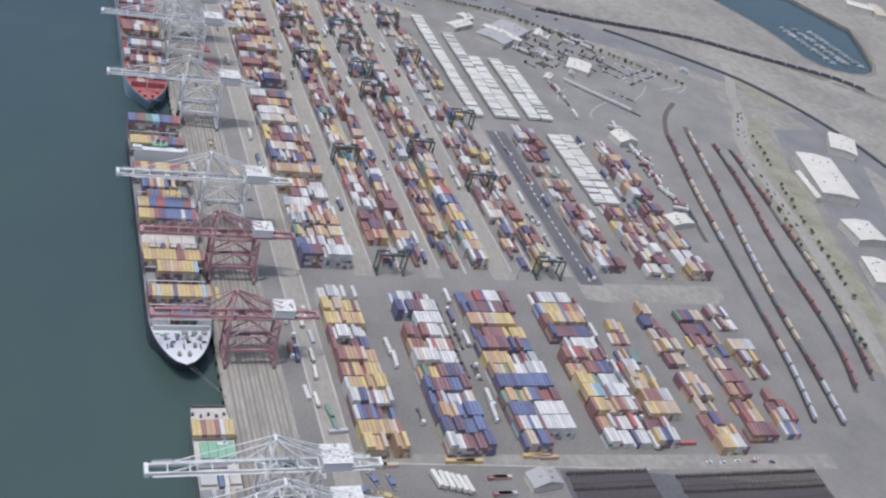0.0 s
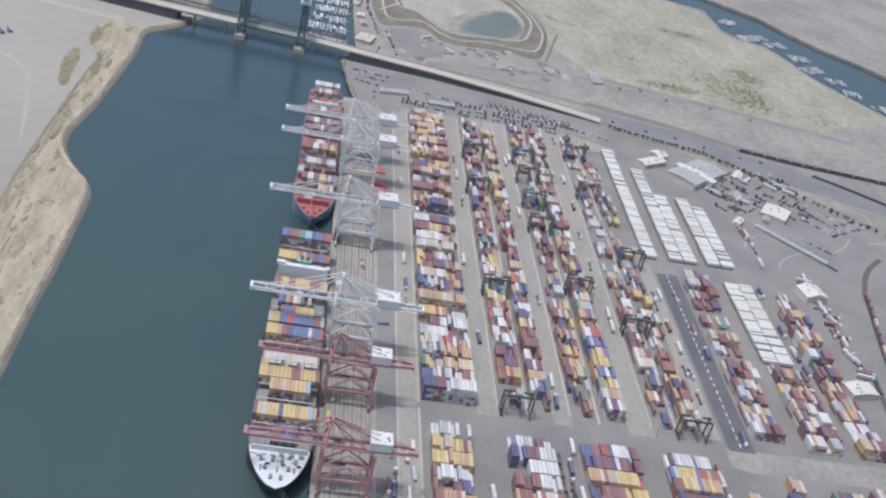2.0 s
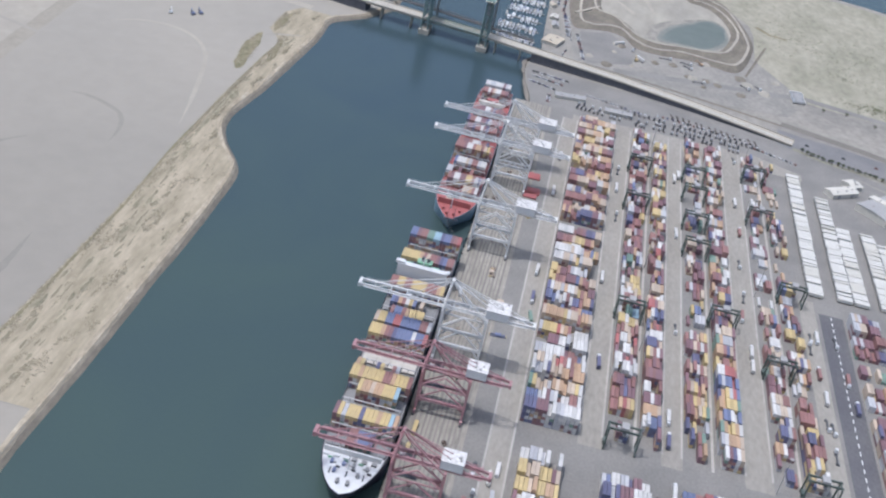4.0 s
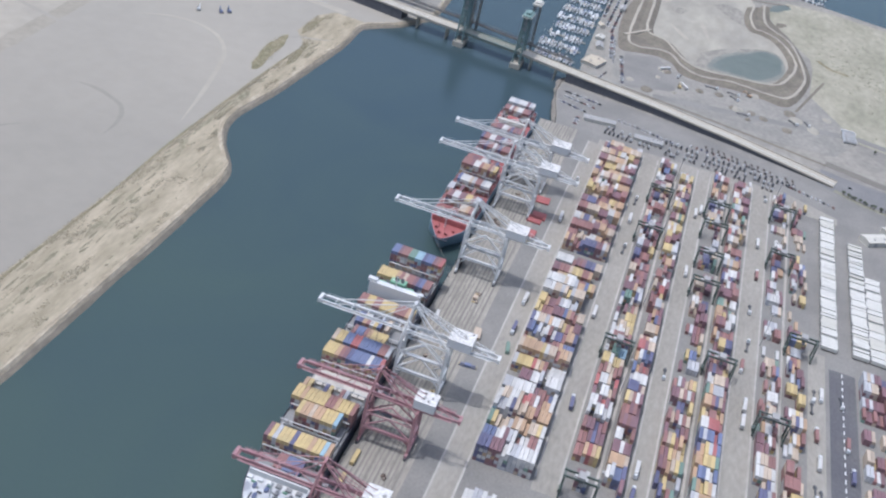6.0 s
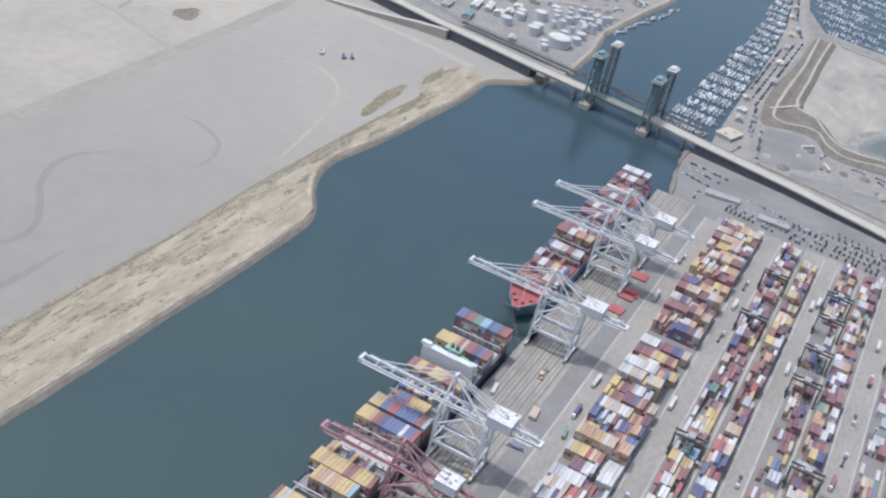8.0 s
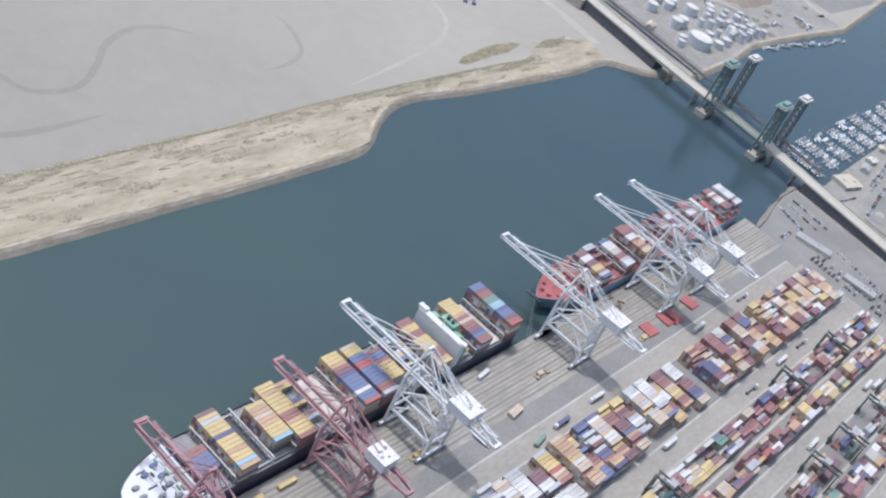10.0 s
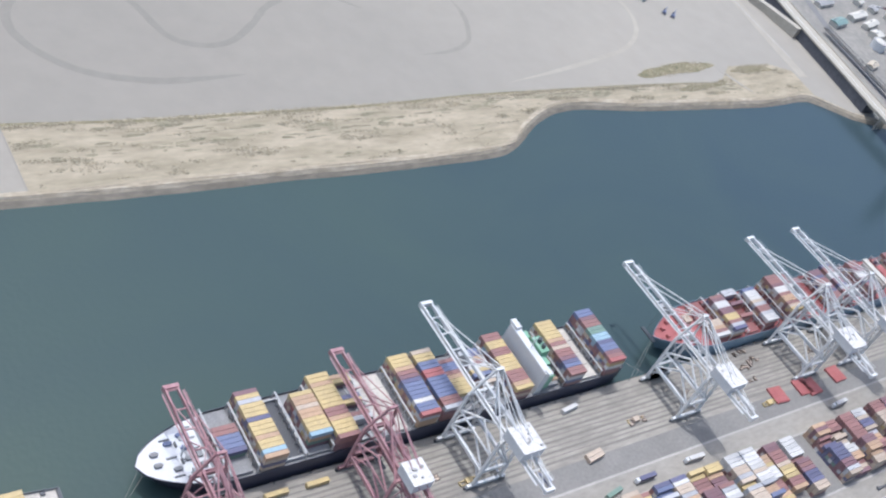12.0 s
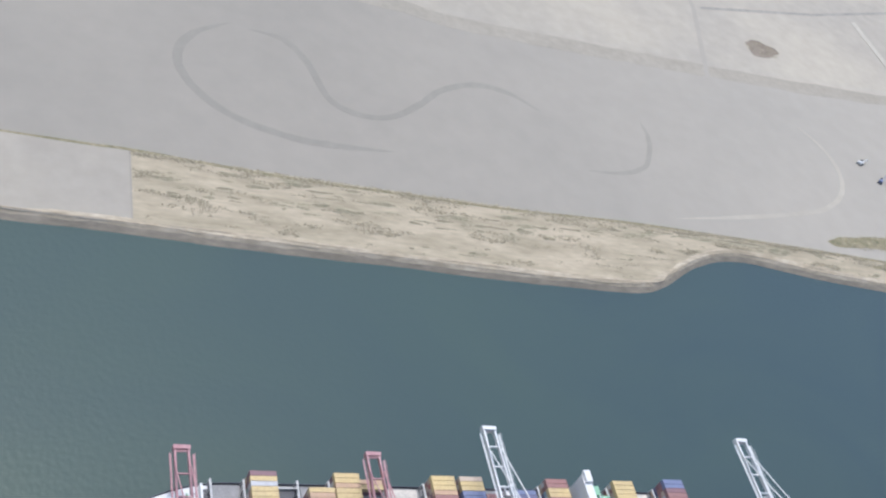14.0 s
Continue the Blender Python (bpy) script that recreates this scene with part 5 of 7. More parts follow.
for k in range(9):
    x = 1080 + 44 * k
    y0, y1 = along(SOUTH_OF_SPIT, x), along(FAR_BANK, x) + 34
    lean = 0.2
    stops = (y0 - y1) * rng.uniform(0.3, 0.45)
    FAR.beam((x, y0, -3.5), (x - lean * (y0 - y1), y1, -3.5), 2.4, 0.5, 1)
    d = 3.0
    while d < y0 - y1:
        d += rng.uniform(4.6, 5.4)
        if abs(d - stops) < 12:
            continue
        for side in (-1, 1):
            px, py = x - lean * d + side * 7.4, y0 - d
            if rng.random() < 0.74 and px > 1062:
                far_boat(px + rng.uniform(-1.2, 1.2), py + rng.uniform(-0.6, 0.6), (0 if side > 0 else 180) + rng.uniform(-6, 6))
# short moorings along the creek
for x0, y0, x1, y1 in ((859, -618, 886, -668), (848, -658, 863, -694), (803, -684, 809, -719), (749, -690, 770, -724), (718, -716, 722, -745), (676, -726, 672, -752), (626, -752, 632, -782), (930, -612, 960, -632)):
    FAR.beam((x0, y0, -3.5), (x1, y1, -3.5), 2.0, 0.5, 1)
    n = int(math.dist((x0, y0), (x1, y1)) / 5)
    turn = math.degrees(math.atan2(y1 - y0, x1 - x0)) + 90
    for j in range(n):
        for side in (-1, 1):
            if rng.random() < 0.85:
                far_boat(x0 + (x1 - x0) * j / n + side * 7 * math.cos(math.radians(turn)), y0 + (y1 - y0) * j / n + side * 7 * math.sin(math.radians(turn)), turn + (0 if side > 0 else 180) + rng.uniform(-6, 6))
for k in range(36):
    far_boat(318 + 9.5 * (k % 12) + rng.uniform(-2, 2), -895 - 24 * (k // 12) + 1.5 * (k % 12), 75 + rng.uniform(-8, 8))
for k in range(22):
    far_boat(722 + 9.5 * k + rng.uniform(-2, 2), 191 - 1.25 * k + rng.uniform(-5, 3), 170 + rng.uniform(-25, 25))
FAR.make("moored_boats", ["ship_white", "grey_roof", "grey", "trailer_cream"], label="rows of distant white boats moored in a basin", category="boats", kind="stuff")


# ---- tank farm on the north shore ----
def storage_tank(x, y, r, h):
    root = empty("storage_tank", at(x, y), "white cylindrical steel oil storage tank", "tank", "oil storage tanks")
    part("shell", Shape().tube((0, 0, 0), (0, 0, h), r, n=28), "ship_white", root)
    part("roof", Shape().tube((0, 0, h), (0, 0, h + r * 0.12), r * 1.01, 0.3, n=28), "white_roof", root)
    part("stair", Shape().beam((r + 0.4, 0, 0.2), (r * 0.5, r * 0.9, h), 0.7, 0.2), "grey_roof", root)
    part("rim_rail", Shape().tube((0, 0, h), (0, 0, h + 0.25), r * 1.03, n=28), "grey_roof", root)


# roads and bare fields between the bridge and the tank farm
flat("ground_east_bank", [(522, 430), (760, 425), (900, 382), (960, 470), (1000, 640), (522, 660)], 0.035, "works", "grey rough ground beside the bridge")
flat("ground_brown_field", curve_line([(675, 500), (735, 516), (724, 491), (704, 452), (683, 417), (645, 419), (634, 457), (650, 484), (675, 500)], 4), 0.07, "brown_earth", "bare brown field inside the road bend")
flat("ground_brown_verge", [(585, 540), (642, 550), (690, 545), (640, 512), (606, 478), (580, 430), (560, 432), (567, 461)], 0.065, "brown_earth", "bare brown verge beside the road")
flat("ground_grey_field", [(756, 512), (875, 477), (895, 382), (820, 330), (765, 402), (792, 436), (746, 456), (735, 482)], 0.072, "yard", "dark grey paved field")
flat("road_east_bank", ribbon(curve_line([(770, 534), (735, 530), (697, 521), (650, 500), (618, 470), (591, 423), (573, 370), (550, 309), (538, 263), (524, 207)], 4), 9), 0.09, "highway", "worn dark road beside the tank farm")
flat("road_east_edge", ribbon(curve_line([(770, 527), (735, 523), (700, 513), (657, 493), (626, 464), (600, 420), (581, 368)], 4), 3.5), 0.095, "graded", "pale dusty road edge")
flat("road_field_track", ribbon(curve_line([(760, 530), (748, 517), (729, 486), (741, 456), (785, 437), (760, 404), (700, 396)], 4), 4), 0.098, "graded", "pale dirt track round the field")
TANKS = [(598, 224, 15, 11), (576, 236, 6, 8), (604, 262, 8, 10), (618, 262, 8, 10), (668, 278, 9, 10), (640, 296, 7, 8), (655, 300, 7, 8), (700, 268, 6, 8), (606, 300, 8, 9)]
TANKS += [(626, 212, 7, 7), (649, 214, 7, 7), (636, 231, 6, 7), (689, 247, 6, 8), (714, 276, 7, 8), (565, 230, 5, 7)]
tank_rng = random.Random(14)
for _ in range(400):
    x, y, r = tank_rng.uniform(650, 752), tank_rng.uniform(206, 262), tank_rng.uniform(3.4, 5.6)
    if len(TANKS) < 40 and all(math.hypot(x - q[0], y - q[1]) > r + q[2] + 1.2 for q in TANKS):
        TANKS.append((x, y, r, tank_rng.uniform(7, 11)))
for x, y, r, h in TANKS:
    storage_tank(x, y, r, h)
flat("pavement_tanks", [(505, 186), (560, 187), (622, 191), (702, 205), (828, 199), (958, 187), (985, 300), (900, 380), (760, 430), (530, 440)], 0.05, "works", "oil-stained ground of the tank farm")
flat("pavement_far_lot", [(990, 215), (1138, 212), (1434, 252), (1560, 470), (960, 470), (900, 385), (985, 305)], 0.06, "yard", "grey paved lot across the water")
flat("ground_pit", blob(850, 283, 62, 24, 41, turn=0.05), 0.07, "brown_earth", "dark weedy pit in an earth bank")
PIT = curve_line([(772, 262), (756, 300), (792, 326), (870, 330), (950, 312), (966, 262), (950, 215)], 3)
banks("ground_pit_bank", [aside(PIT, -8), aside(PIT, -3), aside(PIT, 3), aside(PIT, 8)], (0.0, 3.0, 3.0, 0.0), ["works", "graded", "works"], "earth bank round a weedy pit")


# ---- yard gantries ----
def yard_gantry():
    """A rubber-tyred yard gantry: two portal frames, girders, trolley with cab, wheels, engine box."""
    root = empty("yard_gantry", at(0, 0), "dark green rubber-tyred yard gantry crane straddling container rows", "crane", "yard gantry cranes")
    hx, hy, z = 4.6, 10.2, 16.5
    for sx in (-1, 1):
        for sy in (-1, 1):
            part("leg", Shape().beam((sx * hx, sy * hy, 1.4), (sx * hx * 0.9, sy * hy, z), 0.9, 0.9), "green_steel", root)
            part("wheel", Shape().tube((sx * hx, sy * hy - 0.5, 0.8), (sx * hx, sy * hy + 0.5, 0.8), 0.8, n=12), "tyre", root)
        part("girder", Shape().beam((sx * 2.8, -hy - 1, z), (sx * 2.8, hy + 1, z), 0.75, 1.4), "green_steel", root)
    for sy in (-1, 1):
        part("sill", Shape().beam((-hx - 1.5, sy * hy, 1.6), (hx + 1.5, sy * hy, 1.6), 0.9, 1.0), "green_steel", root)
        part("head_beam", Shape().beam((-hx, sy * hy, z - 0.4), (hx, sy * hy, z - 0.4), 0.9, 1.1), "green_steel", root)
        part("brace", Shape().tube((-hx, sy * hy, 2.2), (hx * 0.9, sy * hy, z - 1), 0.22, n=6), "green_steel", root)
    part("engine_box", Shape().box(-2.4, 2.4, hy - 1.0, hy + 1.2, 2.1, 4.6), "green_steel", root)
    trolley = part("trolley", Shape().box(-3.2, 3.2, -2.4, 2.6, z + 0.8, z + 2.6), "grey_roof", root)
    part("cab", Shape().box(1.0, 3.0, 2.7, 4.6, z - 2.6, z - 0.4), "ship_white", trolley)
    part("spreader", Shape().box(-6, 6, -1.2, 1.2, 14.2, 14.6).tube((-1, 0, 14.6), (-1, 0, z + 0.8), 0.07, n=4).tube((1, 0, 14.6), (1, 0, z + 0.8), 0.07, n=4), "steel_dark", root)
    return root


g = yard_gantry()
for k, (x, y) in enumerate(((-206, -133), (132, -131), (-51, -132), (212, -132), (72, -185), (121, -185), (176, -185), (218, -185), (33, -264), (-206, -262), (-81, -245), (160, -245), (-30, -205), (250, -245))):
    if k == 0:
        g.matrix_world = at(x, y, 0.08)
    else:
        copy_thing(g, at(x, y, 0.08))


# ---- trailers ----
def trailer(paint, word):
    root = empty("trailer", at(0, 0), f"{word} refrigerated box trailer parked in a long row", "trailer", "parked white trailers")
    part("box", Shape().box(-6.3, 6.3, -1.42, 1.42, 1.25, 4.05), paint, root)
    part("cooler", Shape().box(6.3, 6.9, -0.9, 0.9, 2.2, 3.9), "grey_roof", root)
    c = Shape().box(-6.1, 6.1, -0.6, 0.6, 0.85, 1.25).box(3.8, 4.2, -0.9, 0.9, 0.0, 0.9)
    for x in (-5.0, -3.7):
        c.tube((x, -1.2, 0.5), (x, 1.2, 0.5), 0.5, n=10)
    part("chassis", c, "steel_dark", root)
    return root


tr = [trailer("trailer_white", "white"), trailer("trailer_cream", "cream-white")]
first = [True, True]
rng = random.Random(11)
for x0, x1, y, pitch in ((50, 290, -288.5, 3.2), (54, 246, -314, 3.2), (54, 192, -327.5, 3.2), (54, 190, -351, 3.2), (54, 176, -365, 3.2), (-98, 28, -357.5, 3.2), (-98, 28, -371, 3.2)):
    kind, left = 0, 0
    x = x0 + 2
    while x < x1 - 2:
        if left == 0:
            kind, left = rng.choice((0, 0, 1)), rng.choice((1, 2, 2, 3, 3, 4, 5))
            x += rng.choice((0.9, 1.2, 1.5, 1.8, 3.4))
        left -= 1
        m = at(x + rng.uniform(-0.12, 0.12), y + rng.uniform(-0.5, 0.5), 0.06, 90 + rng.uniform(-1.2, 1.2))
        if first[kind]:
            tr[kind].matrix_world, first[kind] = m, False
        else:
            copy_thing(tr[kind], m)
        x += pitch


# ---- lorries and cars ----
def lorry(color, loaded, cab="ship_white", word="white"):
    root = empty("lorry", at(0, 0), f"{word} yard tractor with a chassis {'carrying a container' if loaded else 'standing empty'}", "lorry", "lorries in the yard")
    part("cab", Shape().box(6.6, 9.0, -1.2, 1.2, 0.9, 3.6, top=0.9), cab, root)
    w = Shape().box(-6.2, 8.8, -0.6, 0.6, 0.8, 1.2)
    for x in (-5.2, -4.0, 5.4, 8.0):
        w.tube((x, -1.2, 0.5), (x, 1.2, 0.5), 0.5, n=10)
    part("chassis", w, "steel_dark", root)
    if loaded:
        part("container", Shape().box(-6.1, 6.1, -1.22, 1.22, 1.25, 3.85), color, root)
    return root


fleet = [lorry("oxide", True), lorry("white", True), lorry("navy", True), lorry("grey", False), lorry("grey", False, "steel_dark", "dark")]
used = [False] * len(fleet)


def put_lorry(x, y, turn, k):
    if used[k]:
        copy_thing(fleet[k], at(x, y, surface(x, y), turn))
    else:
        fleet[k].matrix_world, used[k] = at(x, y, surface(x, y), turn), True


for y, x0, x1, n in ((-112, -390, 290, 8), (-168, -390, 290, 8), (-226, -200, 300, 8), (-58, -100, 280, 4), (-279, -200, 40, 8), (-270, -390, -240, 14), (-168, -380, -240, 7), (-46, -370, -240, 4), (-384, -190, 40, 12), (-300, -210, 30, 4), (-405, 10, 150, 8)):
    for k in range(n):
        put_lorry(rng.uniform(x0, x1), y + rng.uniform(-3.5, 3.5), rng.choice((0, 180)) + rng.uniform(-3, 3), rng.choice((0, 1, 2, 3, 3)))


def car(mat, word):
    root = empty("car", at(0, 0), f"{word} car parked in the open", "car", "parked cars")
    part("body", Shape().box(-2.2, 2.2, -0.88, 0.88, 0.25, 0.95, top=0.95).tube((-1.35, -0.9, 0.32), (-1.35, 0.9, 0.32), 0.32, n=8).tube((1.35, -0.9, 0.32), (1.35, 0.9, 0.32), 0.32, n=8).box(-1.1, 0.6, -0.62, 0.62, 1.5, 1.56), mat, root)
    part("window", Shape().box(-1.5, 1.05, -0.8, 0.8, 0.95, 1.5, top=0.8), "glass", root)
    return root


cars = [car("ship_white", "white"), car("grey", "silver grey"), car("steel_dark", "black"), car("oxide", "dark red"), car("navy", "dark blue")]
cused = [False] * len(cars)


def put_car(x, y, turn):
    k = rng.choice((0, 0, 0, 1, 1, 2, 2, 3, 4))
    if cused[k]:
        copy_thing(cars[k], at(x, y, surface(x, y), turn))
    else:
        cars[k].matrix_world, cused[k] = at(x, y, surface(x, y), turn), True


def car_row(a, b, n, turn):
    """A row of n parked cars from a to b."""
    for k in range(n):
        u = (k + rng.uniform(-0.2, 0.2)) / n
        put_car(a[0] + (b[0] - a[0]) * u + rng.uniform(-0.5, 0.5), a[1] + (b[1] - a[1]) * u, turn + rng.choice((0, 180)) + rng.uniform(-3, 3))


car_row((330, -30), (350, -30), 7, 90)
car_row((372, -70), (356, -140), 16, 10)
car_row((364, -150), (352, -250), 18, 8)
car_row((340, -250), (322, -300), 12, 12)
car_row((200, -489), (168, -513), 10, 50)
car_row((211, -503), (179, -529), 10, 50)
car_row((222, -518), (190, -545), 10, 50)
car_row((150, -470), (120, -500), 10, 40)
car_row((470, -30), (500, -36), 9, 0)
car_row((548, -33), (636, -21), 16, 100)
far_cars = Shape()
for ax, ay, bx, by, n in ((640, -19, 960, -15, 58), (660, -10, 940, -6, 46), (690, -1, 900, 4, 32), (980, -8, 1040, 12, 12), (1060, 14, 1200, 40, 26)):
    for k in range(n):
        u, m = (k + rng.uniform(-0.2, 0.2)) / n, rng.randrange(4)
        q = pose(ax + (bx - ax) * u, ay + (by - ay) * u, 0.05, 0, 0, 92 + rng.uniform(-5, 5))
        far_cars.box(-2.2, 2.2, -0.88, 0.88, 0.0, 0.95, m, q, 0.95).box(-1.5, 1.05, -0.8, 0.8, 0.95, 1.5, 4, q, 0.8)
far_cars.make("parked_cars", ["ship_white", "grey", "steel_dark", "oxide", "glass"], label="rows of distant parked cars beside the marina", category="cars", kind="stuff")
car_row((182, -505), (214, -556), 14, 40)
car_row((168, -513), (206, -568), 16, 40)
car_row((120, -628), (60, -594), 6, 150)
car_row((124, -634), (40, -592), 7, 155)
car_row((20, -582), (-150, -556), 9, 170)
car_row((376, -6), (366, -36), 9, 60)
car_row((392, -8), (384, -44), 10, 60)
car_row((406, -6), (398, -50), 10, 60)
car_row((562, -44), (476, -58), 15, 75)
car_row((618, -27), (530, -39), 10, 170)
for k in range(8):
    u = rng.random()
    p = Vector((385, -300)).lerp(Vector((330, -500)), u)
    put_car(p.x + rng.uniform(-8, 8), p.y, 255)


# ---- railway ----
def wagon(colors, word):
    root = empty("rail_wagon", at(0, 0), f"well wagon carrying {word} containers on a siding", "wagon", "rail wagons on the sidings")
    part("frame", Shape().box(-7.4, 7.4, -1.3, 1.3, 0.9, 1.3).box(-6.3, 6.3, -1.45, 1.45, 0.55, 1.9), "steel_dark", root)
    for sx in (-1, 1):
        part("bogie", Shape().box(sx * 6.7 - 1.0, sx * 6.7 + 1.0, -1.1, 1.1, 0.15, 0.9), "steel_dark", root)
    for k, c in enumerate(colors):
        part("container", Shape().box(-6.1, 6.1, -1.22, 1.22, 1.9 + 2.6 * k, 4.45 + 2.6 * k), c, root)
    return root


train = [wagon(("oxide",), "rust-red"), wagon(("navy", "white"), "blue and white"), wagon(("yellow",), "yellow"), wagon((), "no"), wagon(("oxide", "maroon"), "dark red")]
train += [wagon(("grey",), "grey"), wagon(("tan",), "tan"), wagon(("navy",), "dark blue"), wagon(("maroon",), "dark maroon")]
train.append(empty("hopper_wagon", at(0, 0), "dark grey covered hopper wagon in a long train", "wagon", "hopper train"))
part("body", Shape().box(-6.6, 6.6, -1.5, 1.5, 1.5, 4.3, top=0.92).box(-7.3, 7.3, -0.6, 0.6, 1.0, 1.5), "hopper", train[9])
part("hatch", Shape().box(-6.0, 6.0, -0.5, 0.5, 4.3, 4.5), "grey_roof", train[9])
for sx in (-1, 1):
    part("bogie", Shape().box(sx * 5.8 - 1.3, sx * 5.8 + 1.3, -1.1, 1.1, 0.1, 1.0), "steel_dark", train[9])
tagged(train[3], "empty dark steel well wagon on a siding")
tused = [False] * len(train)
SIDINGS = [([(52, -501), (17, -493), (-50, -477), (-118, -463), (-180, -451), (-243, -439), (-313, -425), (-373, -409)], (0, 3, 6, 5, 7, 8, 8, 3, 5)),
           ([(63, -531), (3, -517), (-36, -508), (-97, -493), (-187, -471), (-250, -457), (-306, -447), (-377, -432)], (1, 5, 5, 6, 0, 8, 6, 3)),
           ([(42, -551), (-10, -543), (-74, -531), (-123, -518), (-194, -504), (-249, -495), (-299, -484), (-342, -468)], (8, 0, 3, 8, 3, 0)),
           ([(33, -567), (4, -563), (-62, -553), (-112, -544), (-158, -537), (-209, -528), (-263, -515), (-329, -493)], (6, 3, 3, 8, 3, 0)),
           ([(362, -462), (347, -540), (338, -620), (326, -680), (300, -740), (276, -797), (250, -855), (215, -890)], (9,)), ([(-82, -452), (-146, -442)], (3, 3))]
for n, (line, mix_) in enumerate(SIDINGS):
    line = [Vector(q) for q in (curve_line(line, 3) if len(line) > 2 else line)]
    s = Shape()
    reach_ = [0.0]
    for a, b in zip(line, line[1:]):
        side = Vector((a.y - b.y, b.x - a.x)).normalized()
        for o in (-0.72, 0.72):
            s.beam((*(a + side * o), 0.22), (*(b + side * o), 0.22), 0.12, 0.16)
        reach_.append(reach_[-1] + (b - a).length)
    s.make(f"trim_rails_{n}", "steel_dark", label="pair of worn steel rails", kind="structure")
    flat(f"ground_track_{n}", ribbon([tuple(q) for q in line], 4.6), 0.11 + 0.01 * n, "old_ballast", "ballast of a railway siding")
    t, end, broken = 4.0, reach_[-1] - 12, 9 not in mix_
    run_k = rng.choice(mix_)
    while t < end:
        if broken and rng.random() < 0.03:
            t += rng.uniform(20, 40)
            continue
        if rng.random() < 0.75:
            run_k = rng.choice(mix_)
        u = t + 7.7
        a, b = (Vector((np.interp(u + e, reach_, [q.x for q in line]), np.interp(u + e, reach_, [q.y for q in line]))) for e in (-5, 5))
        m = at((a.x + b.x) / 2, (a.y + b.y) / 2, 0.2, math.degrees(math.atan2(b.y - a.y, b.x - a.x)))
        if tused[run_k]:
            copy_thing(train[run_k], m)
        else:
            train[run_k].matrix_world, tused[run_k] = m, True
        t += 15.4
# the curved ends of the sidings
for n, line in enumerate((curve_line([(52, -501), (85, -515), (108, -529), (122, -541), (132, -550)], 3), [(63, -531), (76, -536)])):
    flat(f"ground_curve_{n}", ribbon(line, 5.4), 0.11, "old_ballast", "curved end of a railway siding")
flat("ground_verge", ribbon(curve_line([(-20, -566), (-55, -562), (-100, -555), (-175, -540), (-318, -505)], 3), 9), 0.125, "verge", "dry grass verge with small trees")


# ---- trees ----
def tree_kind(h, r, seed):
    rr = random.Random(seed)
    root = empty("tree", at(0, 0), "small dark green broadleaf tree on a verge", "tree", "roadside trees")
    t = Shape().tube((0, 0, -0.1), (0, 0, h * 0.5), 0.28, 0.16, n=7)
    for k in range(5):
        a = k * 1.26 + rr.uniform(-0.3, 0.3)
        t.tube((0, 0, h * (0.3 + 0.04 * k)), (math.cos(a) * r * 0.6, math.sin(a) * r * 0.6, h * 0.62 + rr.uniform(0, 0.8)), 0.11, 0.04, n=5)
    part("trunk", t, "bark", root)
    c = Shape()
    for k in range(170):
        a, e = rr.uniform(0, 6.283), rr.uniform(-0.5, 1.0)
        q = r * (0.45 + 0.55 * rr.random() ** 0.5) * (1 + 0.25 * math.sin(3 * a + seed))
        p = Vector((math.cos(a) * q * math.cos(e), math.sin(a) * q * math.cos(e), h * 0.66 + q * 0.75 * math.sin(e)))
        u = Vector((rr.uniform(-1, 1), rr.uniform(-1, 1), rr.uniform(-0.4, 0.4))).normalized() * rr.uniform(0.35, 0.75)
        v = u.cross(Vector((rr.uniform(-0.5, 0.5), rr.uniform(-0.5, 0.5), 1))).normalized() * rr.uniform(0.3, 0.6)
        c.add([p - u, p - v, p + u, p + v + Vector((0, 0, 0.15))], [(0, 1, 2, 3)])
    part("crown", c, "leaf", root)
    return root


trees = [tree_kind(4.2, 1.5, 1), tree_kind(3.6, 1.25, 2), tree_kind(5.0, 1.8, 3)]
xused = [False] * 3


def plant(x, y):
    k = rng.choice((0, 0, 1, 2))
    if xused[k]:
        copy_thing(trees[k], at(x, y, 0.05, rng.uniform(0, 360)))
    else:
        trees[k].matrix_world, xused[k] = at(x, y, 0.05), True


for a, b, n, w in (((361, -308), (345, -354), 12, 1.0), ((345, -356), (330, -412), 14, 1.0), ((329, -414), (280, -474), 18, 1.2), ((279, -476), (177, -594), 26, 2.4), ((-52, -563), (-306, -508), 19, 0.8), ((61, -614), (-10, -596), 6, 1.0), ((-36, -588), (-232, -546), 17, 1.5), ((500, -330), (470, -560), 5, 10)):
    for k in range(n):
        u = (k + rng.uniform(-0.35, 0.35)) / n
        plant(a[0] + (b[0] - a[0]) * u + rng.uniform(-w, w), a[1] + (b[1] - a[1]) * u + rng.uniform(-w, w))


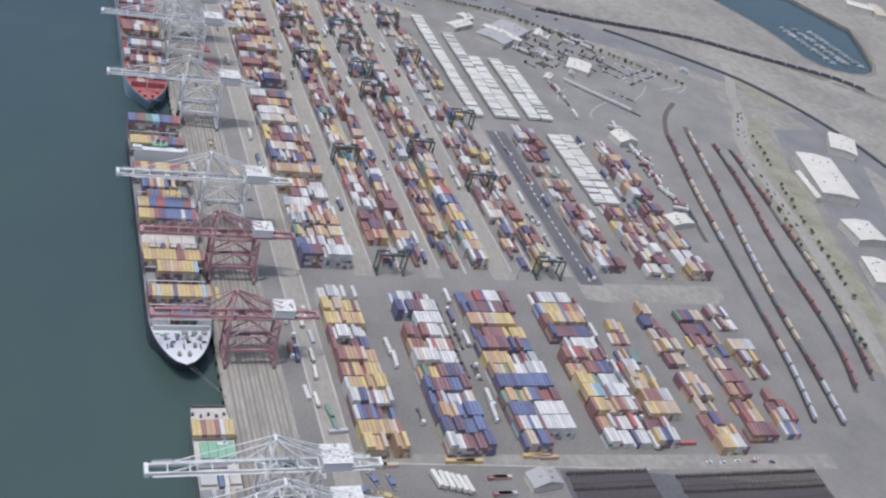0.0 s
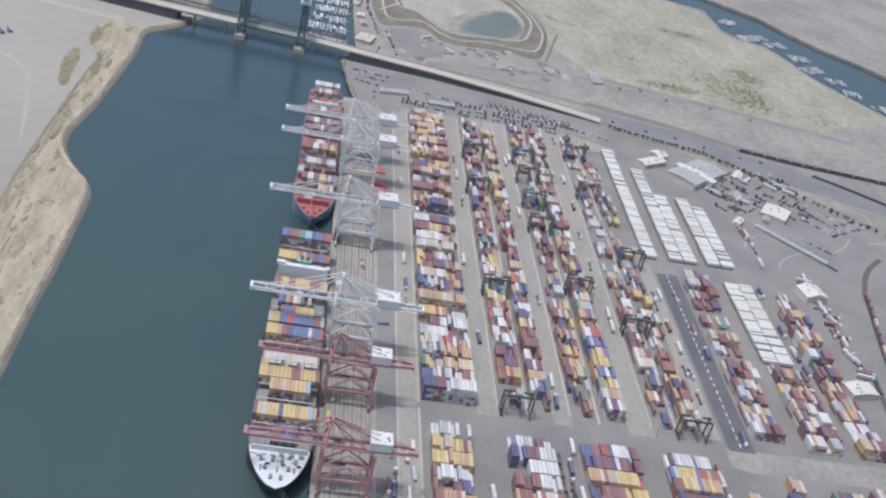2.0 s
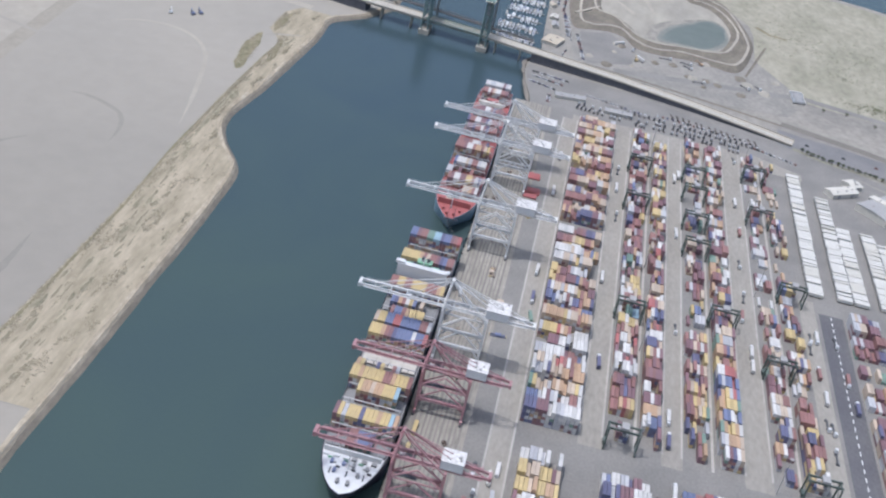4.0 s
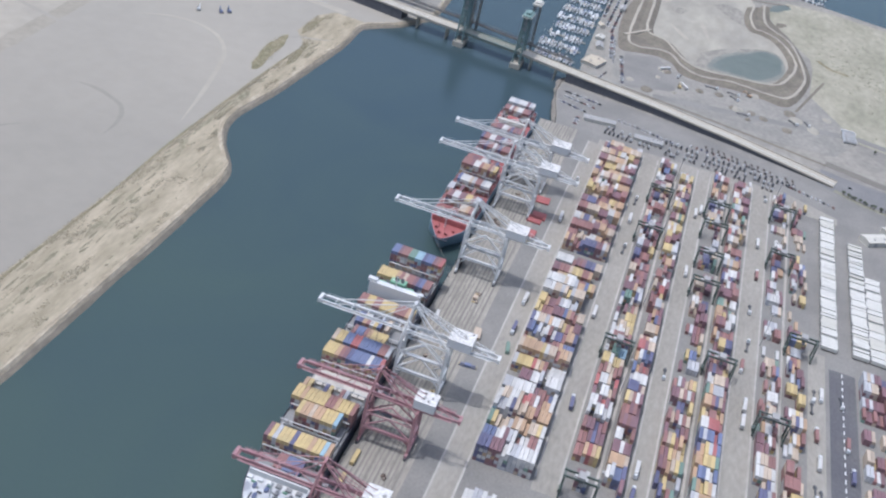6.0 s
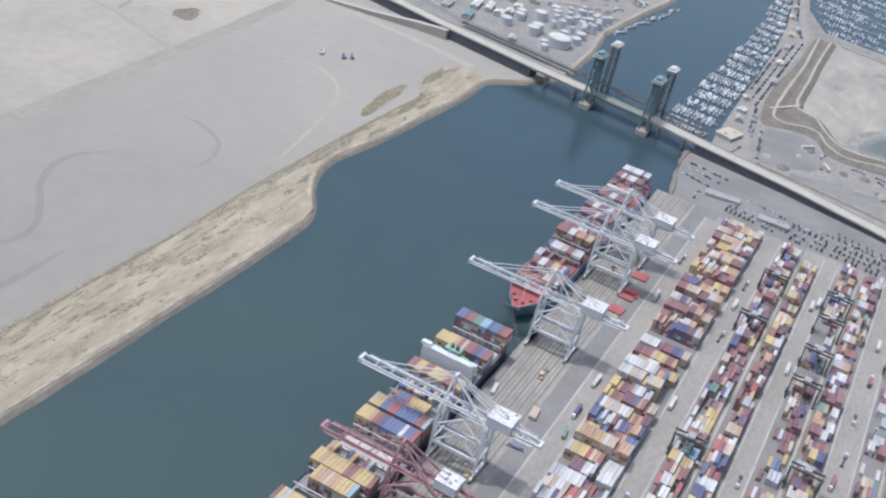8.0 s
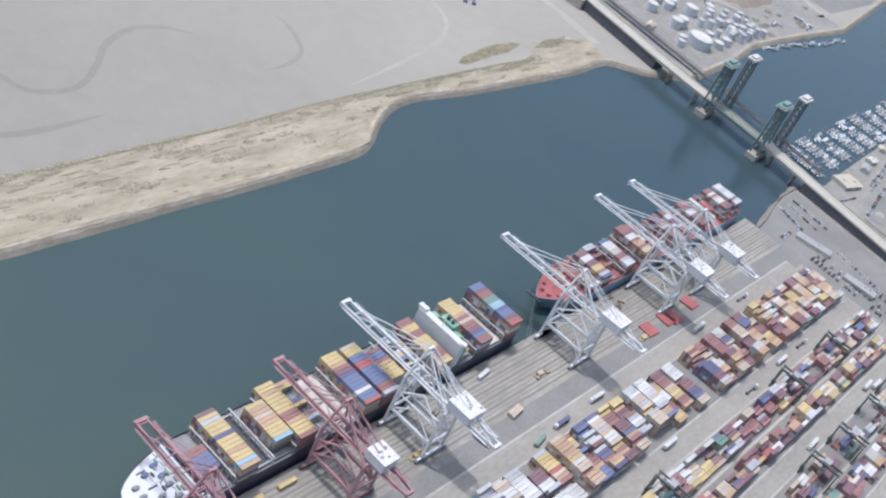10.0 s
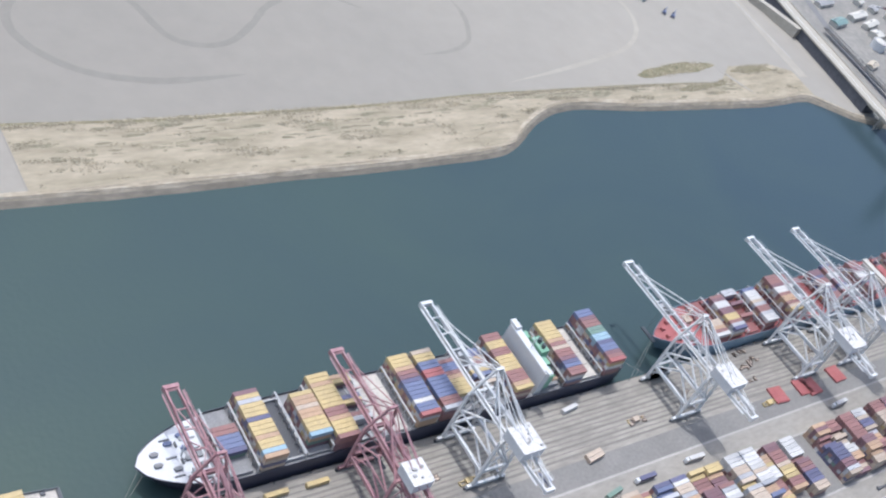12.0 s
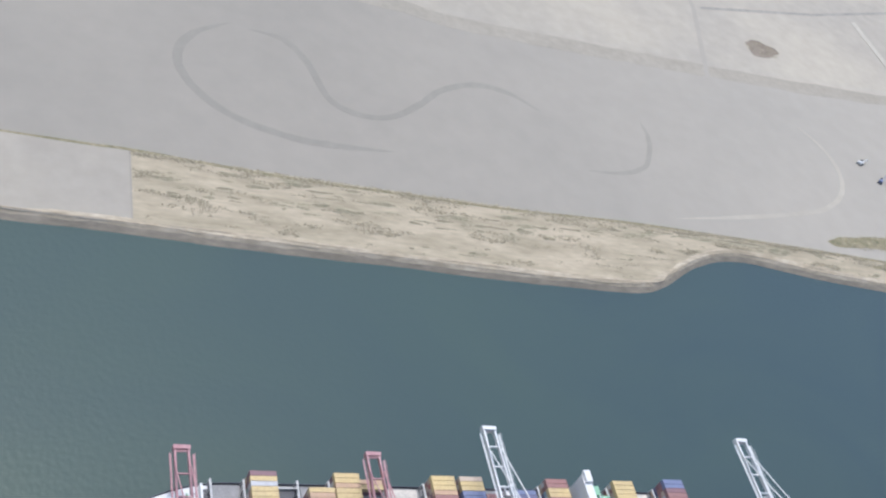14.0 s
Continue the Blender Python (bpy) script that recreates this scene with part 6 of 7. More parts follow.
# ---- buildings ----
def building(x, y, lx, ly, h, turn, roof, label, pitch=0.6, wall="white_roof", vents=4):
    root = empty("building", at(x, y, 0.02, turn), label, "building", "port buildings")
    part("wall", Shape().box(-lx / 2, lx / 2, -ly / 2, ly / 2, 0, h), wall, root)
    r = Shape()
    e = 0.6
    r.add([(-lx / 2 - e, -ly / 2 - e, h), (lx / 2 + e, -ly / 2 - e, h), (lx / 2 + e, ly / 2 + e, h), (-lx / 2 - e, ly / 2 + e, h), (-lx / 2 - e, 0, h + pitch * 3), (lx / 2 + e, 0, h + pitch * 3)],
          [(0, 1, 5, 4), (2, 3, 4, 5), (1, 2, 5), (3, 0, 4), (3, 2, 1, 0)])
    top = part("roof", r, roof, root)
    rr = random.Random(int(x * 7 + y))
    for k in range(vents):
        a, b = rr.uniform(-lx * 0.4, lx * 0.4), rr.uniform(-ly * 0.3, ly * 0.3)
        z = h + pitch * 3 * (1 - abs(b) / (ly / 2))
        part("vent", Shape().box(a - 0.7, a + 0.7, b - 0.7, b + 0.7, z - 0.2, z + 0.9), "grey_roof", top)
    for k in range(max(1, int(lx / 12))):
        a = -lx / 2 + (k + 0.5) * lx / max(1, int(lx / 12))
        part("door", Shape().box(a - 2, a + 2, -ly / 2 - 0.08, -ly / 2 + 0.02, 0, min(4.2, h * 0.8)), "grey_roof", root)


building(276, -338, 34, 14, 5, -55, "white_roof", "white-roofed inspection shed beside parked trailers")
building(300, -352, 14, 16, 5, -55, "white_roof", "small white-roofed shed by the trees")
building(262, -386, 68, 36, 7, -45, "grey_roof", "large grey-roofed workshop with a white ridge", vents=9)
building(258, -384, 9, 48, 7.4, -45, "white_roof", "white roof bay across the workshop")
building(196, -457, 30, 26, 5, -30, "white_roof", "grey and white office block by the car park", pitch=0.3)
building(30, -438, 20, 22, 6, 12, "white_roof", "white canopy over the truck gate", pitch=1.2)
building(-118, -427, 16, 24, 5, 12, "white_roof", "white-roofed checking shed at the lane end")
building(-419, -177, 12, 20, 5, 8, "grey_roof", "corrugated grey shed near the yard entrance", pitch=1.2)
building(-22, -652, 84, 40, 9, -13, "white_roof", "large white-roofed warehouse south of the railway", vents=8)
building(-40, -619, 52, 7, 6, -8, "white_roof", "long low white-roofed loading bay")
building(55, -726, 42, 30, 8, -30, "white_roof", "white-roofed warehouse beside the highway")
building(-124, -628, 34, 33, 8, 0, "white_roof", "white-roofed shed south of the railway")
building(-190, -600, 40, 24, 7, -15, "white_roof", "long pale shed south of the railway")
building(515, -17, 28, 20, 4, -16, "tan_roof", "tan-roofed building behind the marina", pitch=0.3)
for x, y, lx, ly, turn, roof in ((575, -14, 16, 8, 10, "grey_roof"), (603, -10, 12, 9, -8, "white_roof"), (650, -4, 10, 7, 30, "tan_roof"), (742, -18, 18, 7, 3, "grey_roof"), (826, -8, 14, 8, 0, "white_roof"), (905, -2, 16, 7, 6, "grey_roof"), (972, 6, 12, 8, 10, "tan_roof"), (1010, 4, 18, 8, 22, "grey_roof"), (1068, 24, 12, 7, 20, "white_roof"), (1128, 30, 16, 7, 12, "grey_roof"), (1186, 40, 12, 7, 10, "white_roof")):
    building(x, y, lx, ly, 3.5, turn, roof, "small harbour shed beside the boat moorings", vents=1)
building(353, -52, 33, 9, 3.5, 100, "grey_roof", "low grey shed near the wharf end")
building(341, -106, 29, 9, 3.5, 94, "grey_roof", "small grey shed near the car park")
for k, (x, y, lx, ly) in enumerate(((225, -420, 18, 8), (160, -405, 16, 7), (176, -440, 12, 6), (280, -440, 20, 8))):
    building(x, y, lx, ly, 4, -40 + 6 * k, ("grey_roof", "white_roof")[k % 2], "small yard building among parked vehicles", vents=2)
# wall of parked dark chassis round the car park
a, b = Vector((154, -430)), Vector((95, -484))
for k in range(24):
    p = a.lerp(b, k / 23)
    put_lorry(p.x, p.y, 40, 3)
for k in range(40):
    x, y = rng.uniform(190, 300), rng.uniform(-500, -395)
    put_lorry(x, y, rng.choice((-40, 50)) + rng.uniform(-8, 8), rng.choice((1, 3, 4, 4)))


# ---- loose things on the wharf ----
def hatch_on_quay(x, y, turn):
    root = empty("hatch_cover", at(x, y, 0.08, turn), "red steel ship hatch cover laid on the wharf", "hatch cover", "hatch covers on the wharf")
    part("plate", Shape().box(-6, 6, -6, 6, 0.3, 1.3), "deck_red", root)
    for k in range(4):
        part("rib", Shape().box(-6, 6, -5.2 + 3.4 * k, -4.8 + 3.4 * k, 1.3, 1.5), "deck_red", root)
    part("bearer", Shape().box(-5, -4.4, -5, 5, 0, 0.3).box(4.4, 5, -5, 5, 0, 0.3), "steel_dark", root)


for x, y in ((83, -37), (108, -37), (116, -39), (146, -36)):
    hatch_on_quay(x, y, rng.uniform(-4, 4))
single_container(-84, -60, 0.06, 10, "green", "boxes on the wharf", "green shipping container standing alone on the yard lane")
single_container(-75, -4.5, 0.1, 8, "white", "boxes on the wharf", "pale container lying at the wharf edge")
for y in (-35, -37.6):
    single_container(-80, y, 0.1, 8, "tan", "boxes on the wharf", "tan flat container on the wharf deck")
single_container(-240, -4, 0.1, 0, "yellow", "boxes on the wharf", "yellow container on the wharf edge")
single_container(-262, -3.5, 0.1, 0, "yellow", "boxes on the wharf", "yellow container on the wharf edge")


def light_mast(x, y, h=30):
    root = empty("light_mast", at(x, y), "tall grey steel floodlight mast in the yard", "light mast", "floodlight masts")
    part("pole", Shape().tube((0, 0, 0), (0, 0, h), 0.35, 0.18, n=8), "grey_roof", root)
    part("lamp_ring", Shape().tube((0, 0, h - 0.6), (0, 0, h), 1.3, 1.3, n=10), "grey_roof", root)


for x in (-330, -210, -90, 30, 150, 270):
    for y in (-143, -235.6):
        light_mast(x, y)


def bollard(x):
    s = Shape().tube((x, 2.6, 0.05), (x, 2.6, 0.75), 0.28, 0.24, n=8).tube((x, 2.6, 0.75), (x, 2.6, 1.0), 0.42, 0.36, n=8)
    s.make("bollard", "steel_dark", label="black cast mooring bollard on the wharf edge", category="bollard", group="mooring bollards")


for k in range(34):
    bollard(-360 + 20 * k)
for a, b in (((16, 24, 6.5), (-16, 2.6, 0.9)), ((14, 24, 6.5), (-20, 2.6, 0.9)), ((-30, 22, 8), (-5, 2.6, 0.9)), ((-320, 24, 8), (-340, 2.6, 0.9)), ((-318, 22, 8), (-340, 2.6, 0.9)), ((300, 20, 8), (317, 2.6, 0.9))):
    Shape().tube(a, b, 0.09, n=5).make("mooring_line", "lot", label="pale mooring rope from ship to wharf", category="rope", group="mooring ropes")
for k in range(60):
    Shape().box(-390 + 11.7 * k, -388 + 11.7 * k, QUAY_Y, QUAY_Y + 1.0, -3.2, -0.6).make("fender", "tyre", label="black rubber fender on the quay wall", category="fender", group="quay fenders")

# dark yard at the west entrance, with rows of dark chassis
flat("pavement_west", [(-408, -193), (-414, -256), (-417, -276), (-434, -378), (-520, -392), (-520, -190)], 0.07, "dark_asphalt", "dark asphalt chassis park")
flat("road_west", [(-396, -50), (-400, -110), (-405, -196), (-411, -258), (-417, -400), (-403, -400), (-398, -258), (-392, -110), (-386, -50)], 0.09, "works", "grey road at the west end of the yard")


def bare_chassis():
    root = empty("container_chassis", at(0, 0), "bare dark steel container chassis parked in a row", "chassis", "parked chassis")
    part("frame", Shape().box(-6.1, 6.1, -0.75, -0.45, 0.95, 1.25).box(-6.1, 6.1, 0.45, 0.75, 0.95, 1.25).box(-6.1, -5.7, -1.2, 1.2, 0.95, 1.3).box(5.7, 6.1, -1.2, 1.2, 0.95, 1.3).box(3.4, 3.7, -0.9, 0.9, 0.0, 0.95), "rust_steel", root)
    w = Shape()
    for x in (-5.0, -3.7):
        w.tube((x, -1.2, 0.5), (x, 1.2, 0.5), 0.5, n=10)
    part("axle", w, "tyre", root)
    return root


ch = bare_chassis()
CH_FIRST = True
for x, y0, n in ((-417, -197, 18), (-430, -197, 18), (-423, -272, 34), (-436, -272, 34)):
    for k in range(n):
        m = at(x + rng.uniform(-0.3, 0.3), y0 - 3.2 * k, 0.07, 180 + rng.uniform(-2, 2))
        if CH_FIRST:
            ch.matrix_world, CH_FIRST = m, False
        else:
            copy_thing(ch, m)


flat("pavement_sheds", [(89, -659), (100, -735), (60, -750), (-90, -690), (-200, -625), (-230, -580), (-88, -590)], 0.05, "highway", "dark grey paving round the warehouses")
flat("road_south", ribbon(curve_line([(260, -690), (216, -672), (175, -650), (153, -643), (124, -632), (82, -611), (54, -594), (5, -580), (-40, -573), (-100, -565), (-175, -550), (-232, -538), (-330, -514), (-420, -488)], 3), 13), 0.12, "road", "pale two-lane road beside the railway")
flat("road_loop", ribbon([(150, -668), (140, -695), (142, -721), (152, -774), (165, -821), (180, -845), (205, -858), (233, -862), (246, -850), (241, -835), (225, -815)], 7), 0.11, "works", "pale curved slip road")

# parked chassis and trailers along the east fence
for (ax, ay), (bx, by), n, turn in (((372, -150), (350, -262), 16, 10),):
    for k in range(n):
        if rng.random() < 0.2:
            continue
        u = (k + rng.uniform(-0.15, 0.15)) / n
        copy_thing(ch, at(ax + (bx - ax) * u + rng.uniform(-0.5, 0.5), ay + (by - ay) * u, 0.09, turn + rng.uniform(-2, 2)))
for k in range(46):
    copy_thing(ch, at(rng.uniform(190, 296), rng.uniform(-505, -400), 0.09, rng.choice((-40, 50)) + rng.uniform(-6, 6)))
for x, y in ((-407, -302), (-408, -312), (-407, -324), (-408, -336), (-406, -340), (-409, -350)):
    put_car(x, y, 85)
flat("trim_west_kerb", ribbon([(-397, -60), (-400, -110), (-406, -196), (-411, -256)], 1.0), 0.13, "edge_strip", "pale kerb along the west road")
# files of bare chassis between the blocks of the near yard
for y, x0, x1 in ((-159, -250, -320), (-164, -262, -300), (-268.5, -250, -395), (-272.5, -262, -390)):
    x = x0
    while x > x1:
        if rng.random() < 0.75:
            if y < -200 and rng.random() < 0.5:
                put_lorry(x, y, rng.uniform(-2, 2), rng.choice((1, 1, 3)))
            else:
                copy_thing(ch, at(x, y + rng.uniform(-0.4, 0.4), 0.07, rng.uniform(-2, 2)))
        x -= rng.uniform(13, 15)
flat("ground_verge_loop", [(83, -619), (44, -604), (-27, -584), (-110, -569), (-174, -560), (-277, -540), (-330, -529), (-340, -544), (-255, -562), (-164, -585), (-66, -611), (12, -626), (75, -646), (123, -664), (112, -640)], 0.13, "verge", "dry grass verge round the slip road")
flat("ground_verge_wedge", [(168, -672), (150, -690), (148, -730), (178, -704), (232, -676)], 0.13, "verge", "dark dry wedge of grass between roads")
building(219, -607, 10, 9, 4, -40, "grey_roof", "small dark-roofed gate house beside the road", vents=1)
# rows of tractors inside the east fence
def yard_tractor(paint, word):
    root = empty("yard_tractor", at(0, 0), f"{word} terminal tractor without a trailer, parked in a row", "tractor", "terminal tractors by the fence")
    part("frame", Shape().box(-2.6, 2.6, -0.55, 0.55, 0.6, 1.05), "steel_dark", root)
    part("cab", Shape().box(0.6, 2.5, -1.15, 0.35, 1.05, 3.1, top=0.88), paint, root)
    part("coupling_plate", Shape().box(-1.9, -0.7, -0.6, 0.6, 1.05, 1.3), "rust_steel", root)
    for wx in (-1.6, 1.7):
        part("axle", Shape().tube((wx, -1.22, 0.5), (wx, -0.78, 0.5), 0.5, n=10).tube((wx, -0.78, 0.5), (wx, 0.78, 0.5), 0.12, n=6).tube((wx, 0.78, 0.5), (wx, 1.22, 0.5), 0.5, n=10), "tyre", root)
    return root


tractors = [yard_tractor("ship_white", "white"), yard_tractor("hopper", "dark blue"), yard_tractor("grey", "grey")]
tractor_used = [False] * 3
for ax, ay, bx, by, n in ((331, -62, 322, -140, 17), (342, -64, 333, -142, 17), (326, -146, 316, -240, 20), (338, -148, 328, -240, 20), (352, -118, 338, -262, 26)):
    for k in range(n):
        if rng.random() < 0.15:
            continue
        u, q = (k + rng.uniform(-0.15, 0.15)) / n, rng.choice((0, 0, 1, 1, 2))
        x, y = ax + (bx - ax) * u, ay + (by - ay) * u
        m = at(x, y, surface(x, y), 8 + rng.uniform(-5, 5))
        if tractor_used[q]:
            copy_thing(tractors[q], m)
        else:
            tractors[q].matrix_world, tractor_used[q] = m, True

# tree strip beside the highway
flat("ground_tree_strip", ribbon([(366, -298), (361, -308), (351, -328), (345, -354), (339, -384), (330, -412), (313, -434), (292, -455), (280, -474), (240, -522), (177, -594)], 7), 0.14, "verge", "pale dry strip with a row of small trees")


# ---- clutter along the wharf road ----
def tank_trailer(x, y, turn):
    root = empty("tank_trailer", at(x, y, surface(x, y), turn), "white tank trailer parked beside the wharf road", "trailer", "tank trailers by the wharf road")
    part("tank", Shape().tube((-6, 0, 2.2), (6, 0, 2.2), 1.25, n=12), "trailer_white", root)
    part("frame", Shape().box(-6, 6, -0.5, 0.5, 0.6, 1.0), "steel_dark", root)
    for wx in (-4.6, -3.4, 4.2):
        part("wheel", Shape().tube((wx, -1.2, 0.5), (wx, 1.2, 0.5), 0.5, n=10), "tyre", root)


for x, y, turn in ((-303, -57, 2), (-320, -56, -3), (-345, -52, 4), (-268, -56, 3)):
    tank_trailer(x, y, turn)
for x, y, turn, c in ((-356, -58, 8, "green"), (-366, -59, 4, "green"), (-372, -60, 96, "grey"), (-414, -149, 90, "oxide"), (-414, -152, 90, "tan"), (-427, -148, 90, "oxide"), (-427, -151, 90, "grey"), (-338, -47, 5, "white"), (-284, -60, 4, "grey"), (-258, -60, 0, "white")):
    single_container(x, y, surface(x, y), turn, c, "boxes on the wharf", f"{BOX_WORD[c]} container lying beside the yard road")
for k in range(6):
    copy_thing(tr[k % 2], at(-414 - 1.2 * k, -110 - 3.6 * k, 0.1, 10 + rng.uniform(-8, 8)))


def spreader_frame(x, y, turn, mat, word):
    root = empty("spare_spreader", at(x, y, surface(x, y), turn), f"{word} spare lifting spreader laid on the wharf", "spreader", "spare spreaders on the wharf")
    for sy in (-1.1, 1.1):
        part("beam", Shape().box(-6, 6, sy - 0.25, sy + 0.25, 0.2, 0.9), mat, root)
    part("head_block", Shape().box(-2.2, 2.2, -1.6, 1.6, 0.3, 1.9), mat, root)
    for sx in (-5.8, 5.8):
        part("end_beam", Shape().box(sx - 0.3, sx + 0.3, -1.3, 1.3, 0.0, 0.9), "yellow", root)


for x, y, turn, mat, word in ((-411, -73, 20, "blue", "blue"), (-419, -64, 80, "blue", "blue"), (-414, -83, 10, "blue", "blue"), (-424, -78, 60, "yellow", "yellow"), (-162, -27, 4, "yellow", "yellow"), (-36, -23, 0, "tan", "tan"), (71, -40, 2, "yellow", "yellow"), (-118, -40, 95, "blue", "blue")):
    spreader_frame(x, y, turn, mat, word)


def lashing_bin(x, y, turn):
    root = empty("lashing_bin", at(x, y, surface(x, y), turn), "small open steel bin of lashing rods on the wharf", "bin", "lashing bins on the wharf")
    part("tray", Shape().box(-1.5, 1.5, -0.8, 0.8, 0.0, 0.3).box(-1.5, -1.4, -0.8, 0.8, 0.3, 1.1).box(1.4, 1.5, -0.8, 0.8, 0.3, 1.1).box(-1.5, 1.5, -0.8, -0.7, 0.3, 1.1).box(-1.5, 1.5, 0.7, 0.8, 0.3, 1.1), "rust_steel", root)
    part("rod_bundle", Shape().box(-1.3, 1.3, -0.6, 0.6, 0.3, 0.85), "tan", root)


for cx, cy, n in ((80, -1, 5), (85, -8, 5), (76, -12, 6), (72, -22, 3), (-35, -24, 4), (12, -16, 2), (-128, -12, 4), (-180, -20, 3), (-250, -24, 4), (-286, -12, 3), (140, -14, 4), (190, -8, 3)):
    for k in range(n):
        lashing_bin(cx + rng.uniform(-6, 6), cy + rng.uniform(-1.2, 1.2), rng.choice((0, 90)) + rng.uniform(-12, 12))


# ---- scrub on the dry field ----
def field_scrub():
    rr = random.Random(77)
    s = Shape()
    for cx, cy, rx, ry, n in ((806, -500, 16, 30, 260), (650, -560, 34, 26, 500), (560, -540, 50, 30, 900), (600, -505, 40, 40, 500), (547, -430, 14, 40, 420), (640, -389, 10, 20, 60), (700, -430, 90, 70, 240), (760, -330, 90, 40, 200), (520, -620, 20, 40, 140)):
        for k in range(n):
            x, y = cx + rr.gauss(0, rx * 0.6), cy + rr.gauss(0, ry * 0.6)
            r = rr.uniform(0.4, 1.3)
            for j in range(3):
                a = rr.uniform(0, 6.28)
                p = Vector((x + math.cos(a) * r * 0.6, y + math.sin(a) * r * 0.6, 0.06))
                w = Vector((math.cos(a + 1.3), math.sin(a + 1.3), 0)) * r * 0.8
                t = Vector((math.cos(a) * 0.8 * r, math.sin(a) * 0.8 * r, rr.uniform(0.25, 0.6) * r))
                s.add([p - w, p + w, p + w * 0.6 + t, p - w * 0.6 + t], [(0, 1, 2, 3)])
    s.make("field_scrub", "weed", label="low grey-green weeds scattered over the dry field", category="weeds", kind="stuff")


field_scrub()

# kerbs and painted curves in the south-east lot
for k, line in enumerate(([(74, -424), (84, -425), (95, -433), (108, -446), (118, -460), (127, -476)], [(243, -571), (228, -577), (212, -574)], [(219, -513), (212, -540), (203, -563)], [(164, -550), (172, -572), (181, -586)], [(160, -571), (170, -584), (184, -592)], [(130, -500), (150, -520), (172, -534)], [(140, -420), (128, -405), (110, -398)])):
    flat(f"trim_kerb_{k}", ribbon(line, 1.1), 0.16, "edge_strip", "pale kerb line in the parking area")
for k in range(26):
    put_lorry(62 - 6.6 * k + rng.uniform(-1.5, 1.5), -441 + rng.uniform(-4, 4) + 3 * math.sin(k * 0.5), rng.choice((170, 175, 200, 260)) + rng.uniform(-5, 5), rng.choice((1, 1, 3, 0)))
single_container(-390, -294, surface(-390, -294), 90, "red", "boxes on the wharf", "bright red container standing alone in the yard")


# ---- north land: tracks, scrub, machines ----
def loop(name, points, width, mat, z, label):
    line = curve_line(points, 5)
    n = len(line)
    wide, thin = ribbon(line, width), ribbon(line, 0.2)
    rr = random.Random(name)
    out = []
    for k in range(2 * n):
        i = k if k < n else 2 * n - 1 - k
        u = min(1, min(i, n - 1 - i) / 6) * rr.uniform(0.75, 1.0)
        out.append(tuple(Vector(thin[k]).lerp(Vector(wide[k]), u)))
    flat(name, out, z, mat, label)


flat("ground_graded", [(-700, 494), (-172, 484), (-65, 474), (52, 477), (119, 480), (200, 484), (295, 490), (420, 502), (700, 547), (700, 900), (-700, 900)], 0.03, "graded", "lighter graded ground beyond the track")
loop("ground_track_north", [(-700, 492), (-172, 482), (-65, 472), (52, 475), (119, 478), (200, 482), (295, 488), (420, 500), (700, 545)], 20, "faint_track", 0.05, "worn vehicle track across the pale lot")
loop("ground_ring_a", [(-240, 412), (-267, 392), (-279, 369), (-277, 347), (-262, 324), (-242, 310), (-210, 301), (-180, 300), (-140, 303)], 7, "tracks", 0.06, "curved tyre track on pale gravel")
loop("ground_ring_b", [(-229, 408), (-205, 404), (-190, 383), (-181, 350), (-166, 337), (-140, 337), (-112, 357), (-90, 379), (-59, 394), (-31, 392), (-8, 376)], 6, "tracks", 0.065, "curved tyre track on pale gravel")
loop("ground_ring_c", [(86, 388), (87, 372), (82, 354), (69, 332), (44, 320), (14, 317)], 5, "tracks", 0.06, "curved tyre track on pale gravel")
loop("ground_ring_d", [(262, 430), (280, 405), (285, 375), (272, 343), (240, 318), (196, 304), (130, 289), (76, 279)], 5, "graded", 0.062, "faint pale wheel track sweeping across the lot")
loop("ground_path", [(-700, 275), (-369, 268), (-311, 268), (-222, 263), (-148, 263), (-67, 263), (23, 267), (118, 267), (214, 266), (306, 262), (330, 254)], 2.6, "scrub", 0.07, "dark scrubby line between sand and lot")
loop("road_beach_track", [(318, 296), (328, 280), (336, 262), (345, 244)], 5, "lot", 0.075, "sandy vehicle track down to the shore")
loop("ground_crest", [(-306, 211), (-158, 209.6), (14, 210.6), (44, 222), (74, 241), (104, 252), (140, 253), (200, 245.6), (290, 240.4), (360, 237.4), (404, 240)], 2.0, "beach", 0.5, "pale crest of the beach ridge")
MOUNDS = [(273, 284, 46, 8, 0.1), (371, 278, 28, 5, 0.05), (285, 540, 19, 13, -0.1), (286, 259, 32, 4, 0.12)]
for n, (x, y, rx, ry, turn) in enumerate(MOUNDS):
    flat(f"ground_mound_{n}", blob(x, y, rx, ry, 60 + n, turn=turn), 0.08, ("scrub", "scrub", "brown_earth", "scrub")[n], "low mound of weedy earth on the lot")
flat("road_north_lane", ribbon([(436, 262), (441, 300), (450, 350), (460, 420), (474, 500)], 13), 0.09, "graded", "pale dusty lane beside the bridge approach")
flat("pavement_fence_strip", ribbon([(447, 290), (450, 350), (456, 414), (454, 466)], 1.6), 0.1, "edge_strip", "pale kerb strip along the lot edge")
flat("road_north", ribbon([(235, 590), (402, 634), (560, 690)], 4), 0.07, "works", "narrow dirt road on the lot")
flat("road_north_track", ribbon([(190, 470), (225, 585), (240, 700)], 5), 0.075, "lot", "pale dirt track")


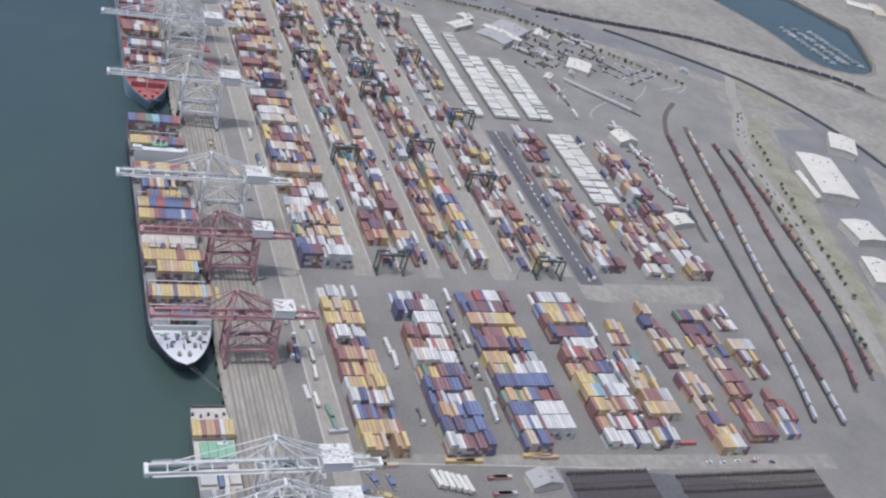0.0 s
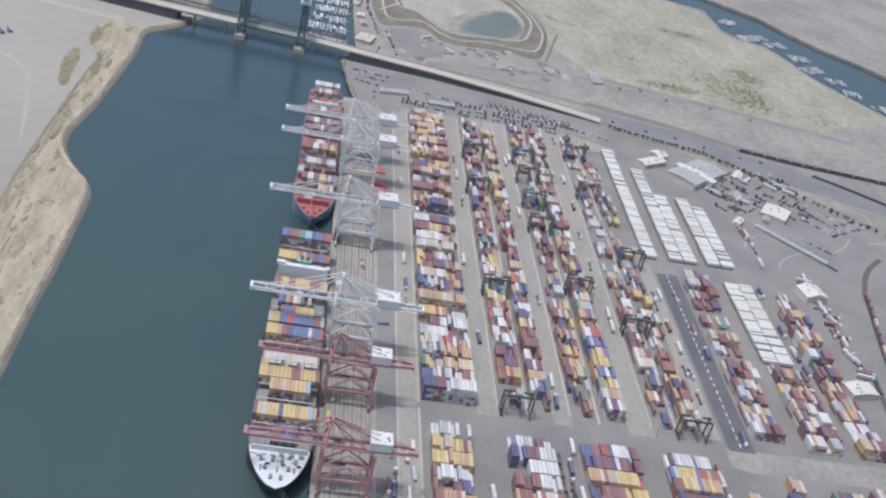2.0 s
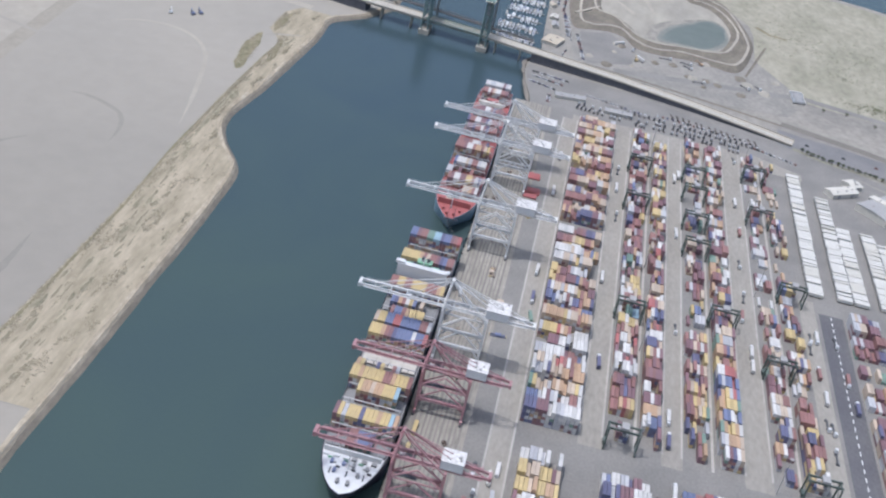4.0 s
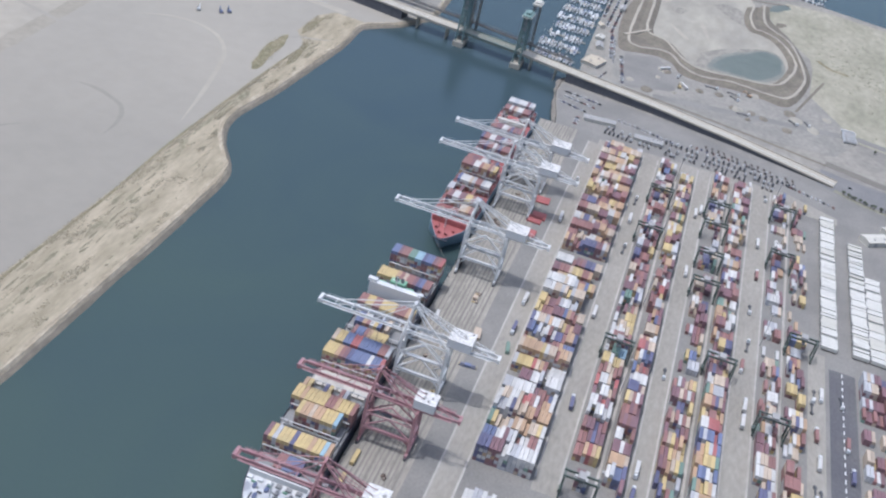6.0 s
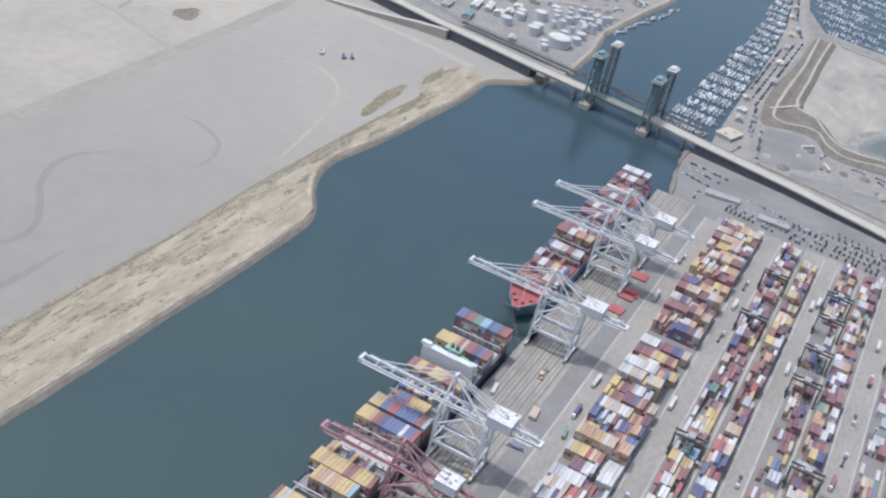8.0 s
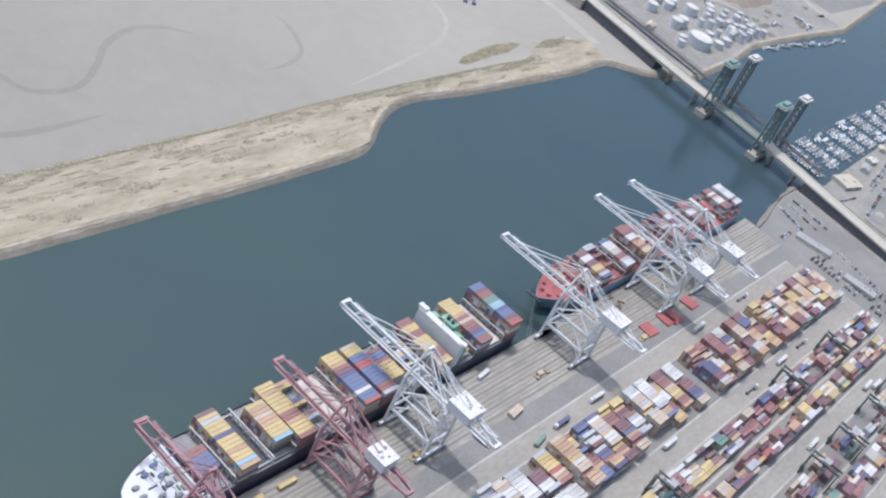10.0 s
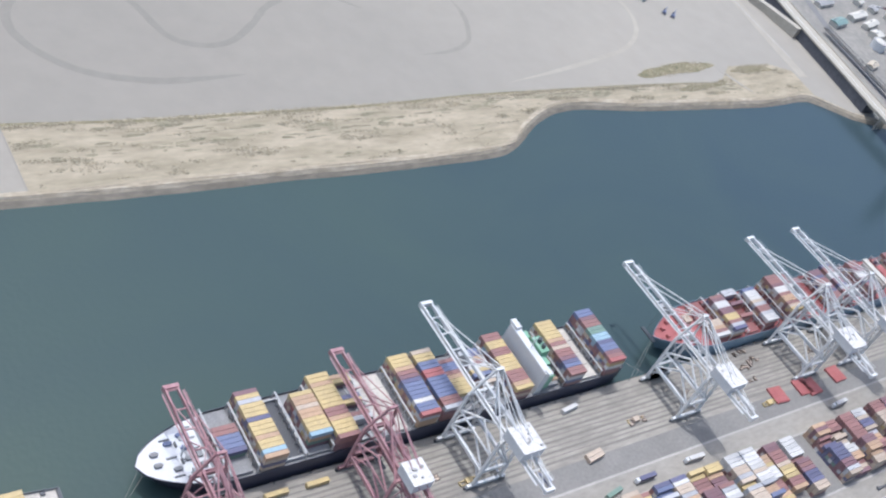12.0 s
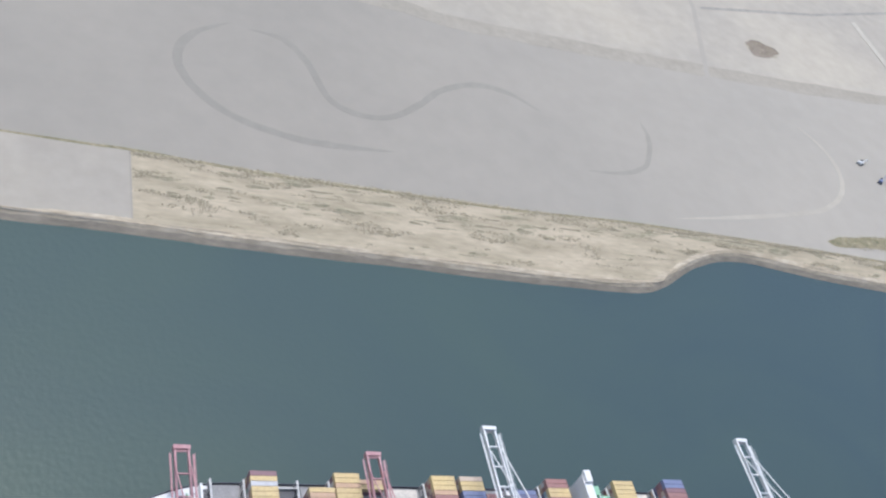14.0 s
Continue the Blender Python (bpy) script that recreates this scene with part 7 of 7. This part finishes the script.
def scrub_patches():
    """Low mats of dry weeds on the sand, thin along the shore and thick at its back."""
    rr = random.Random(8)
    s = Shape()
    for k in range(330):
        x, u = rr.uniform(-300, 330), rr.random() ** 0.7
        y0 = float(np.interp(x, [q[0] for q in NORTH], [q[1] for q in NORTH])) + 7
        y = y0 + u * (along(SAND_BACK[::-1], x) - 4 - y0)
        if noise.noise((x * 0.012, y * 0.06, 4.0)) + 0.35 * u < 0.12:
            continue
        ring = blob(x, y, rr.uniform(1.5, 9) * (0.5 + 0.7 * u), rr.uniform(0.5, 1.5), 300 + k, 22, rr.uniform(-0.12, 0.12))
        s.add([(a, b, 0.062 + 0.0001 * k) for a, b in ring], [tuple(range(22))])
    s.make("weed_mats", "weed_mat", label="low mats of dry brown-green weeds on the sand", category="weeds", kind="stuff")


scrub_patches()


def bush_field():
    """Dry bushes over the sand: many small clumps of blades."""
    rr = random.Random(21)
    s = Shape()
    spots = []
    for x, y, rx, ry, turn in MOUNDS:
        for k in range(int(5 * (rx + ry))):
            a, q = rr.uniform(0, 6.28), rr.uniform(0.5, 1.0) if rr.random() < 0.7 else rr.random()
            u, v = rx * q * math.cos(a), ry * q * math.sin(a)
            spots.append((x + u * math.cos(turn) - v * math.sin(turn), y + u * math.sin(turn) + v * math.cos(turn)))
    for k in range(26000):
        x = rr.uniform(-310, 420)
        shore_y = float(np.interp(x, [q[0] for q in NORTH], [q[1] for q in NORTH]))
        back = along(SAND_BACK[::-1], x)
        u = rr.random()
        y = shore_y + 5 + u * (back - shore_y - 5)
        dense = 0.8 * noise.noise((x * 0.02, y * 0.13, 3.0)) + 0.7 * noise.noise((x * 0.06, y * 0.3, 9.0)) + (0.4 * (u - 0.8) / 0.2 if u > 0.8 else 0.0)
        if dense < 0.2 + 0.3 * rr.random():
            continue
        spots.append((x, y))
    for k in range(900):
        x = rr.uniform(-310, 300)
        spots.append((x, along(SAND_BACK[::-1], x) - abs(rr.gauss(0, 2.2))))
    for x, y in spots:
        r = rr.uniform(0.25, 0.95)
        for j in range(4):
            a = rr.uniform(0, 6.28)
            p = Vector((x + math.cos(a) * r * 0.9, y + math.sin(a) * r * 0.7, 0.05))
            w = Vector((math.cos(a + 1.3), math.sin(a + 1.3), 0)) * r * 0.8
            t = Vector((math.cos(a) * 0.9 * r, math.sin(a) * 0.9 * r, rr.uniform(0.12, 0.35) * r))
            s.add([p - w, p + w, p + w * 0.6 + t, p - w * 0.6 + t], [(0, 1, 2, 3)])
    s.make("scrub_bushes", "bush", label="dry olive scrub bushes scattered on sand", category="bushes", kind="stuff")


bush_field()


def digger(x, y, turn, mat, word):
    root = empty("excavator", at(x, y, 0.06, turn), f"{word} parked earth-moving machine on the pale lot", "machine", "machines on the lot")
    part("tracks", Shape().box(-3.2, 3.2, -2.0, -1.2, 0, 1.0).box(-3.2, 3.2, 1.2, 2.0, 0, 1.0), "steel_dark", root)
    part("body", Shape().box(-2.8, 2.2, -1.7, 1.7, 1.0, 2.8, top=0.93), mat, root)
    part("cab", Shape().box(0.6, 2.4, 0.2, 1.6, 1.4, 3.6, top=0.9), "glass", root)
    part("arm", Shape().beam((2.0, -0.4, 2.0), (6.5, -0.4, 5.0), 0.5, 0.8).beam((6.5, -0.4, 5.0), (8.5, -0.4, 1.0), 0.4, 0.6), mat, root)


digger(318, 387, 20, "ship_white", "white")
digger(329, 366, 40, "blue", "blue")
digger(336, 360, 40, "blue", "blue")
digger(520, -120, 10, "yellow", "yellow")
digger(560, -200, 70, "orange", "orange")
for k in range(9):
    put_lorry(rng.uniform(480, 590), rng.uniform(-290, -80), rng.uniform(0, 360), rng.choice((1, 3)))
for k in range(6):
    put_lorry(508 + 6 * k, -318 + rng.uniform(-1, 1), 100, 1)


def spoil_heap(x, y, r, h, seed):
    rr = random.Random(seed)
    s = Shape()
    n = 14
    rings = [(1.0, 0.0), (0.72, 0.55), (0.35, 0.9)]
    pts = []
    for f, z in rings:
        for k in range(n):
            q = r * f * rr.uniform(0.85, 1.15)
            pts.append((x + math.cos(6.2832 * k / n) * q * 1.4, y + math.sin(6.2832 * k / n) * q, z * h * rr.uniform(0.85, 1.1)))
    pts.append((x, y, h))
    faces = [(a * n + k, a * n + (k + 1) % n, (a + 1) * n + (k + 1) % n, (a + 1) * n + k) for a in range(2) for k in range(n)]
    s.add(pts, faces + [(2 * n + k, 2 * n + (k + 1) % n, 3 * n) for k in range(n)])
    s.make("earth_mound", "mud" if seed % 2 else "silt", label="low heap of dug earth on dusty ground", category="earth heap", group="earth heaps")


for k in range(22):
    spoil_heap(rng.uniform(470, 600), rng.uniform(-310, -60), rng.uniform(3, 8), rng.uniform(1, 2.6), k)


# ---- far ground: town blocks and warehouses beyond the basin ----
def far_blocks(x0, x1, y0, y1, count, seed, turn):
    rr = random.Random(seed)
    for k in range(count):
        building(rr.uniform(x0, x1), rr.uniform(y0, y1), rr.uniform(18, 60), rr.uniform(14, 36), rr.uniform(5, 10), turn + rr.choice((0, 90)), rr.choice(("white_roof", "grey_roof", "tan_roof")), "low distant warehouse with a plain roof", vents=1)


far_blocks(1500, 2100, -420, -60, 16, 31, 30)
for k, (x, y, lx, ly, h, roof) in enumerate(((598, 378, 30, 9, 4, "grey_roof"), (583, 342, 24, 11, 5, "bridge_green"), (664, 379, 12, 9, 5, "white_roof"), (678, 366, 14, 9, 4, "grey_roof"), (690, 349, 12, 10, 6, "white_roof"), (631, 353, 34, 9, 5, "white_roof"), (637, 337, 30, 8, 5, "white_roof"), (700, 334, 12, 9, 5, "white_roof"), (625, 318, 14, 12, 6, "white_roof"), (645, 312, 16, 9, 5, "white_roof"), (672, 312, 12, 10, 6, "white_roof"), (560, 270, 16, 8, 4, "tan_roof"), (740, 290, 18, 9, 4, "grey_roof"), (722, 310, 12, 12, 5, "tan_roof"), (768, 352, 20, 8, 4, "tan_roof"))):
    building(x, y, lx, ly, h, 8 + 3 * (k % 4), roof, "small works building among the oil tanks", vents=2)
car_row((600, 396), (640, 402), 9, 100)
car_row((700, 372), (740, 360), 10, 80)
rr_yard = random.Random(77)
for k in range(26):
    spoil_heap(rr_yard.uniform(770, 960), rr_yard.uniform(205, 250) if k % 2 else rr_yard.uniform(335, 375), rr_yard.uniform(3, 7), rr_yard.uniform(1, 2.5), 100 + k)
for k in range(6):
    put_lorry(rr_yard.uniform(800, 960), rr_yard.uniform(196, 232), rr_yard.uniform(0, 360), rr_yard.choice((1, 3)))
far_blocks(1150, 1500, 330, 520, 6, 34, 10)
far_blocks(300, 700, -1250, -1050, 10, 33, -20)


def far_rows():
    """Rows of parked vehicles on the lot across the water."""
    rr = random.Random(55)
    s = Shape()
    names = ["steel_dark", "grey", "maroon", "hopper", "grey_roof"]
    for x0, y0, n in ((930, 345, 12), (950, 352, 12), (975, 360, 14), (1000, 368, 12), (1030, 372, 10), (985, 316, 12), (1012, 318, 14), (1040, 316, 12), (1072, 318, 10), (1110, 340, 12), (1140, 300, 10)):
        lead = rr.randrange(5)
        for k in range(n):
            if rr.random() < 0.8:
                x, y = x0 + 1.2 * k + rr.uniform(-0.5, 0.5), y0 - 4.2 * k
                s.box(x - 4.5, x + 4.5, y - 1.3, y + 1.3, 0.06, rr.uniform(1.8, 3.4), lead if rr.random() < 0.6 else rr.randrange(5))
    s.make("parked_vehicles", names, label="rows of distant parked trucks and trailers", category="vehicles", kind="stuff")


far_rows()
